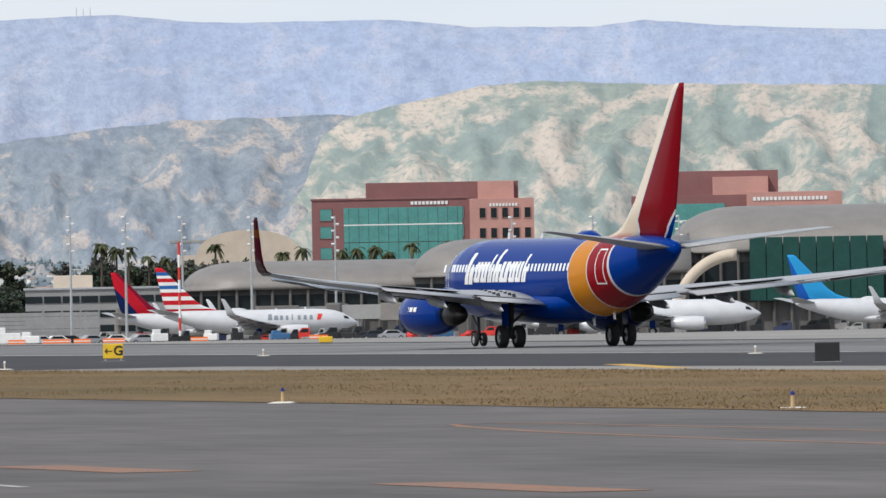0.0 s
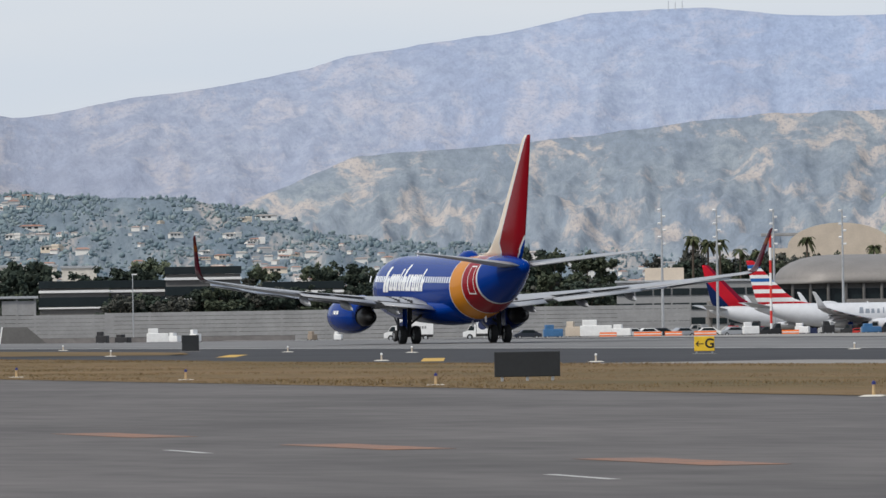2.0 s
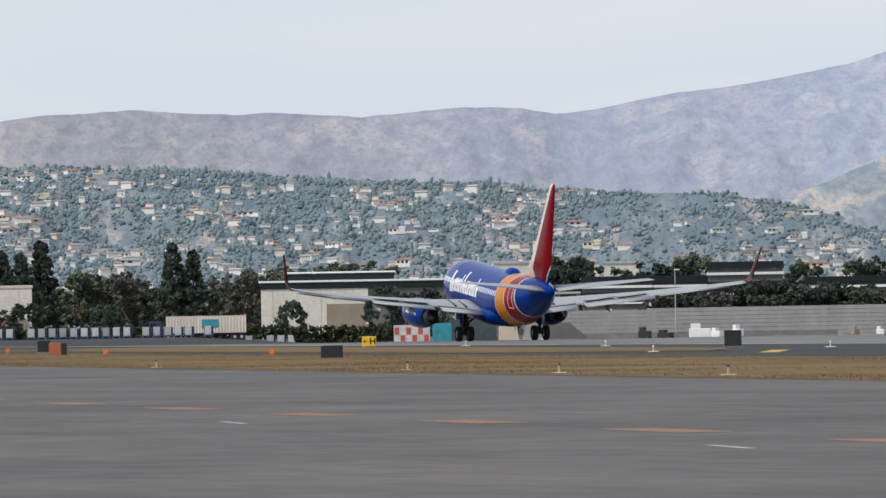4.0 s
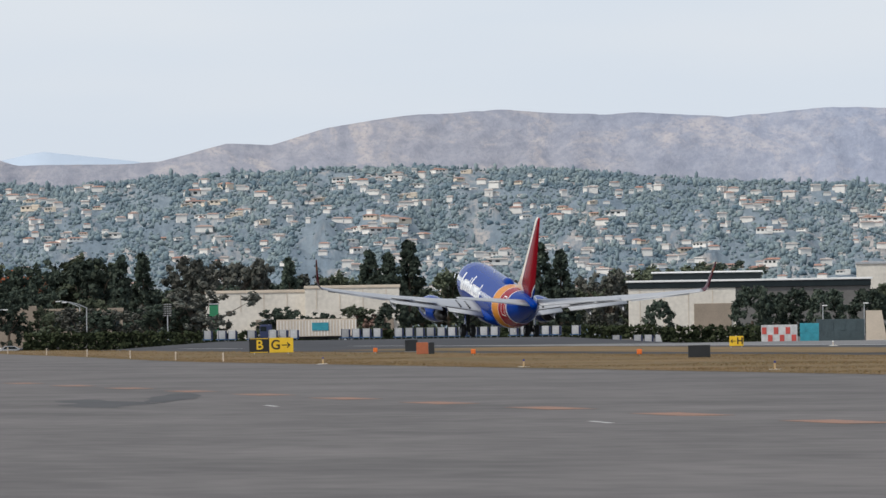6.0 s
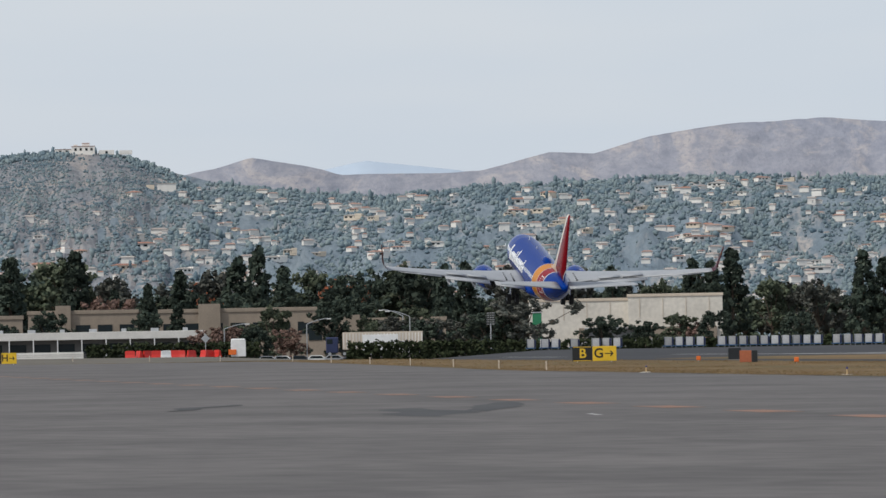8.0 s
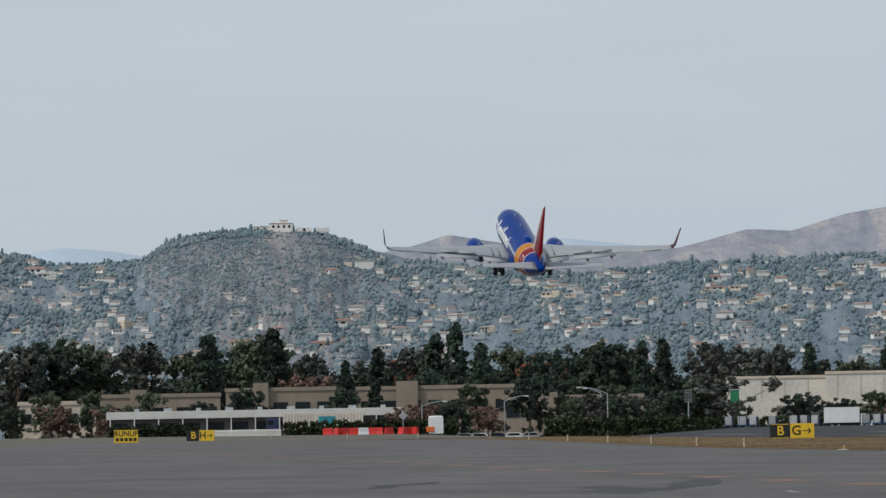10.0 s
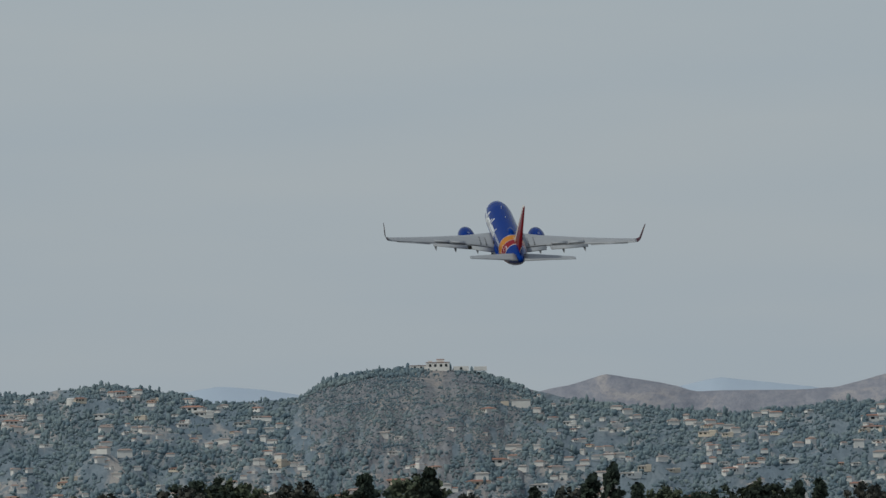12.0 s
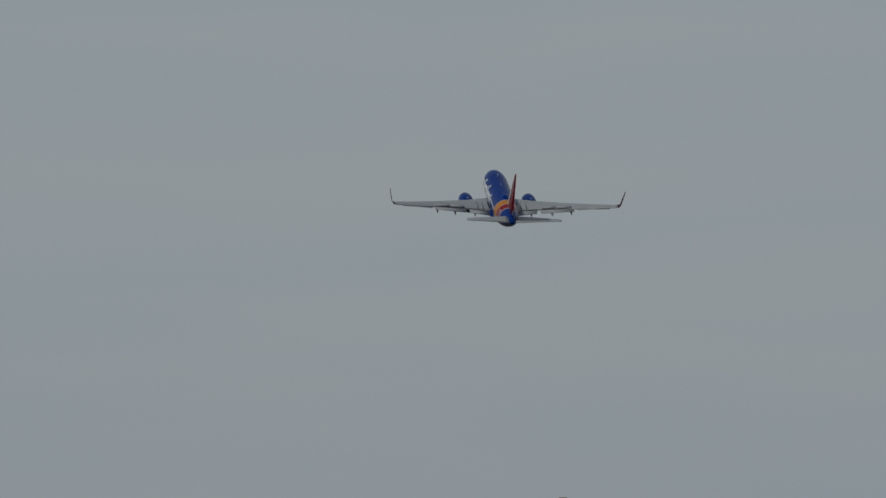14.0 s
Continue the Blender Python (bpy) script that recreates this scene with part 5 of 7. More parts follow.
def office_b():
    o = thing("office_building", stand(20.95, 2480), "maroon stone office building with blue-green glass", "office building", "office buildings")
    wall_box(o, "main_block", (-6, 8, 16.4), (35, 16, 32.8), M_MAROON)
    for k in range(3):
        bm = bmesh.new()
        box(bm, (-11, -.05, 28.6 - 4.4 * k), (22, .3, 4.1), .02)
        part("glass_band", bm, M_GREEN_GLASS, o, "green reflective glass band")
    bm = bmesh.new()
    box(bm, (-11, -.2, 26.4), (22, .12, .3))
    part("mullion", bm, M_WHITE, o, "pale horizontal mullion")
    wall_box(o, "upper_block", (0, 12, 35.4), (27, 18, 7.0), M_MAROON)
    wall_box(o, "upper_block", (4, 7, 34.8), (14, 12, 5.0), M_PINK)
    wall_box(o, "side_wing", (17.5, 5, 16.6), (24, 14, 33.4), M_PINK)
    pane_row(o, M_DARK_GLASS, (8.0, 12.0, 16.0, 20.0, 24.0), (19.0, 24.0, 28.6), 2.2, 2.6, -2.05, M_PINK)
    for k in range(18):
        bm = bmesh.new()
        box(bm, (7.5 + k * 1.05, -2.12, 31.6), (.75, .12, .9))
        part("title_bar", bm, M_WHITE, o, "pale illegible title bar")


office_a()
office_b()


def vault(b0, b1, far, top, base, rise, label, deep=36.0, round_end=True, slots=True):
    """A terminal hall: barrel roof on a glazed wall with columns."""
    wide = far * radians(b1 - b0)
    o = thing("terminal_hall", stand((b0 + b1) / 2, far), label, "terminal", "terminal halls")
    z0 = top - rise
    prof = [(deep / 2 - deep / 2 * math.cos(math.pi * k / 20), z0 + rise * math.sin(math.pi * k / 20)) for k in range(21)]
    bm = bmesh.new()
    xs = [(-wide / 2, 1.0)]
    rings = []
    if round_end:
        for k in range(7):
            f = math.sin(math.pi / 2 * k / 6)
            rings.append([(-wide / 2 + deep * .28 * (1 - math.cos(math.pi / 2 * k / 6)), deep / 2 + (y - deep / 2) * max(f, .02), z0 + (z - z0) * max(f, .02)) for y, z in prof])
    else:
        rings.append([(-wide / 2, y, z) for y, z in prof])
    n = max(2, int(wide / 6))
    for k in range(1, n + 1):
        x = (-wide / 2 + deep * .28) + (wide - deep * .28) * k / n
        rings.append([(x, y, z) for y, z in prof])
    for r in rings:
        r += [(r[0][0], deep, z0 - .6), (r[0][0], 0, z0 - .6)]
    loft(bm, rings)
    part("vault_roof", bm, M_VAULT, o, "smooth grey barrel roof", True)
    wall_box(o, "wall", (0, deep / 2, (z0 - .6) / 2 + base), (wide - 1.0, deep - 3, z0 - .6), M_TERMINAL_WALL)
    if slots:
        k = 0
        for x in np.arange(-wide / 2 + 2, wide / 2 - 2, 3.2):
            bm = bmesh.new()
            box(bm, (x, 1.3, z0 * .62), (2.6, .3, z0 * .45), .03)
            part("window", bm, M_DARK_GLASS, o)
            bm = bmesh.new()
            cyl(bm, (x + 1.6, .6, 0), (x + 1.6, .6, z0 - .5), .3, n=10)
            part("column", bm, M_TERMINAL_WALL, o)
    return o


vault(17.78, 19.3, 1770, 14.6, 0, 4.6, "long low terminal hall with a grey barrel roof")
vault(19.12, 20.75, 1760, 17.9, 0, 6.2, "terminal hall with a high grey barrel roof")
hall = vault(20.6, 23.4, 1790, 23.3, 0, 8.0, "tall terminal hall with barrel roof and green glass", 44.0)
for k in range(8):
    bm = bmesh.new()
    box(bm, (-27 + k * 3.05, -.6, 11.6), (2.9, .4, 11.5), .03)
    part("glass_panel", bm, M_HALL_GLASS, hall, "dark green glass panel")
arch = thing("entrance_arch", stand(20.75, 1735), "pale curved arch over the terminal entrance", "arch")
bm = bmesh.new()
loft(bm, [[(-12 * math.cos(q) * f + 8, y, 2 + 13 * math.sin(q) * f) for f, y in ((1, 0), (1, 3), (.84, 3), (.84, 0))] for q in [math.pi * k / 40 for k in range(0, 21)]])
part("arch_rib", bm, M_CREAM, arch, smooth=True)


def concourse():
    o = thing("concourse_building", stand(17.25, 1752), "grey panelled concourse with ribbon windows", "concourse")
    wall_box(o, "wall", (2, 8, 5.0), (27, 16, 10.0), M_GREY_WALL)
    for z in (3.0, 5.6, 8.2):
        for k in range(8):
            bm = bmesh.new()
            box(bm, (-10 + k * 3.3, -.05, z), (3.0, .25, 1.2), .02)
            part("window", bm, M_DARK_GLASS, o)
    wall_box(o, "roof_house", (-3, 10, 11.2), (7, 8, 2.6), M_CREAM)
    wall_box(o, "roof_slab", (2, 8, 10.1), (27.6, 16.6, .4), M_METAL)


concourse()
dome = thing("arched_hangar", stand(18.12, 2060), "cream building with a wide arched roof", "hangar")
bm = bmesh.new()
extrude(bm, [(-13, 0), (13, 0), (13, 17.5), *[(2 + 11 * math.cos(q), 17.5 + 5.2 * math.sin(q)) for q in [math.pi * k / 16 for k in range(17)]], (-13, 17.5)], 0, 20, "y")
part("hall", bm, M_CREAM, dome)
bm = bmesh.new()
box(bm, (-10, 6, 20.4), (9, 10, .6), .05)
part("flat_roof", bm, M_GREY_WALL, dome)


def mast(b, far, tall, lamps=True):
    o = thing("light_mast", stand(b, far), "tall steel apron light mast with lamp heads", "light mast", "apron light masts")
    bm = bmesh.new()
    cyl(bm, (0, 0, 0), (0, 0, tall), .28, .14, 10)
    part("pole", bm, M_METAL, o)
    for k in range(6):
        bm = bmesh.new()
        z = tall - .3 - k * 1.15
        box(bm, (.42 if k % 2 else -.38, -.1, z), (.55, .35, .3), .05, Matrix.Rotation(.35, 4, "X"))
        cyl(bm, (0, 0, z), (.35 if k % 2 else -.3, 0, z), .06, n=6)
        part("lamp_head", bm, M_WHITE, o, "pale lamp head")
    return o


m0 = mast(17.14, 1655, 21.8)
for b in (17.46, 17.79, 18.19, 18.68, 19.71, 20.18, 20.68, 21.3):
    copy_thing(m0, stand(b, 1650 + 40 * (b - 17)))
rw = thing("striped_mast", stand(17.77, 1600), "red and white striped mast", "mast")
for k in range(8):
    bm = bmesh.new()
    cyl(bm, (0, 0, k * 2.05), (0, 0, (k + 1) * 2.05), .22, n=10)
    part("band", bm, M_RED if k % 2 else M_WHITE, rw)
for b, t in ((14.06, 11.5), (13.02, 6.5), (13.25, 7.0), (12.78, 6.2), (16.1, 12.0)):
    o = thing("lamp_post", stand(b, 1610), "slim grey lamp post with a small head", "lamp post", "lamp posts")
    bm = bmesh.new()
    cyl(bm, (0, 0, 0), (0, 0, t), .11, .07, 8)
    part("pole", bm, M_METAL, o)
    bm = bmesh.new()
    box(bm, (.3, 0, t), (.9, .3, .18), .04)
    part("lamp_head", bm, M_WHITE, o)
for b, f, t, way in ((8.5, 1640, 8.6, -1), (7.9, 1640, 7.5, 1), (8.46, 1680, 9.0, -1), (7.42, 1580, 6.6, 1)):
    o = thing("street_lamp", stand(b, f), "curved-arm grey street lamp", "street lamp", "street lamps")
    bm = bmesh.new()
    cyl(bm, (0, 0, 0), (0, 0, t * .9), .1, .08, 8)
    pts = [(way * 3.4 * s, 0, t * (.9 + .12 * math.sin(s * 1.5))) for s in (0, .25, .5, .75, 1)]
    for a, c in zip(pts, pts[1:]):
        cyl(bm, a, c, .07, n=6)
    part("pole", bm, M_METAL, o)
    bm = bmesh.new()
    box(bm, (way * 3.7, 0, t * 1.01), (.8, .3, .16), .04)
    part("lamp_head", bm, M_WHITE, o)


def long_wall(b0, b1, far, tall, label, courses=8, mat=M_GREY_WALL, lift=0.0):
    o = thing("perimeter_wall", stand((b0 + b1) / 2, far, 0, lift), label, "wall", "perimeter walls")
    wide = far * radians(b1 - b0)
    for k in range(courses):
        bm = bmesh.new()
        h = tall / courses
        box(bm, (0, 0, h * (k + .5)), (wide, .4 - .05 * (k % 2), h * .93), .02)
        part("course", bm, mat, o)
    for x in np.arange(-wide / 2, wide / 2, 7.5):
        bm = bmesh.new()
        box(bm, (x, .1, tall / 2), (.35, .5, tall + .05), .02)
        part("post", bm, mat, o)
    return o


long_wall(13.9, 17.3, 1680, 5.6, "long grey horizontally ribbed perimeter wall")
long_wall(13.05, 13.95, 1655, 5.2, "grey ribbed blast wall")
long_wall(6.18, 6.6, 1560, 1.1, "low pale site wall", 3, M_WHITE_ROUGH, 1.4)


def blast_fence():
    o = thing("blast_fence", stand(13.35, 1500), "sloped concrete and steel jet blast fence", "blast fence")
    bm = bmesh.new()
    extrude(bm, [(-8.4, 0), (-8.4, 4.9), (-6.0, 4.9), (-5.2, 0)], -1, 4, "y")
    part("end_wall", bm, M_CREAM, o, "pale concrete end wall")
    bm = bmesh.new()
    extrude(bm, [(-1.8, 0), (-1.3, 2.9), (2.4, 2.9), (5.8, 0)], -2, 1, "y")
    part("ramp", bm, M_TERMINAL_WALL, o, "dark steel deflector ramp")
    bm = bmesh.new()
    extrude(bm, [(-4.9, 0), (-4.2, 2.9), (-1.45, 2.85), (-1.95, 0)], -1.6, 1, "y")
    part("side_plate", bm, M_GREY_WALL, o)
    bm = bmesh.new()
    extrude(bm, [(-1.95, 0), (-1.45, 2.95), (-1.25, 2.95), (-1.7, 0)], -2.05, -1.9, "y")
    part("edge_strip", bm, M_WHITE, o, "white edge strip")


blast_fence()


def canopy(b, far, wide, top, label, posts=3, slab=.7):
    o = thing("canopy", stand(b, far), label, "canopy", "canopies")
    bm = bmesh.new()
    box(bm, (0, 4, top), (wide, 8, slab), .05)
    part("roof", bm, M_METAL, o, "flat pale roof")
    bm = bmesh.new()
    box(bm, (wide * .05, 3, top - 1.8), (wide * .8, 5, 2.4), .05)
    part("wall", bm, M_GREY_WALL, o)
    for x in np.linspace(-.42, .42, posts):
        bm = bmesh.new()
        box(bm, (wide * x, .6, top / 2), (.35, .35, top), .03)
        part("post", bm, M_GREY_WALL, o)


canopy(13.385, 1668, 7.3, 8.3, "small flat-roofed gate canopy behind the blast wall", 3, .4)
for b, f, w, top in ((13.72, 1715, 12, 11.0), (14.47, 1715, 13, 13.3), (14.1, 1720, 10, 11.0), (15.05, 1735, 14, 10.5)):
    o = thing("low_office", stand(b, f), "low office with dark ribbon glass and white fascia", "office", "low offices")
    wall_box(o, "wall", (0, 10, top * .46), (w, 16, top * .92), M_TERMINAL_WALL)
    for z, m, h in ((top * .97, M_DARK_GLASS, 1.3), (top * .86, M_WHITE, .45), (top * .6, M_WHITE, .3), (top * .7, M_DARK_GLASS, 1.6)):
        wall_box(o, "fascia" if m is M_WHITE else "ribbon_window", (0, 1.8, z), (w + .4, .5, h), m)
for b, f, w, top in ((13.3, 1960, 22, 15.3), (13.75, 1960, 7, 15.0)):
    o = thing("white_warehouse", stand(b, f), "white flat warehouse behind the trees", "warehouse", "warehouses")
    wall_box(o, "wall", (0, 8, top / 2), (w, 16, top), M_PALE_CREAM)
    wall_box(o, "roof_edge", (0, 8, top + .15), (w + .5, 16.5, .5), M_METAL)


def white_building(b, far, wide, top, label, step=True):
    o = thing("white_warehouse", stand(b, far), label, "warehouse", "warehouses")
    wall_box(o, "wall", (0, 10, top / 2), (wide, 20, top), M_PALE_CREAM)
    wall_box(o, "parapet", (0, 10, top + .12), (wide + .3, 20.3, .5), M_CREAM)
    if step:
        wall_box(o, "lower_wing", (wide * .12, -2, top * .27), (wide * .72, 5, top * .54), M_TAN)
        for k in range(6):
            bm = bmesh.new()
            box(bm, (-wide * .2 + k * wide * .12, -4.55, top * .25), (wide * .07, .2, top * .2), .02)
            part("loading_door", bm, M_GREY_WALL, o)
    for k in range(int(wide / 4)):
        bm = bmesh.new()
        box(bm, (-wide / 2 + 2 + k * 4, -.02, top * .82), (.12, .1, top * .3))
        part("panel_joint", bm, M_CREAM, o)
    return o


white_building(9.75, 1700, 33, 10.3, "white flat-roofed warehouse behind small trees")
white_building(10.045, 1698, 16.3, 10.9, "white taller warehouse block with a clean parapet", False)
o = thing("ribbon_warehouse", stand(12.355, 1710), "long low cream warehouse with a dark ribbon and white roof edge", "warehouse", "warehouses")
wall_box(o, "wall", (-11.7, 8, 5.0), (18.6, 16, 10.0), M_PALE_CREAM, "cream panel wall")
wall_box(o, "wall", (9.3, 8, 5.0), (23.4, 15.6, 10.0), M_TERMINAL_WALL, "grey wall with shade in its colour")
wall_box(o, "ribbon_window", (0, 7.9, 10.55), (42.2, 16.2, 1.1), M_DARK_GLASS, "dark ribbon of glass")
wall_box(o, "roof_edge", (0, 8, 11.27), (42.8, 16.8, .34), M_WHITE, "thin white roof edge")
for k in range(4):
    wall_box(o, "panel_joint", (-19 + k * 4.2, -.02, 5.2), (.1, .1, 9.4), M_CREAM)
wall_box(o, "loading_bay", (-6.4, -.1, 4.6), (6.5, .3, 5.4), M_TAN, "tan recessed bay")
o = thing("roof_deck", stand(12.11, 1722), "dark set-back roof storey with a thin white edge", "roof")
wall_box(o, "storey", (0, 6, 6.3), (19, 11, 12.6), M_DARK_GLASS)
wall_box(o, "edge", (0, 6, 12.85), (19.5, 11.6, .28), M_WHITE)
o = thing("grey_shed", stand(9.68, 1660), "grey shed with a lean-to roof", "shed")
wall_box(o, "wall", (0, 3, 2.6), (9, 6, 5.2), M_GREY_WALL)
wall_box(o, "roof", (0, 2.6, 5.3), (9.6, 7, .3), M_METAL)
o = thing("green_silo", stand(9.24, 1640), "narrow green cabinet tower", "cabinet")
wall_box(o, "body", (0, 0, 4.0), (1.5, 1.5, 8.0), shade("green_paint", (0.03, 0.22, 0.10), 0.5, 0, .2, 1, 6))
wall_box(o, "cap", (0, 0, 8.05), (1.7, 1.7, .2), M_METAL)


def strip_office(b, far, wide, top, mat, label, bays=5):
    o = thing("office_block", stand(b, far), label, "office block", "low office blocks")
    wall_box(o, "wall", (0, 6, top / 2), (wide, 12, top), mat)
    wall_box(o, "parapet", (0, 6, top), (wide + .4, 12.4, .7), mat)
    wall_box(o, "stair_tower", (-wide * .18, 2, top * .56), (wide * .14, 6, top * 1.12), mat)
    for k in range(bays):
        bm = bmesh.new()
        box(bm, (-wide / 2 + wide * (k + .5) / bays, -.03, top * .66), (wide / bays * .66, .2, top * .22), .02)
        part("window", bm, M_DARK_GLASS, o)
    return o


strip_office(6.6, 1800, 20, 10.2, M_TAN, "tan two-storey office block with dark windows")
strip_office(7.5, 1820, 29, 10.2, M_TAN, "tan office block behind bare trees", 7)
strip_office(5.9, 1800, 22, 9.4, M_TAN, "tan office block with dark windows")
strip_office(5.3, 1790, 14, 8.2, M_CREAM, "cream office block behind trees")
strip_office(8.3, 1820, 26, 8.0, M_TAN, "tan low office block under trees", 7)
strip_office(7.31, 1965, 9, 14.4, M_BRICK, "orange brick building behind trees", 3)
strip_office(8.13, 1965, 11, 14.8, M_BRICK, "orange brick building behind trees", 3)
o = thing("white_concourse", stand(6.50, 1630, 0, 1.4), "long low white building with a flat roof", "building")
wall_box(o, "fascia", (-1.5, 4, 3.9), (49, 10, 1.25), M_WHITE_ROUGH)
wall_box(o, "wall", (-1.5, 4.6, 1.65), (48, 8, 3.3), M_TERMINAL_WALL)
for k in range(12):
    bm = bmesh.new()
    box(bm, (-24 + k * 4.0, .55, 1.8), (2.8, .2, 1.6), .02)
    part("window", bm, M_DARK_GLASS, o)
for k in range(13):
    bm = bmesh.new()
    box(bm, (-25.4 + k * 4.0, -.9, 1.7), (.16, .16, 3.4), .01)
    part("post", bm, M_WHITE, o)
for k in range(9):
    bm = bmesh.new()
    box(bm, (-21 + k * 5.1, 3 + (k % 3), 4.75), (.8 + .5 * (k % 2), 1.0, .55), .04)
    part("roof_unit", bm, M_METAL, o, "rooftop air unit")


# ---- vehicles and apron clutter ----
def wheel_small(o, x, y, r, w=.28):
    bm = bmesh.new()
    cyl(bm, (x, y - w / 2, r), (x, y + w / 2, r), r, n=16)
    t = part("tyre", bm, M_RUBBER, o)
    bm = bmesh.new()
    cyl(bm, (x, y - w / 2 - .02, r), (x, y + w / 2 + .02, r), r * .5, n=12)
    part("rim", bm, M_METAL, t)


def box_truck(m, label, long=8.6, mark=None, group="trucks"):
    """A box truck; it drives towards -x."""
    o = thing("box_truck", m, label, "truck", group)
    bm = bmesh.new()
    box(bm, (long * .14, 0, 2.25), (long * .72, 2.4, 2.5), .05)
    cargo = part("cargo_box", bm, M_WHITE, o, "white cargo box")
    bm = bmesh.new()
    extrude(bm, [(-long * .5, .5), (-long * .5, 1.25), (-long * .42, 1.45), (-long * .35, 2.35), (-long * .24, 2.45), (-long * .24, .5)], -1.05, 1.05, "y")
    cab = part("cab", bm, M_WHITE, o, "white cab")
    bm = bmesh.new()
    extrude(bm, [(-long * .405, 1.5), (-long * .345, 2.25), (-long * .27, 2.25), (-long * .27, 1.5)], -1.07, 1.07, "y")
    part("side_window", bm, M_DARK_GLASS, cab)
    bm = bmesh.new()
    box(bm, (0, 0, .75), (long * .98, 1.0, .3), .03)
    part("chassis", bm, M_DARK, o)
    for x in (-.36, .2, .34):
        for s in (-1, 1):
            wheel_small(o, long * x, s * .95, .48)
    if mark:
        bm = bmesh.new()
        bmesh.ops.create_cone(bm, cap_ends=True, segments=24, radius1=.75, radius2=.75, depth=.02, matrix=Matrix.Translation((-long * .1, -1.215, 2.35)) @ Matrix.Rotation(math.pi / 2, 4, "X"))
        part("round_mark", bm, mark, cargo, "dark round mark")
        bm = bmesh.new()
        for k in range(7):
            box(bm, (long * .03 + k * .4, -1.21, 2.1), (.28, .02, .4))
        part("marking_bar", bm, M_GREY_WALL, cargo, "grey illegible marking bars")
    return o


M_NAVY = shade("navy_paint", (0.02, 0.03, 0.09), .5, 0, .2, 1, 6)
t1 = box_truck(stand(15.66, 1550, 0), "white box truck with a dark round mark", 7.8, M_NAVY)
t2 = box_truck(stand(16.12, 1545, 0), "white box truck with a dark round mark", 7.8, M_NAVY)
ROAD_TRUCK = box_truck(stand(7.0, 1592, 180, 1.2), "white box truck driving along the road", 8.0)


def trailer_truck(m):
    o = thing("semi_trailer", m, "ribbed pale cargo trailer with a blue picture panel", "trailer")
    bm = bmesh.new()
    box(bm, (0, 0, 2.55), (13.0, 2.5, 2.8), .04)
    body = part("body", bm, M_CREAM, o)
    for k in range(26):
        bm = bmesh.new()
        box(bm, (-6.3 + k * .505, -1.27, 2.5), (.16, .08, 2.5), .01)
        part("rib", bm, M_WHITE_ROUGH, body)
    bm = bmesh.new()
    box(bm, (.6, -1.33, 2.75), (2.7, .04, 1.3), .01)
    part("picture_panel", bm, M_TEAL, body, "blue and green picture panel")
    bm = bmesh.new()
    box(bm, (-8.2, 0, 1.9), (2.0, 2.3, 2.6), .15)
    cab = part("cab", bm, M_NAVY, o, "dark tractor cab")
    bm = bmesh.new()
    box(bm, (-8.6, 0, 2.5), (1.0, 2.34, .8), .05)
    part("window", bm, M_DARK_GLASS, cab)
    bm = bmesh.new()
    box(bm, (-1, 0, .95), (15, 1.1, .3), .03)
    part("chassis", bm, M_DARK, o)
    for x in (-8.6, -6.2, -5.2, 4.6, 5.7):
        for s in (-1, 1):
            wheel_small(o, x, s * 1.0, .5)
    return o


def road_bank():
    """A raised road behind the hedges."""
    bm = bmesh.new()
    rings = []
    for b in np.arange(1.5, 15.2, .25):
        ring = []
        for f, h in ((1584, -.3), (1588, 1.2), (1606, 1.2), (1610, -.3)):
            x, y = site(b, f)
            ring.append((x, y, ground_z(x, y) + h))
        rings.append(ring)
    loft(bm, rings)
    tagged(part("raised_road", bm, M_ASPHALT), "asphalt road on a low bank", "road", kind="structure")


road_bank()


def bank(b0, b1, f0, f1, ramp, tall, mat, label):
    """Ground that rises gently over a long ramp to a level terrace."""
    bm = bmesh.new()
    rings = []
    for b in steps(b0, b1, 12):
        ring = []
        h = tall * min(1, 4 * (b - b0) / (b1 - b0) + .02, 4 * (b1 - b) / (b1 - b0) + .02)
        for f, lift in ((f0 - ramp, -.1), (f0 - ramp * .5, h * .5), (f0, h), (f1 - 4, h), (f1, -.3)):
            x, y = site(b, f)
            ring.append((x, y, ground_z(x, y) + lift))
        rings.append(ring)
    loft(bm, rings)
    tagged(part("low_bank", bm, mat), label, "bank", kind="structure")


bank(3.4, 8.6, 1495, 1583, 460, 1.4, M_CITY, "level dusty ground before the hedges")
bank(3.6, 8.4, 1614, 1652, 4, 1.4, M_CITY, "low level terrace under the white building")
bank(8.3, 12.2, 1560, 1583.5, 300, 1.7, M_ASPHALT_DARK, "dark pavement on which baggage carts stand")
TRAILER = trailer_truck(stand(12.0, 1597, 0, 1.2))


def car(m, mat, label, tall=1.5):
    o = thing("parked_car", m, label, "car", "parked cars")
    bm = bmesh.new()
    extrude(bm, [(-2.2, .35), (-2.2, .8), (-1.4, .95), (-.8, tall), (.9, tall), (1.6, .98), (2.2, .9), (2.2, .35)], -.85, .85, "y")
    bmesh.ops.bevel(bm, geom=list(bm.edges), offset=.06, segments=2, affect="EDGES")
    body = part("body", bm, mat, o)
    bm = bmesh.new()
    extrude(bm, [(-1.15, 1.0), (-.7, tall - .1), (.8, tall - .1), (1.3, 1.0)], -.87, .87, "y")
    part("side_glass", bm, M_DARK_GLASS, body)
    for x in (-1.35, 1.35):
        for s in (-1, 1):
            wheel_small(o, x, s * .76, .33, .22)
    return o


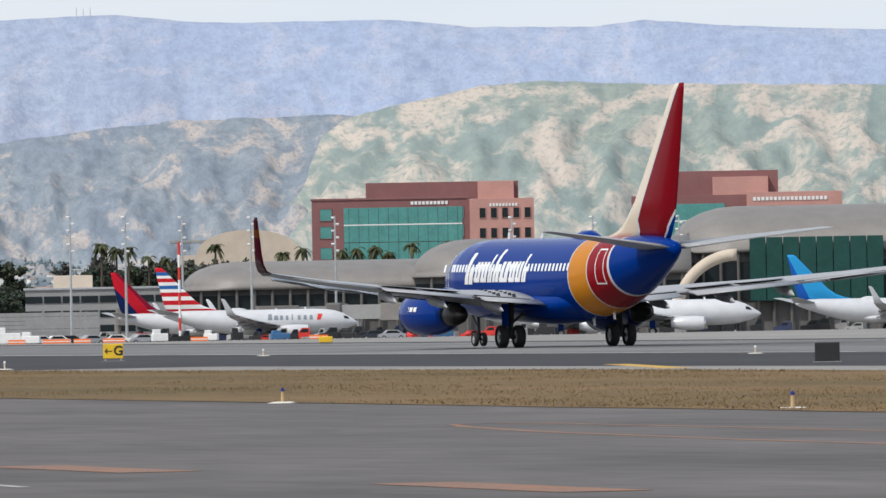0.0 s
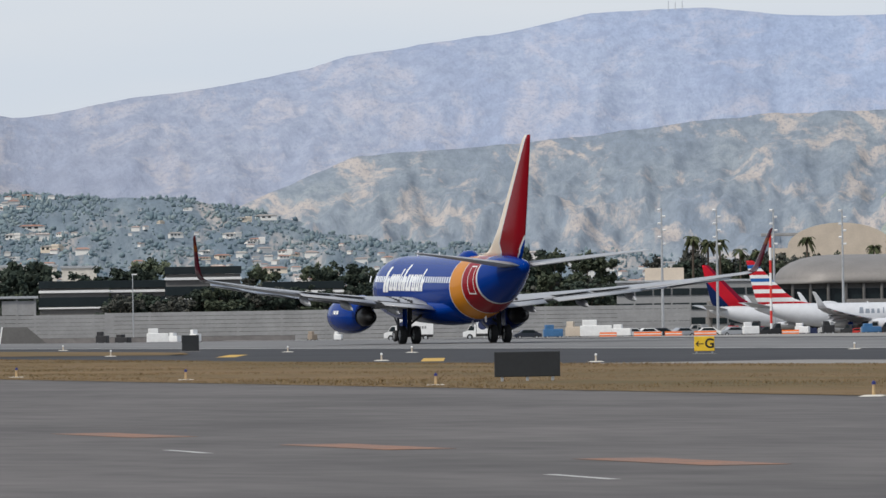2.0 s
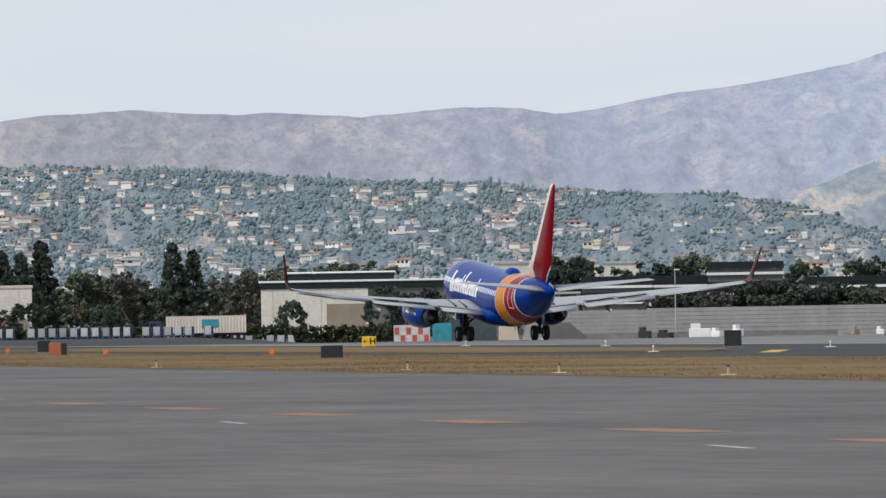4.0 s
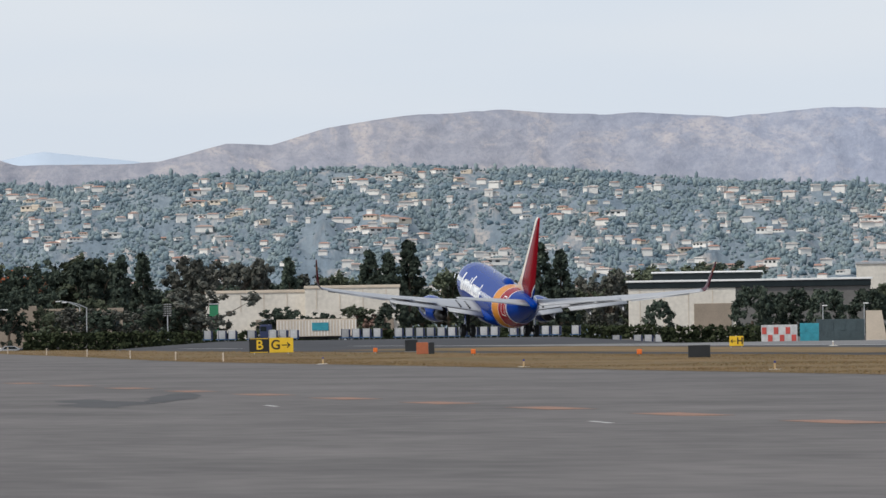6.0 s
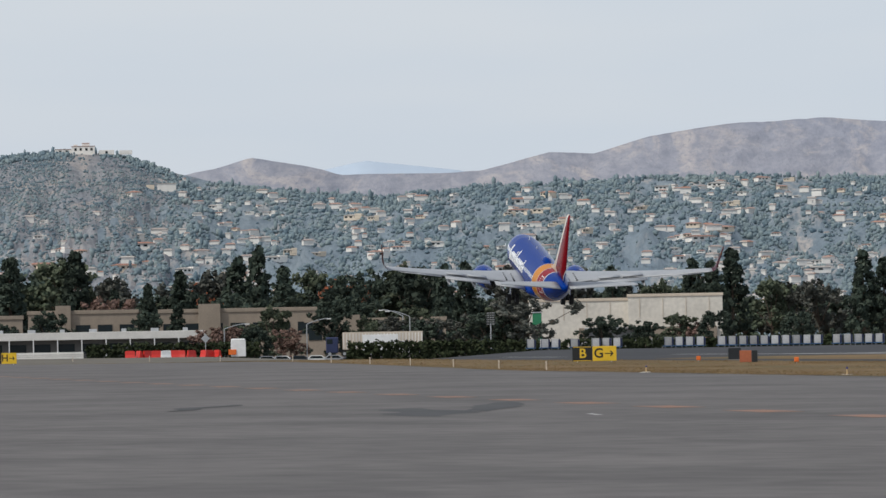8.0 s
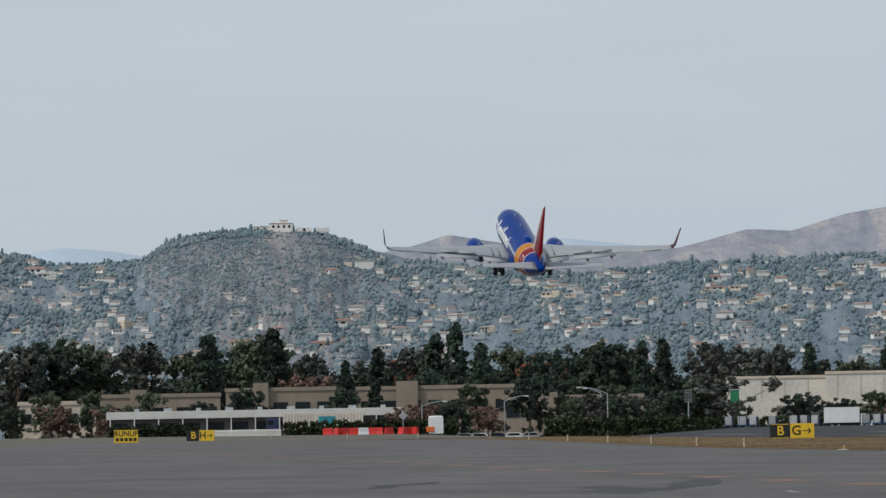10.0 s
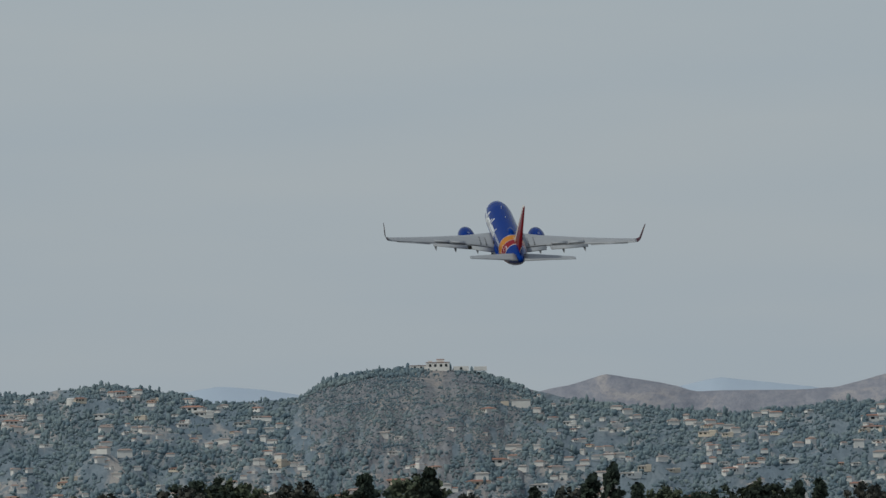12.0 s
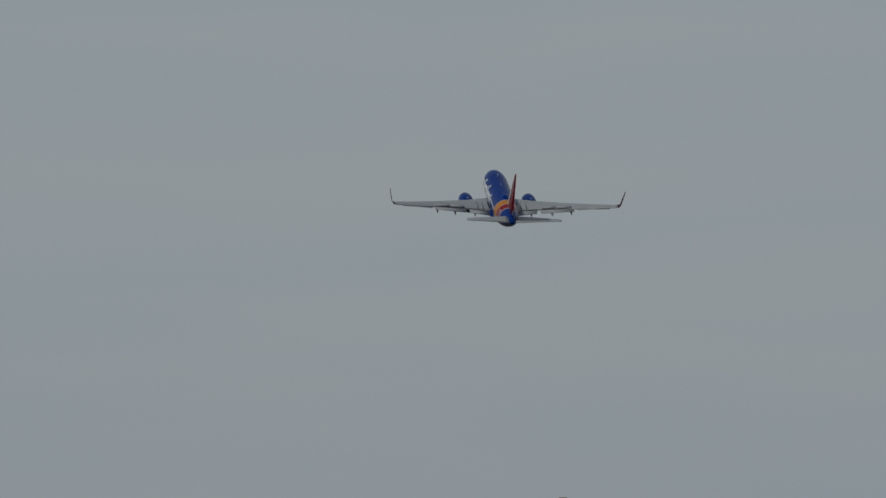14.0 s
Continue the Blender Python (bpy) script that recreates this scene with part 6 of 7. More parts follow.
M_SILVER = shade("silver_car_paint", (0.45, 0.46, 0.48), .3, .5, .1, 1, 6)
M_CARDARK = shade("dark_car_paint", (0.03, 0.035, 0.05), .3, .2, .1, 1, 6)
cars = [car(stand(7.75, 1580), M_WHITE, "white parked passenger car"), car(stand(7.85, 1580), M_CARDARK, "dark blue parked passenger car"), car(stand(8.05, 1580), M_SILVER, "silver parked passenger car")]
for k, (b, f) in enumerate(((7.95, 1580), (8.17, 1578), (5.0, 1580), (4.9, 1580), (5.15, 1581), (7.66, 1578), (17.05, 1560), (17.12, 1565), (17.25, 1558), (17.4, 1560), (16.35, 1558), (17.55, 1560), (16.95, 1555), (18.9, 1560), (19.0, 1556))):
    copy_thing(cars[k % 3], stand(b, f, (k * 37) % 30))


def cart(m, label):
    """A container dolly with a box sided by curtains."""
    o = thing("baggage_container", m, label, "container", "white baggage containers")
    bm = bmesh.new()
    box(bm, (0, 0, 1.35), (1.42, 1.5, 1.7), .06)
    part("body", bm, M_CURTAIN, o)
    for x in (-.68, .68):
        bm = bmesh.new()
        box(bm, (x, -.78, 1.3), (.07, .07, 1.9), .01)
        part("frame_post", bm, M_NAVY, o, "dark frame post")
    bm = bmesh.new()
    box(bm, (0, 0, .42), (1.9, 1.5, .16), .03)
    part("deck", bm, M_TARP_BLUE, o)
    # a navy block added to stand for the dark gap to the next container
    bm = bmesh.new()
    box(bm, (.85, -.1, 1.3), (.3, 1.2, 1.6), .02)
    part("curtain", bm, M_NAVY, o, "dark block standing for the gap between containers")
    for x in (-.6, .6):
        wheel_small(o, x, -.55, .2, .15)
        wheel_small(o, x, .55, .2, .15)
    return o


c0 = cart(stand(9.2, 1575, 0, 1.7) @ Matrix.Diagonal((.85, .85, .8, 1)), "white baggage container on a dolly")
rng = np.random.default_rng(77)
b = 9.28
while b < 11.85:
    if rng.random() > .14:
        copy_thing(c0, stand(b, 1575 + rng.normal(0, .8) if b < 11.45 else 1550, rng.normal(0, 3), 1.7 if b < 11.45 else 0.0))
    b += .062 + (.05 if rng.random() < .12 else 0)


def barrier(m, mat, label):
    o = thing("road_barrier", m, label, "barrier", "red and white barriers")
    bm = bmesh.new()
    extrude(bm, [(-.35, 0), (-.2, .45), (-.14, 1.0), (.14, 1.0), (.2, .45), (.35, 0)], -.75, .75, "x")
    part("body", bm, mat, o)
    bm = bmesh.new()
    box(bm, (0, 0, 1.0), (1.2, .22, .12), .02)
    part("cap", bm, mat, o)
    return o


b1, b2 = barrier(stand(6.87, 1504, 0, 1.4), M_RED, "red plastic road barrier"), barrier(stand(7.12, 1504, 0, 1.4), M_WHITE, "white plastic road barrier")
for b in np.arange(6.92, 7.41, .052):
    copy_thing(b2 if 7.07 < b < 7.25 and rng.random() < .5 else b1, stand(b + rng.normal(0, .012), 1504 + rng.normal(0, 1.5), rng.normal(0, 40), 1.4))
kiosk = thing("guard_kiosk", stand(7.50, 1507, 0, 1.4), "small white kiosk with a rounded roof", "kiosk")
wall_box(kiosk, "body", (0, 0, 1.2), (2.3, 2, 2.4), M_WHITE)
wall_box(kiosk, "roof", (0, 0, 2.5), (2.2, 2.0, .5), M_WHITE, "", .2)
wall_box(kiosk, "hatch", (-.9, -1.0, .7), (1.2, .3, .8), M_ORANGE)

for b, f, w, t, mat, say in ((12.525, 1500, 5.5, 2.9, M_CURTAIN, "red and white checkered container"), (12.70, 1505, 2.9, 3.1, M_TEAL, "teal and orange painted container"), (12.88, 1520, 7.4, 3.7, M_SITE, "dark blue-grey site container")):
    o = thing("container", stand(b, f), say, "container", "site containers")
    wall_box(o, "body", (0, 0, t / 2), (w, 2.2, t), mat)
    for k in range(int(w / .9)):
        bm = bmesh.new()
        box(bm, (-w / 2 + .45 + k * .9, -1.12, t * (.3 if k % 2 else .7)), (.7, .06, t * .36), .01)
        part("side_panel", bm, M_FADED_RED if mat is M_CURTAIN else mat, o)
for b, w, t, mat, say in ((14.2, 3.4, 2.2, M_WHITE, "white ground power unit"), (14.3, 1.6, 1.5, M_WHITE, "white generator box"), (14.42, 1.3, 1.9, M_WHITE, "white water heater box"), (14.0, 2.2, 1.3, M_DARK, "dark tow tractor"), (13.88, 1.8, 1.8, M_DARK, "dark equipment crate"), (15.1, 1.0, 1.4, M_TAN, "wooden crate"), (15.25, 1.2, 1.3, M_WHITE, "white cabinet"), (16.5, 3.0, 1.9, M_TARP_BLUE, "blue baggage tractor"), (16.62, 2.4, 2.4, M_CREAM, "cream service van"), (16.75, 5, 2.6, M_WHITE, "white belt loader truck"), (16.9, 3, 1.8, M_WHITE, "white service truck"), (17.65, 2.5, 1.9, M_WHITE, "white tug with cover"), (17.95, 2.2, 1.6, M_WHITE, "white ground unit"), (18.1, 1.8, 1.9, M_DARK, "dark ground unit"), (18.35, 3, 1.4, M_TARP_BLUE, "blue baggage tractor"), (18.75, 2.2, 1.4, M_DARK, "dark tow tractor"), (19.3, 3.0, 1.9, M_TARP_BLUE, "blue baggage tractor"), (19.9, 2.6, 2.0, M_DARK, "dark tow tractor"), (20.3, 3.2, 2.0, M_TARP_BLUE, "blue fuel cart"), (20.6, 2.4, 1.6, M_DARK, "dark tow tractor")):
    o = thing("ground_unit", stand(b, 1545 + rng.normal(0, 6), rng.normal(0, 14)), say + " on the apron", "ground vehicle", "apron ground vehicles")
    bm = bmesh.new()
    box(bm, (0, 0, .35 + t * .32), (w, 1.5, t * .64), .08)
    body = part("body", bm, mat, o)
    bm = bmesh.new()
    box(bm, (-w * .2, 0, .35 + t * .8), (w * .45, 1.3, t * .36), .08)
    part("cab", bm, mat, body)
    for x in (-.33, .33):
        for s in (-1, 1):
            wheel_small(o, w * x, s * .62, .28, .2)
for k, b in enumerate((17.0, 17.03, 17.07, 17.1, 17.18, 17.22, 17.35, 17.38, 17.42, 17.86, 17.9, 18.55, 18.6, 16.8, 16.84)):
    o = thing("safety_barricade", stand(b, 1535 + rng.normal(0, 3)), "low orange plastic barricade", "barricade", "orange barricades")
    bm = bmesh.new()
    extrude(bm, [(-.3, 0), (-.12, .9), (.12, .9), (.3, 0)], -.8, .8, "x")
    part("body", bm, M_ORANGE, o)
    bm = bmesh.new()
    box(bm, (0, -.2, .55), (1.5, .06, .16), .01)
    part("stripe", bm, M_WHITE, o)
o = thing("road_sign", stand(7.31, 1560), "grey diamond road sign on a post", "road sign")
bm = bmesh.new()
box(bm, (0, 0, 4.4), (1.0, .05, 1.0), .01, Matrix.Rotation(math.pi / 4, 4, "Y"))
part("plate", bm, M_METAL, o)
bm = bmesh.new()
cyl(bm, (0, .06, 0), (0, .06, 4.6), .06)
part("post", bm, M_METAL, o)
o = thing("camera_board", stand(8.97, 1600), "dark grid panel on a post", "panel")
for k in range(4):
    wall_box(o, "grid_bar", (-.6 + .4 * k, 0, 7.0), (.08, .08, 2.0), M_DARK)
for k in range(6):
    wall_box(o, "grid_slat", (0, .06, 6.1 + .36 * k), (1.4, .06, .2), M_GREY_WALL)
bm = bmesh.new()
cyl(bm, (0, .1, 0), (0, .1, 6.2), .1)
part("post", bm, M_METAL, o)

# the crowded stands before the terminal
M_WORN_WHITE = shade("worn_white_enamel", (0.42, 0.42, 0.41), .6, 0, .3, 1, 6, jitter=.3)
rng = np.random.default_rng(23)
for k in range(64):
    b = 16.75 + 2.75 * rng.random() if k < 48 else 19.5 + 2.3 * rng.random()
    mat, say = ((M_DARK, "dark tow tractor"), (M_WORN_WHITE, "worn white service cart"), (M_NAVY, "navy belt loader"), (M_GREY_WALL, "grey baggage dolly"), (M_DARK, "black loader"), (M_RED, "red fire cart"))[int(rng.integers(6))]
    w, t = 1.6 + 2.2 * rng.random(), 1.1 + 1.3 * rng.random()
    o = thing("ground_unit", stand(b, 1560 + 60 * rng.random(), rng.normal(0, 30)), say + " parked on the apron", "ground vehicle", "apron ground vehicles")
    bm = bmesh.new()
    extrude(bm, [(-w / 2, .35), (-w / 2, t * .55), (-w * .15, t * .6), (w * .1, t), (w * .46, t), (w / 2, .35)], -.7, .7, "y")
    body = part("body", bm, mat, o)
    bm = bmesh.new()
    extrude(bm, [(-w * .05, t * .66), (w * .12, t * .92), (w * .4, t * .92), (w * .4, t * .66)], -.72, .72, "y")
    part("window", bm, M_DARK_GLASS, body)
    for x in (-.3, .3):
        for side in (-1, 1):
            wheel_small(o, w * x, side * .6, .26, .2)


def jet_bridge(b, far, long, turn):
    o = thing("jet_bridge", stand(b, far, turn), "grey telescoping passenger bridge on a wheeled column", "jet bridge", "jet bridges")
    for k, (x, g) in enumerate(((.25, 1.5), (.75, 1.25))):
        bm = bmesh.new()
        box(bm, (long * (x - .5), 0, 4.9), (long * .52, g * 2, g * 2), .06)
        part("tunnel", bm, M_GREY_WALL if k else M_VAULT, o, "ribbed grey tunnel")
    bm = bmesh.new()
    box(bm, (long * .5 + .8, 0, 4.9), (2.6, 3.4, 3.3), .3)
    part("cab", bm, M_TERMINAL_WALL, o, "dark rounded cab")
    for y in (-.9, .9):
        bm = bmesh.new()
        cyl(bm, (long * .28, y, 0), (long * .28, y, 3.9), .18, n=8)
        part("column", bm, M_METAL, o)
    wheel_small(o, long * .28, -1.2, .5)
    wheel_small(o, long * .28, 1.2, .5)
    bm = bmesh.new()
    cyl(bm, (-long * .5, 0, 0), (-long * .5, 0, 3.6), .6, n=12)
    part("rotunda_column", bm, M_VAULT, o)


jet_bridge(18.95, 1690, 15, 170)
jet_bridge(18.45, 1735, 14, 10)
jet_bridge(17.62, 1735, 13, 8)

# ---- parked airliners ----
SKIN_WHITE = shade("white_aircraft_paint", (0.60, 0.61, 0.63), .3, 0, .1, .6, 8, coat=.3)
R_, B_ = (0.5, 0.02, 0.03), (0.03, 0.12, 0.35)
F_STRIPE = banded("striped_fin", "Z", 0.12, [(0, (0.55, .57, .6)), (5.2, R_), (6.3, WHITE), (7.1, R_), (7.9, WHITE), (8.6, R_), (9.4, WHITE), (10.0, B_), (10.7, WHITE), (11.3, R_), (12.0, WHITE), (12.5, B_), (13.2, R_)])
F_REDNAVY = banded("red_navy_fin", "Y", 0.9, [(-30, (0.01, 0.02, 0.08)), (-7.4, (0.5, .015, .03)), (-5.0, (0.2, .01, .03))])
F_SKY = banded("sky_blue_fin", "Y", 0.5, [(-30, (0.02, 0.10, 0.42)), (-10.6, (0.04, 0.32, 0.65))])
F_SALMON = banded("navy_salmon_fin", "Z", 0.25, [(0, (0.45, 0.25, .2)), (5.5, (0.42, 0.22, .18)), (7.0, (0.03, .04, .22))])


def side_bars(p, s):
    """The airline's title on the parked one as plain grey bars."""
    if s < 0:
        return
    for k, (w, h) in enumerate(((.95, 1.0), (1.0, .75), (.75, .75), (.6, .75), (.3, .95), (.7, .75), (.75, .75), (.75, .75))):
        y = 1.6 + k * .98
        bm = bmesh.new()
        skin_patch(bm, [(y, 3.55), (y + w * .8, 3.55), (y + w * .7, 3.55 + h), (y + w * .1, 3.55 + h)], s)
        part("title_bar", bm, M_TITLE_GREY, p, "grey title bar")
    bm = bmesh.new()
    skin_patch(bm, [(9.7, 3.5), (10.3, 3.5), (10.7, 4.5), (9.9, 4.5)], s)
    part("title_mark", bm, M_RED, p, "small red mark")


M_TITLE_GREY = shade("grey_title_paint", (0.22, 0.25, 0.29), .4, 0, .1, 1, 6)


def parked(b, far, turn, fin, skin, label, title=None):
    x, y = site(b, far)
    airliner("parked_airliner", pose(x, y, ground_z(x, y), 0, 0, turn), label, skin, fin, skin, skin, "parked airliners", flaps=0, slim=True, lettering=title)


parked(18.22, 1625, -104, F_STRIPE, SKIN_WHITE, "white parked airliner with a striped red and blue fin", side_bars)
parked(17.93, 1710, -100, F_REDNAVY, SKIN_WHITE, "white parked airliner with a red and navy fin")
parked(20.52, 1510, -112, F_SKY, SKIN_WHITE, "white parked airliner with a sky blue fin")
parked(19.98, 1600, -108, F_SALMON, SKIN_WHITE, "white parked airliner with a navy and salmon fin")
parked(21.9, 1590, -100, F_SKY, SKIN_WHITE, "white parked airliner at the tall hall")


# ---- the town on the hill ----
def town_z(b, d):
    """The height of the town hillside at a bearing and distance."""
    u = min(max((d - 2500) / 1350, 0), 1)
    return -3.5 + (ridge_at(RIDGE_TOWN, b) + 3.5) * u ** 1.05 + 5 * relief(b, u, 11.3)


def dome_z(b, d):
    """The height of the brown dome, where it stands above the town hillside."""
    u = min(max((d - 2500) / 1350, 0), 1)
    if not 5.5 < b < 7.5:
        return town_z(b, d)
    top = ridge_at(RIDGE_TOWN, b) + 4.0 * max(math.sin(math.pi * (b - 5.5) / 2.0), 0) ** 0.5 - 2.9
    return max(town_z(b, d), -3.5 + (top + 3.5) * u ** 1.05 + 5 * relief(b, u, 11.3))


def house(seed, wall_mat, roof_mat, label):
    rng = np.random.default_rng(seed)
    o = thing("house", pose(0, 0, -300), label, "house", "hillside houses")
    w, d, h = 5.6 + 2.2 * rng.random(), 4.0, 1.5 + .9 * rng.random()
    bm = bmesh.new()
    box(bm, (0, 0, h / 2 - .6), (w, d, h + 1.2), .03)
    if seed % 2:
        box(bm, (w * .32, -.8, h * .8), (w * .4, d * .7, h * 1.5), .03)
    part("wall", bm, wall_mat, o)
    bm = bmesh.new()
    e = .35
    lo = [(-w / 2 - e, -d / 2 - e, h), (w / 2 + e, -d / 2 - e, h), (w / 2 + e, d / 2 + e, h), (-w / 2 - e, d / 2 + e, h)]
    v = [bm.verts.new(p) for p in lo] + [bm.verts.new((-w * .3, 0, h + .75)), bm.verts.new((w * .3, 0, h + .75))]
    for f in ((0, 1, 5, 4), (2, 3, 4, 5), (1, 2, 5), (3, 0, 4), (3, 2, 1, 0)):
        bm.faces.new([v[i] for i in f])
    part("roof", bm, roof_mat, o)
    for k in range(3):
        bm = bmesh.new()
        box(bm, (-w * .36 + k * w * .26, -d / 2 - .02, h * .5), (w * .14, .12, h * .5), .01)
        part("window", bm, M_DARK_GLASS, o)
    return o


HOUSES = [house(1, M_HOUSE_WHITE, M_ROOF_TILE, "white hillside house with a terracotta roof"), house(2, M_HOUSE_CREAM, M_ROOF_TILE, "cream hillside house with a terracotta roof"), house(3, M_HOUSE_WHITE, M_ROOF_GREY, "white hillside house with a grey roof"),
          house(4, M_HOUSE_WHITE, M_ROOF_GREY, "white flat hillside house"), house(5, M_HOUSE_CREAM, M_ROOF_GREY, "cream hillside house with a grey roof"), house(6, M_HOUSE_WHITE, M_ROOF_TILE, "white long hillside house")]
rng = np.random.default_rng(9)
spots = []
while len(spots) < 295:
    b, u = 3.6 + 14.2 * rng.random(), .14 + .82 * rng.random()
    if b > 13.5 and u > .8 - (b - 13.5) * .12 and rng.random() < .8:
        continue
    if 5.85 < b < 7.2 and u > .6 and rng.random() < .93:
        continue
    if noise.noise((b * 2.2, u * 7.0, 2.0)) + .25 * rng.random() < -.02:
        continue
    spots.append((b, 2500 + 1350 * u))
HOMES = [(b, (d - 2500) / 1350) for b, d in spots]
for k, (b, d) in enumerate(spots):
    x, y = site(b, d)
    s = .42 + .62 * rng.random() ** 2.2
    m = pose(x, y, town_z(b, d) + .7, 0, 0, -b + rng.normal(0, 28)) @ Matrix.Diagonal((s * (.8 + .7 * rng.random()), s, s * (.55 + .3 * rng.random()), 1))
    j = int(rng.integers(6))
    if HOUSES[j].name in USED:
        copy_thing(HOUSES[j], m @ Matrix.Diagonal([1 / c for c in HOUSES[j].matrix_basis.to_scale()] + [1]))
    else:
        USED.add(HOUSES[j].name)
        HOUSES[j].matrix_basis = m


def far_trees(name, count, seed, b0, b1, label):
    """Woods on the hillside: thousands of small uneven crowns, clustered, a few tall and dark."""
    rng = np.random.default_rng(seed)
    vs, fs = [], []
    homes = np.array(HOMES)
    made = 0
    while made < count:
        b, u = b0 + (b1 - b0) * rng.random(), (rng.random() ** .9 if rng.random() > .06 else .955 + .045 * rng.random())
        n = noise.noise((b * 3.1, u * 6.0, 5.0)) + .5 * noise.noise((b * 11, u * 20, 6.0))
        bald = 5.75 < b < 7.1 and .5 < u < .95
        if n + rng.normal(0, .25) < (-.3 if bald else -.12):
            continue
        ahead = homes[:, 1] - u
        if np.any((np.abs(homes[:, 0] - b) < .028) & (ahead > -.004) & (ahead < .02)) and rng.random() < .85:
            continue
        d = 2500 + 1350 * u
        x, y = site(b, d)
        z = dome_z(b, d)
        tall = rng.random() < (.03 if bald else .07 + .25 * max(n, 0))
        r = (.2 + .32 * rng.random() ** 3) if bald else (.22 + .34 * rng.random() + .6 * rng.random() ** 6)
        h = r * (1.5 + .8 * rng.random() if tall else .8 + .5 * rng.random())
        p = ICO * np.array([r * (.8 if tall else 1.2), r, h]) * (1 + .3 * rng.normal(0, 1, (12, 1)).clip(-1.2, 1.2)) + np.array([x, y, z + h * .75])
        base = len(vs) * 12
        vs.append(p)
        fs += [(a + base, c + base, e + base) for a, c, e in ICO_FACES]
        made += 1
    me = bpy.data.meshes.new(name)
    me.from_pydata(np.concatenate(vs).tolist(), [], fs)
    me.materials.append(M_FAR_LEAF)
    me.polygons.foreach_set("use_smooth", [True] * len(fs))
    tagged(new(name, me), label, "woods", kind="stuff")


def far_houses(count, seed):
    """The rest of the town: small plain houses too many to count."""
    rng = np.random.default_rng(seed)
    walls, roofs = bmesh.new(), bmesh.new()
    made = 0
    while made < count:
        b, u = 3.6 + 13.6 * rng.random(), .08 + .88 * rng.random() ** 1.15
        if (5.85 < b < 7.15 and u > .6) or (b > 13.6 and u > .7):
            continue
        if noise.noise((b * 2.2, u * 9.0, 2.0)) + .3 * rng.random() < .06:
            continue
        made += 1
        HOMES.append((b, u))
        d = 2500 + 1350 * u
        x, y = site(b, d)
        s = .32 + .5 * rng.random() ** 1.6
        w, h = (3.2 + 4.2 * rng.random()) * s, (1.2 + 1.0 * rng.random()) * s
        m = pose(x, y, town_z(b, d) + 1.2, 0, 0, -b + rng.normal(0, 20))
        if made % 3:
            box(walls, (0, 0, 0), (1, 1, 1))
            walls.verts.ensure_lookup_table()
            bmesh.ops.transform(walls, matrix=m @ Matrix.Diagonal((w, 3.2 * s, h * 1.5, 1)), verts=walls.verts[-8:])
        else:
            box(walls, (0, 0, 0), (1, 1, 1))
            walls.verts.ensure_lookup_table()
            bmesh.ops.transform(walls, matrix=m @ Matrix.Diagonal((w * .8, 3.2 * s, h * 2.1, 1)), verts=walls.verts[-8:])
        q = [m @ Vector(p) for p in ((-w * .56, -2 * s, h * .75), (w * .56, -2 * s, h * .75), (w * .56, 2 * s, h * .75), (-w * .56, 2 * s, h * .75), (-w * .3, 0, h * .75 + .65 * s), (w * .3, 0, h * .75 + .65 * s))]
        v = [roofs.verts.new(p) for p in q]
        for f in ((0, 1, 5, 4), (2, 3, 4, 5), (1, 2, 5), (3, 0, 4), (3, 2, 1, 0)):
            roofs.faces.new([v[i] for i in f])
    tagged(part("far_house_walls", walls, M_HOUSE_WHITE), "white walls of the many far hillside houses", "houses", kind="stuff")
    tagged(part("far_house_roofs", roofs, M_ROOF_FAR), "mixed terracotta and grey roofs of far houses", "houses", kind="stuff")


M_ROOF_FAR = foliage("mixed_far_roofs", (0.36, 0.20, 0.15), (0.33, 0.31, 0.29), 0)
far_houses(1050, 17)
far_trees("hillside_woods", 66000, 3, 3.2, 13.6, "hazy grey-green trees covering the town hillside")
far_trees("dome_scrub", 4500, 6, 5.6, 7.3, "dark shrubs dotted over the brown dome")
far_trees("valley_woods", 12000, 4, 13.4, 20.0, "hazy grey-green trees in the valley suburb")

# castle-like house and villa on the round hill
cz = dome_z(6.62, 3835) + .1
castle = thing("hilltop_mansion", pose(*site(6.62, 3835), cz, 0, 0, -6.5), "white hilltop mansion with a small tower", "mansion")
for c, s, n in (((0, 0, .9), (9, 5, 3.6), "main_house"), ((-7.5, 0, .5), (7, 4, 2.2), "side_house"), ((9, 0, .3), (6, 3, 1.8), "terrace_house"), ((16.5, 0, .2), (5, 3, 1.6), "garden_house"), ((1.0, 0, 3.2), (3.0, 2.8, 1.4), "tower"), ((-3.0, 0, 3.0), (1.6, 1.8, 1.0), "tower")):
    wall_box(castle, n, c, s, M_HOUSE_WHITE)
for c, s in (((0, 0, 2.8), (9.3, 5.3, .22)), ((-7.5, 0, 1.7), (7.2, 4.2, .2)), ((1.0, 0, 4.0), (3.2, 3.0, .22))):
    wall_box(castle, "roof", c, s, M_ROOF_TILE)
for x, z in ((-3, 1.6), (-1, 1.6), (1.2, 1.6), (3.2, 1.6), (-9, .8), (-6.5, .8), (9, .3)):
    wall_box(castle, "window", (x, -2.52 if abs(x) < 5 else (-2.02 if x < 0 else -1.52), z), (.9, .12, 1.0), M_DARK_GLASS)
villa = thing("hilltop_mansion", pose(*site(7.1, 3640), town_z(7.1, 3640) + .3, 0, 0, -7), "pale villa on the hill's shoulder", "mansion")
wall_box(villa, "main_house", (0, 0, 1.3), (7, 4, 3.0), M_HOUSE_WHITE)
wall_box(villa, "side_house", (-6, 0, 1.0), (3, 3, 3.0), M_HOUSE_CREAM)
wall_box(villa, "roof", (0, 0, 2.9), (7.4, 4.4, .3), M_ROOF_GREY)
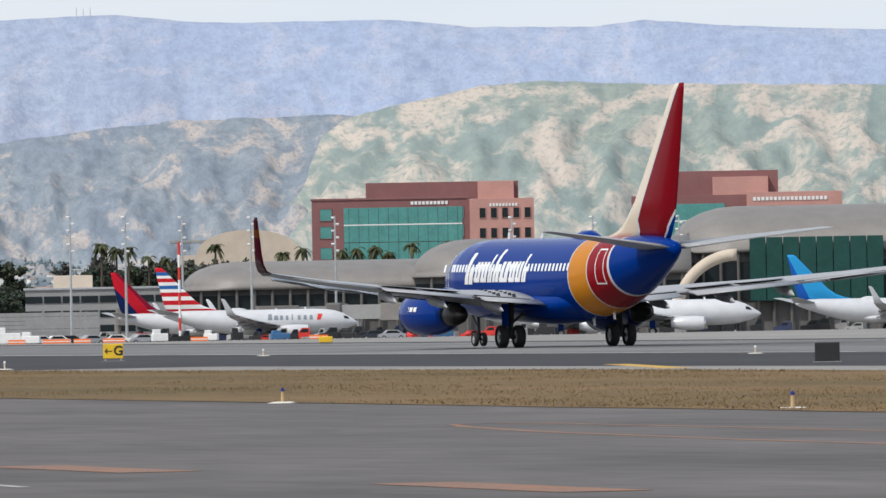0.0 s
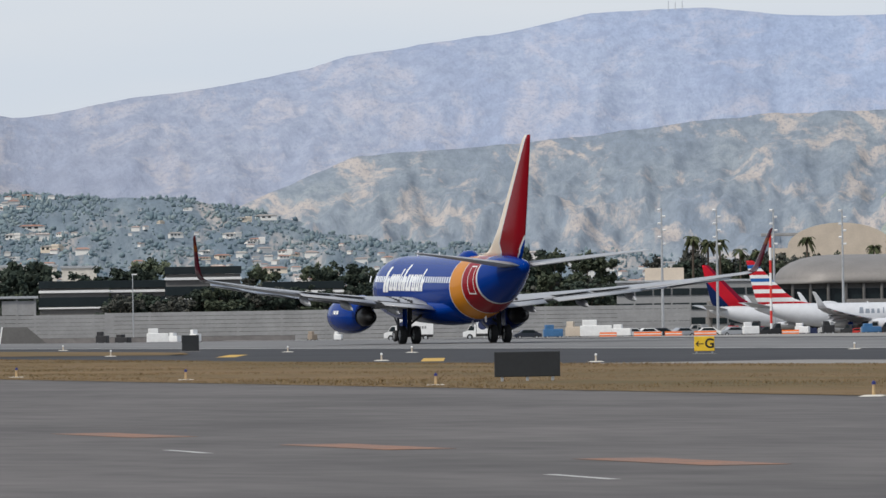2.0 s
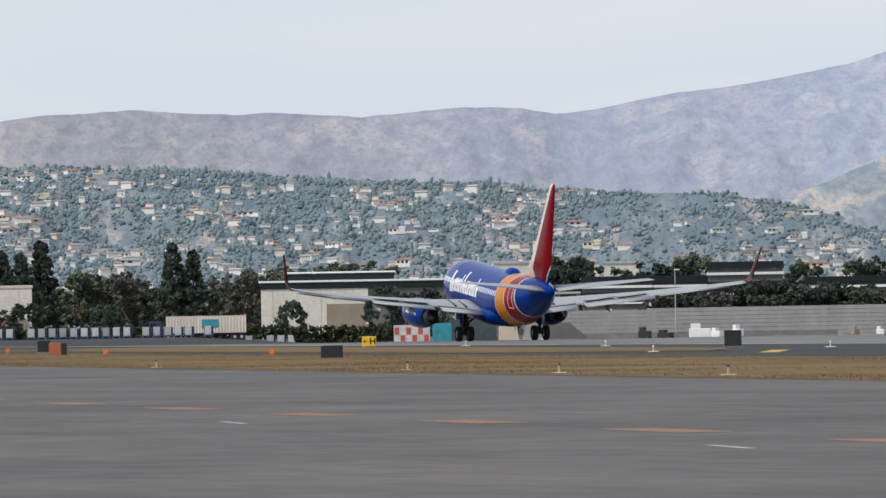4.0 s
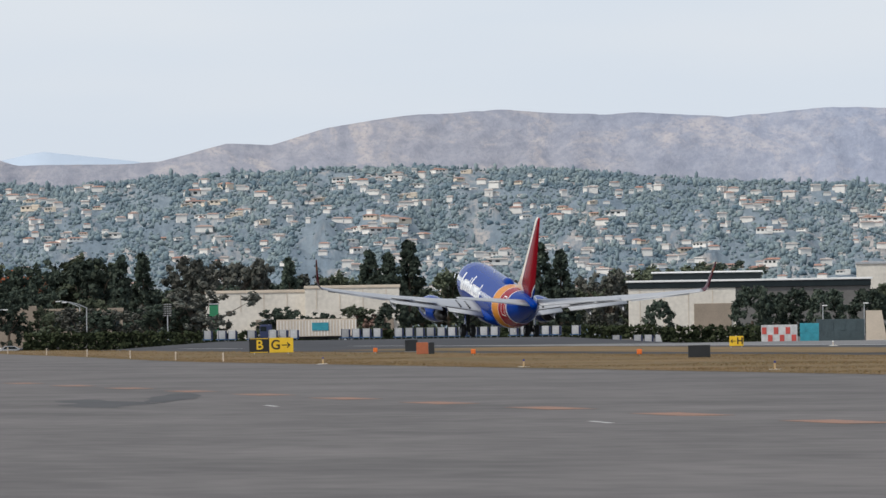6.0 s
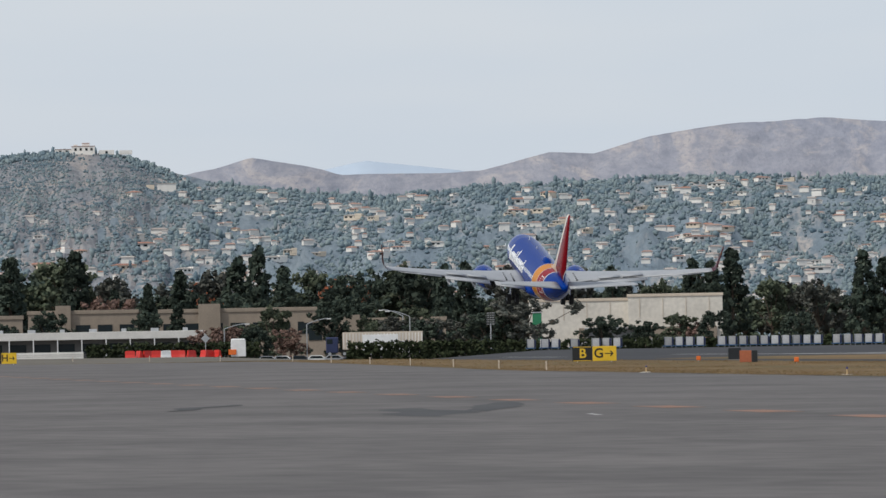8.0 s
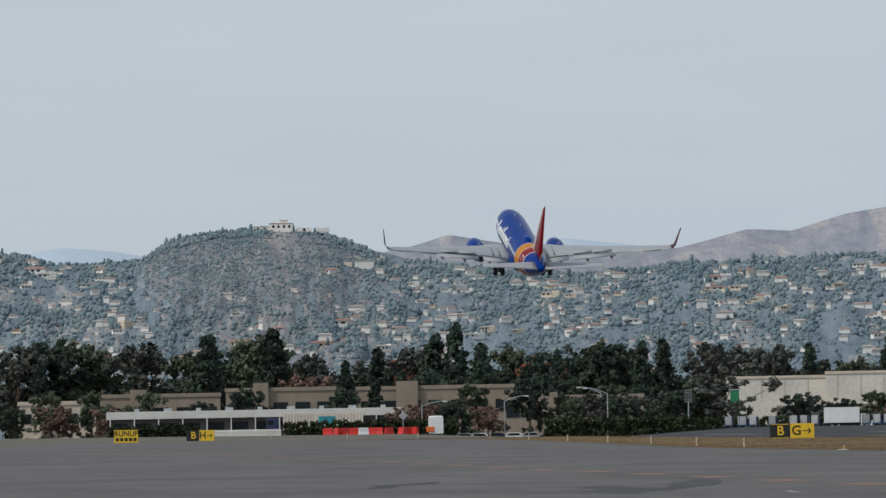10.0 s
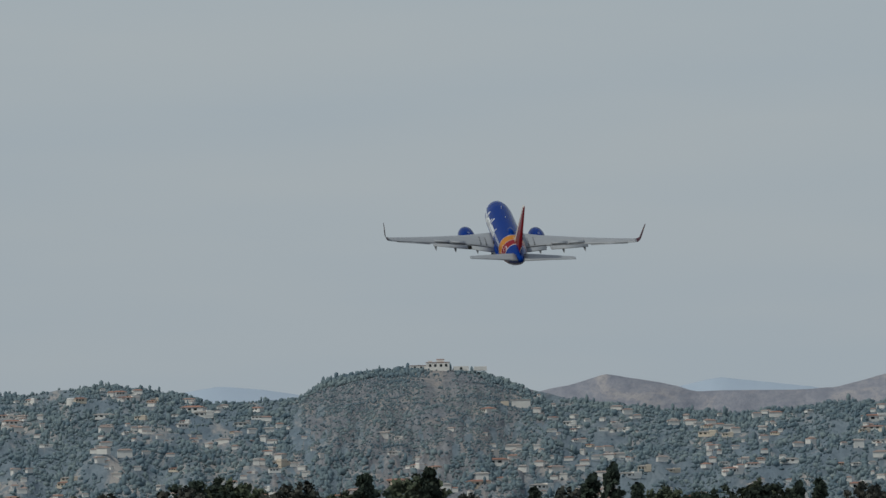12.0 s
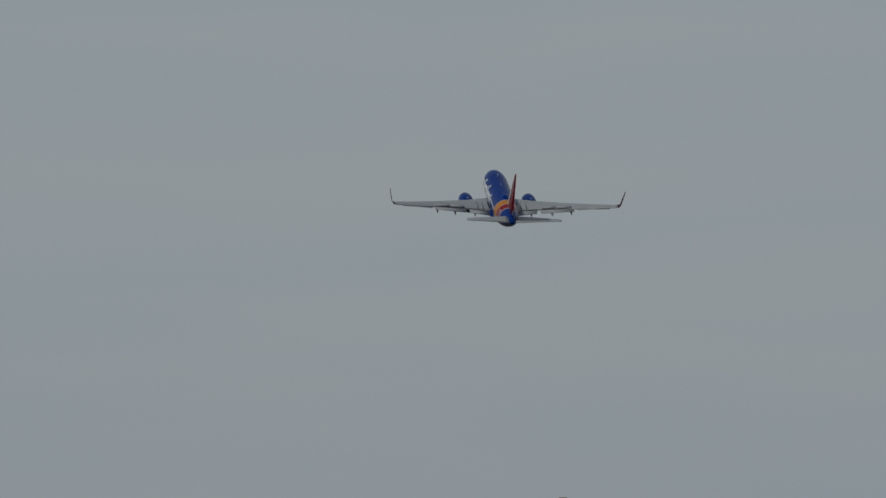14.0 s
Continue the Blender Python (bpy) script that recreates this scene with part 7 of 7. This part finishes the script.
tank = thing("water_tank", pose(*site(4.49, 3680), town_z(4.49, 3680)), "white round water tank", "water tank")
bm = bmesh.new()
cyl(bm, (0, 0, -1), (0, 0, 2.6), 2.1, n=24)
part("shell", bm, M_HOUSE_WHITE, tank)
bm = bmesh.new()
cyl(bm, (0, 0, 2.6), (0, 0, 2.9), 2.15, 1.2, 24)
part("lid", bm, M_HOUSE_WHITE, tank)
for b, d, z, t in ((4.32, 3680, None, 5.5), (17.2, 4690, 144, 5.0), (17.24, 4690, 144.5, 3.6), (17.28, 4690, 144.5, 4.2)):
    o = thing("radio_mast", pose(*site(b, d), (town_z(b, d) if z is None else z) - 1), "thin lattice radio mast on the ridge", "radio mast", "radio masts")
    bm = bmesh.new()
    for k in range(3):
        a = k * 2.09
        cyl(bm, (.3 * math.cos(a), .3 * math.sin(a), 0), (.08 * math.cos(a), .08 * math.sin(a), t), .06, .04, 5)
    part("lattice", bm, M_METAL, o)
    bm = bmesh.new()
    cyl(bm, (0, 0, t * .6), (0, 0, t + 1), .05, n=5)
    part("aerial", bm, M_METAL, o)


# ---- what moves ----
FLIGHT = [  # seconds, along the runway, height, pitch, bank
    (0.0, 450.3, 0, 0.3, 0), (0.5, 480.8, 0, 0.2, 0), (1.0, 511.8, 0, 0.1, 0), (1.5, 543.0, 0, 0.1, 0), (2.0, 574.7, 0, 0.6, 0), (2.5, 606.8, 0, 1.6, 0),
    (3.0, 639.6, 0, 2.7, 0), (3.5, 673.0, 0, 3.5, 0), (4.0, 707.5, 0, 4.3, 0), (4.5, 743.5, 0, 5.1, 0), (5.0, 779.0, 0.02, 5.9, 0.3), (5.5, 815.0, 0.15, 6.7, 0.7),
    (6.0, 851.8, 0.48, 7.5, 1.1), (6.5, 889.6, 1.05, 8.4, 1.2), (7.0, 928.0, 1.95, 9.5, 1.3), (7.5, 966.8, 3.2, 10.6, 1.3), (8.0, 1006.2, 4.9, 11.5, 1.3), (8.5, 1045.7, 7.15, 12.2, 1.3),
    (9.0, 1085.0, 10.3, 13.2, 1.1), (9.5, 1124.5, 14.1, 14.3, 0.9), (10.0, 1164.0, 18.5, 15.2, 0.6), (10.5, 1205.0, 23.5, 15.9, 0.4), (11.0, 1245.5, 29.0, 16.5, 0.3), (11.5, 1285.0, 34.9, 17.3, 0.7),
    (12.0, 1330.0, 42.0, 18.0, 1.0), (12.5, 1369.5, 48.9, 18.4, 1.2), (13.0, 1408.0, 56.9, 18.6, 1.35), (13.5, 1446.0, 65.2, 18.7, 1.5), (14.0, 1484.0, 73.6, 18.8, 1.6)]


def motions():
    walk(JET, [(t, pose(164, y, z, pitch, bank, 0)) for t, y, z, pitch, bank in FLIGHT])
    for wing in JET_WINGS:
        s = 1 if sum(v.co.x for v in wing.data.vertices) > 0 else -1
        hinge = pose(s * 1.2, 0, 2.2)
        walk(wing, [(t, hinge @ pose(0, 0, 0, 0, -s * a, 0) @ hinge.inverted()) for t, a in ((0, -2.4), (1.5, -1.7), (3, -.95), (4.5, .3), (6, 1.5), (7, 1.4), (8.5, 1.2), (11, 1.1), (12, .85), (14, .5))])
    walk(TRAILER, [(t, stand(14.32 - .7475 * t, 1597, 0, 1.2)) for t in (0, 2, 4, 6, 8, 10, 12, 14)])
    walk(ROAD_TRUCK, [(t, stand(2.24 + .766 * t, 1592, 180, 1.2)) for t in (0, 2, 4, 6, 8, 10, 12, 14)])
    for leg, s in JET_LEGS:
        rest = leg.matrix_basis.copy()
        turns = [(0, 0), (10.5, 0), (11.1, .18), (11.8, .55), (12.6, .9), (13.1, 1), (14, 1)]
        if s:
            full = 80 if s < 0 else -80
            shift = 0.0 if s < 0 else 0.6
            rows = [(max(0, t - shift) if 0 < t < 14 else t, rest @ pose(0, 0, 0, 0, -full * a, 0)) for t, a in turns]
        else:
            rows = [(t, rest @ pose(0, 0, 0, 85 * a, 0, 0)) for t, a in turns]
        walk(leg, rows)


motions()
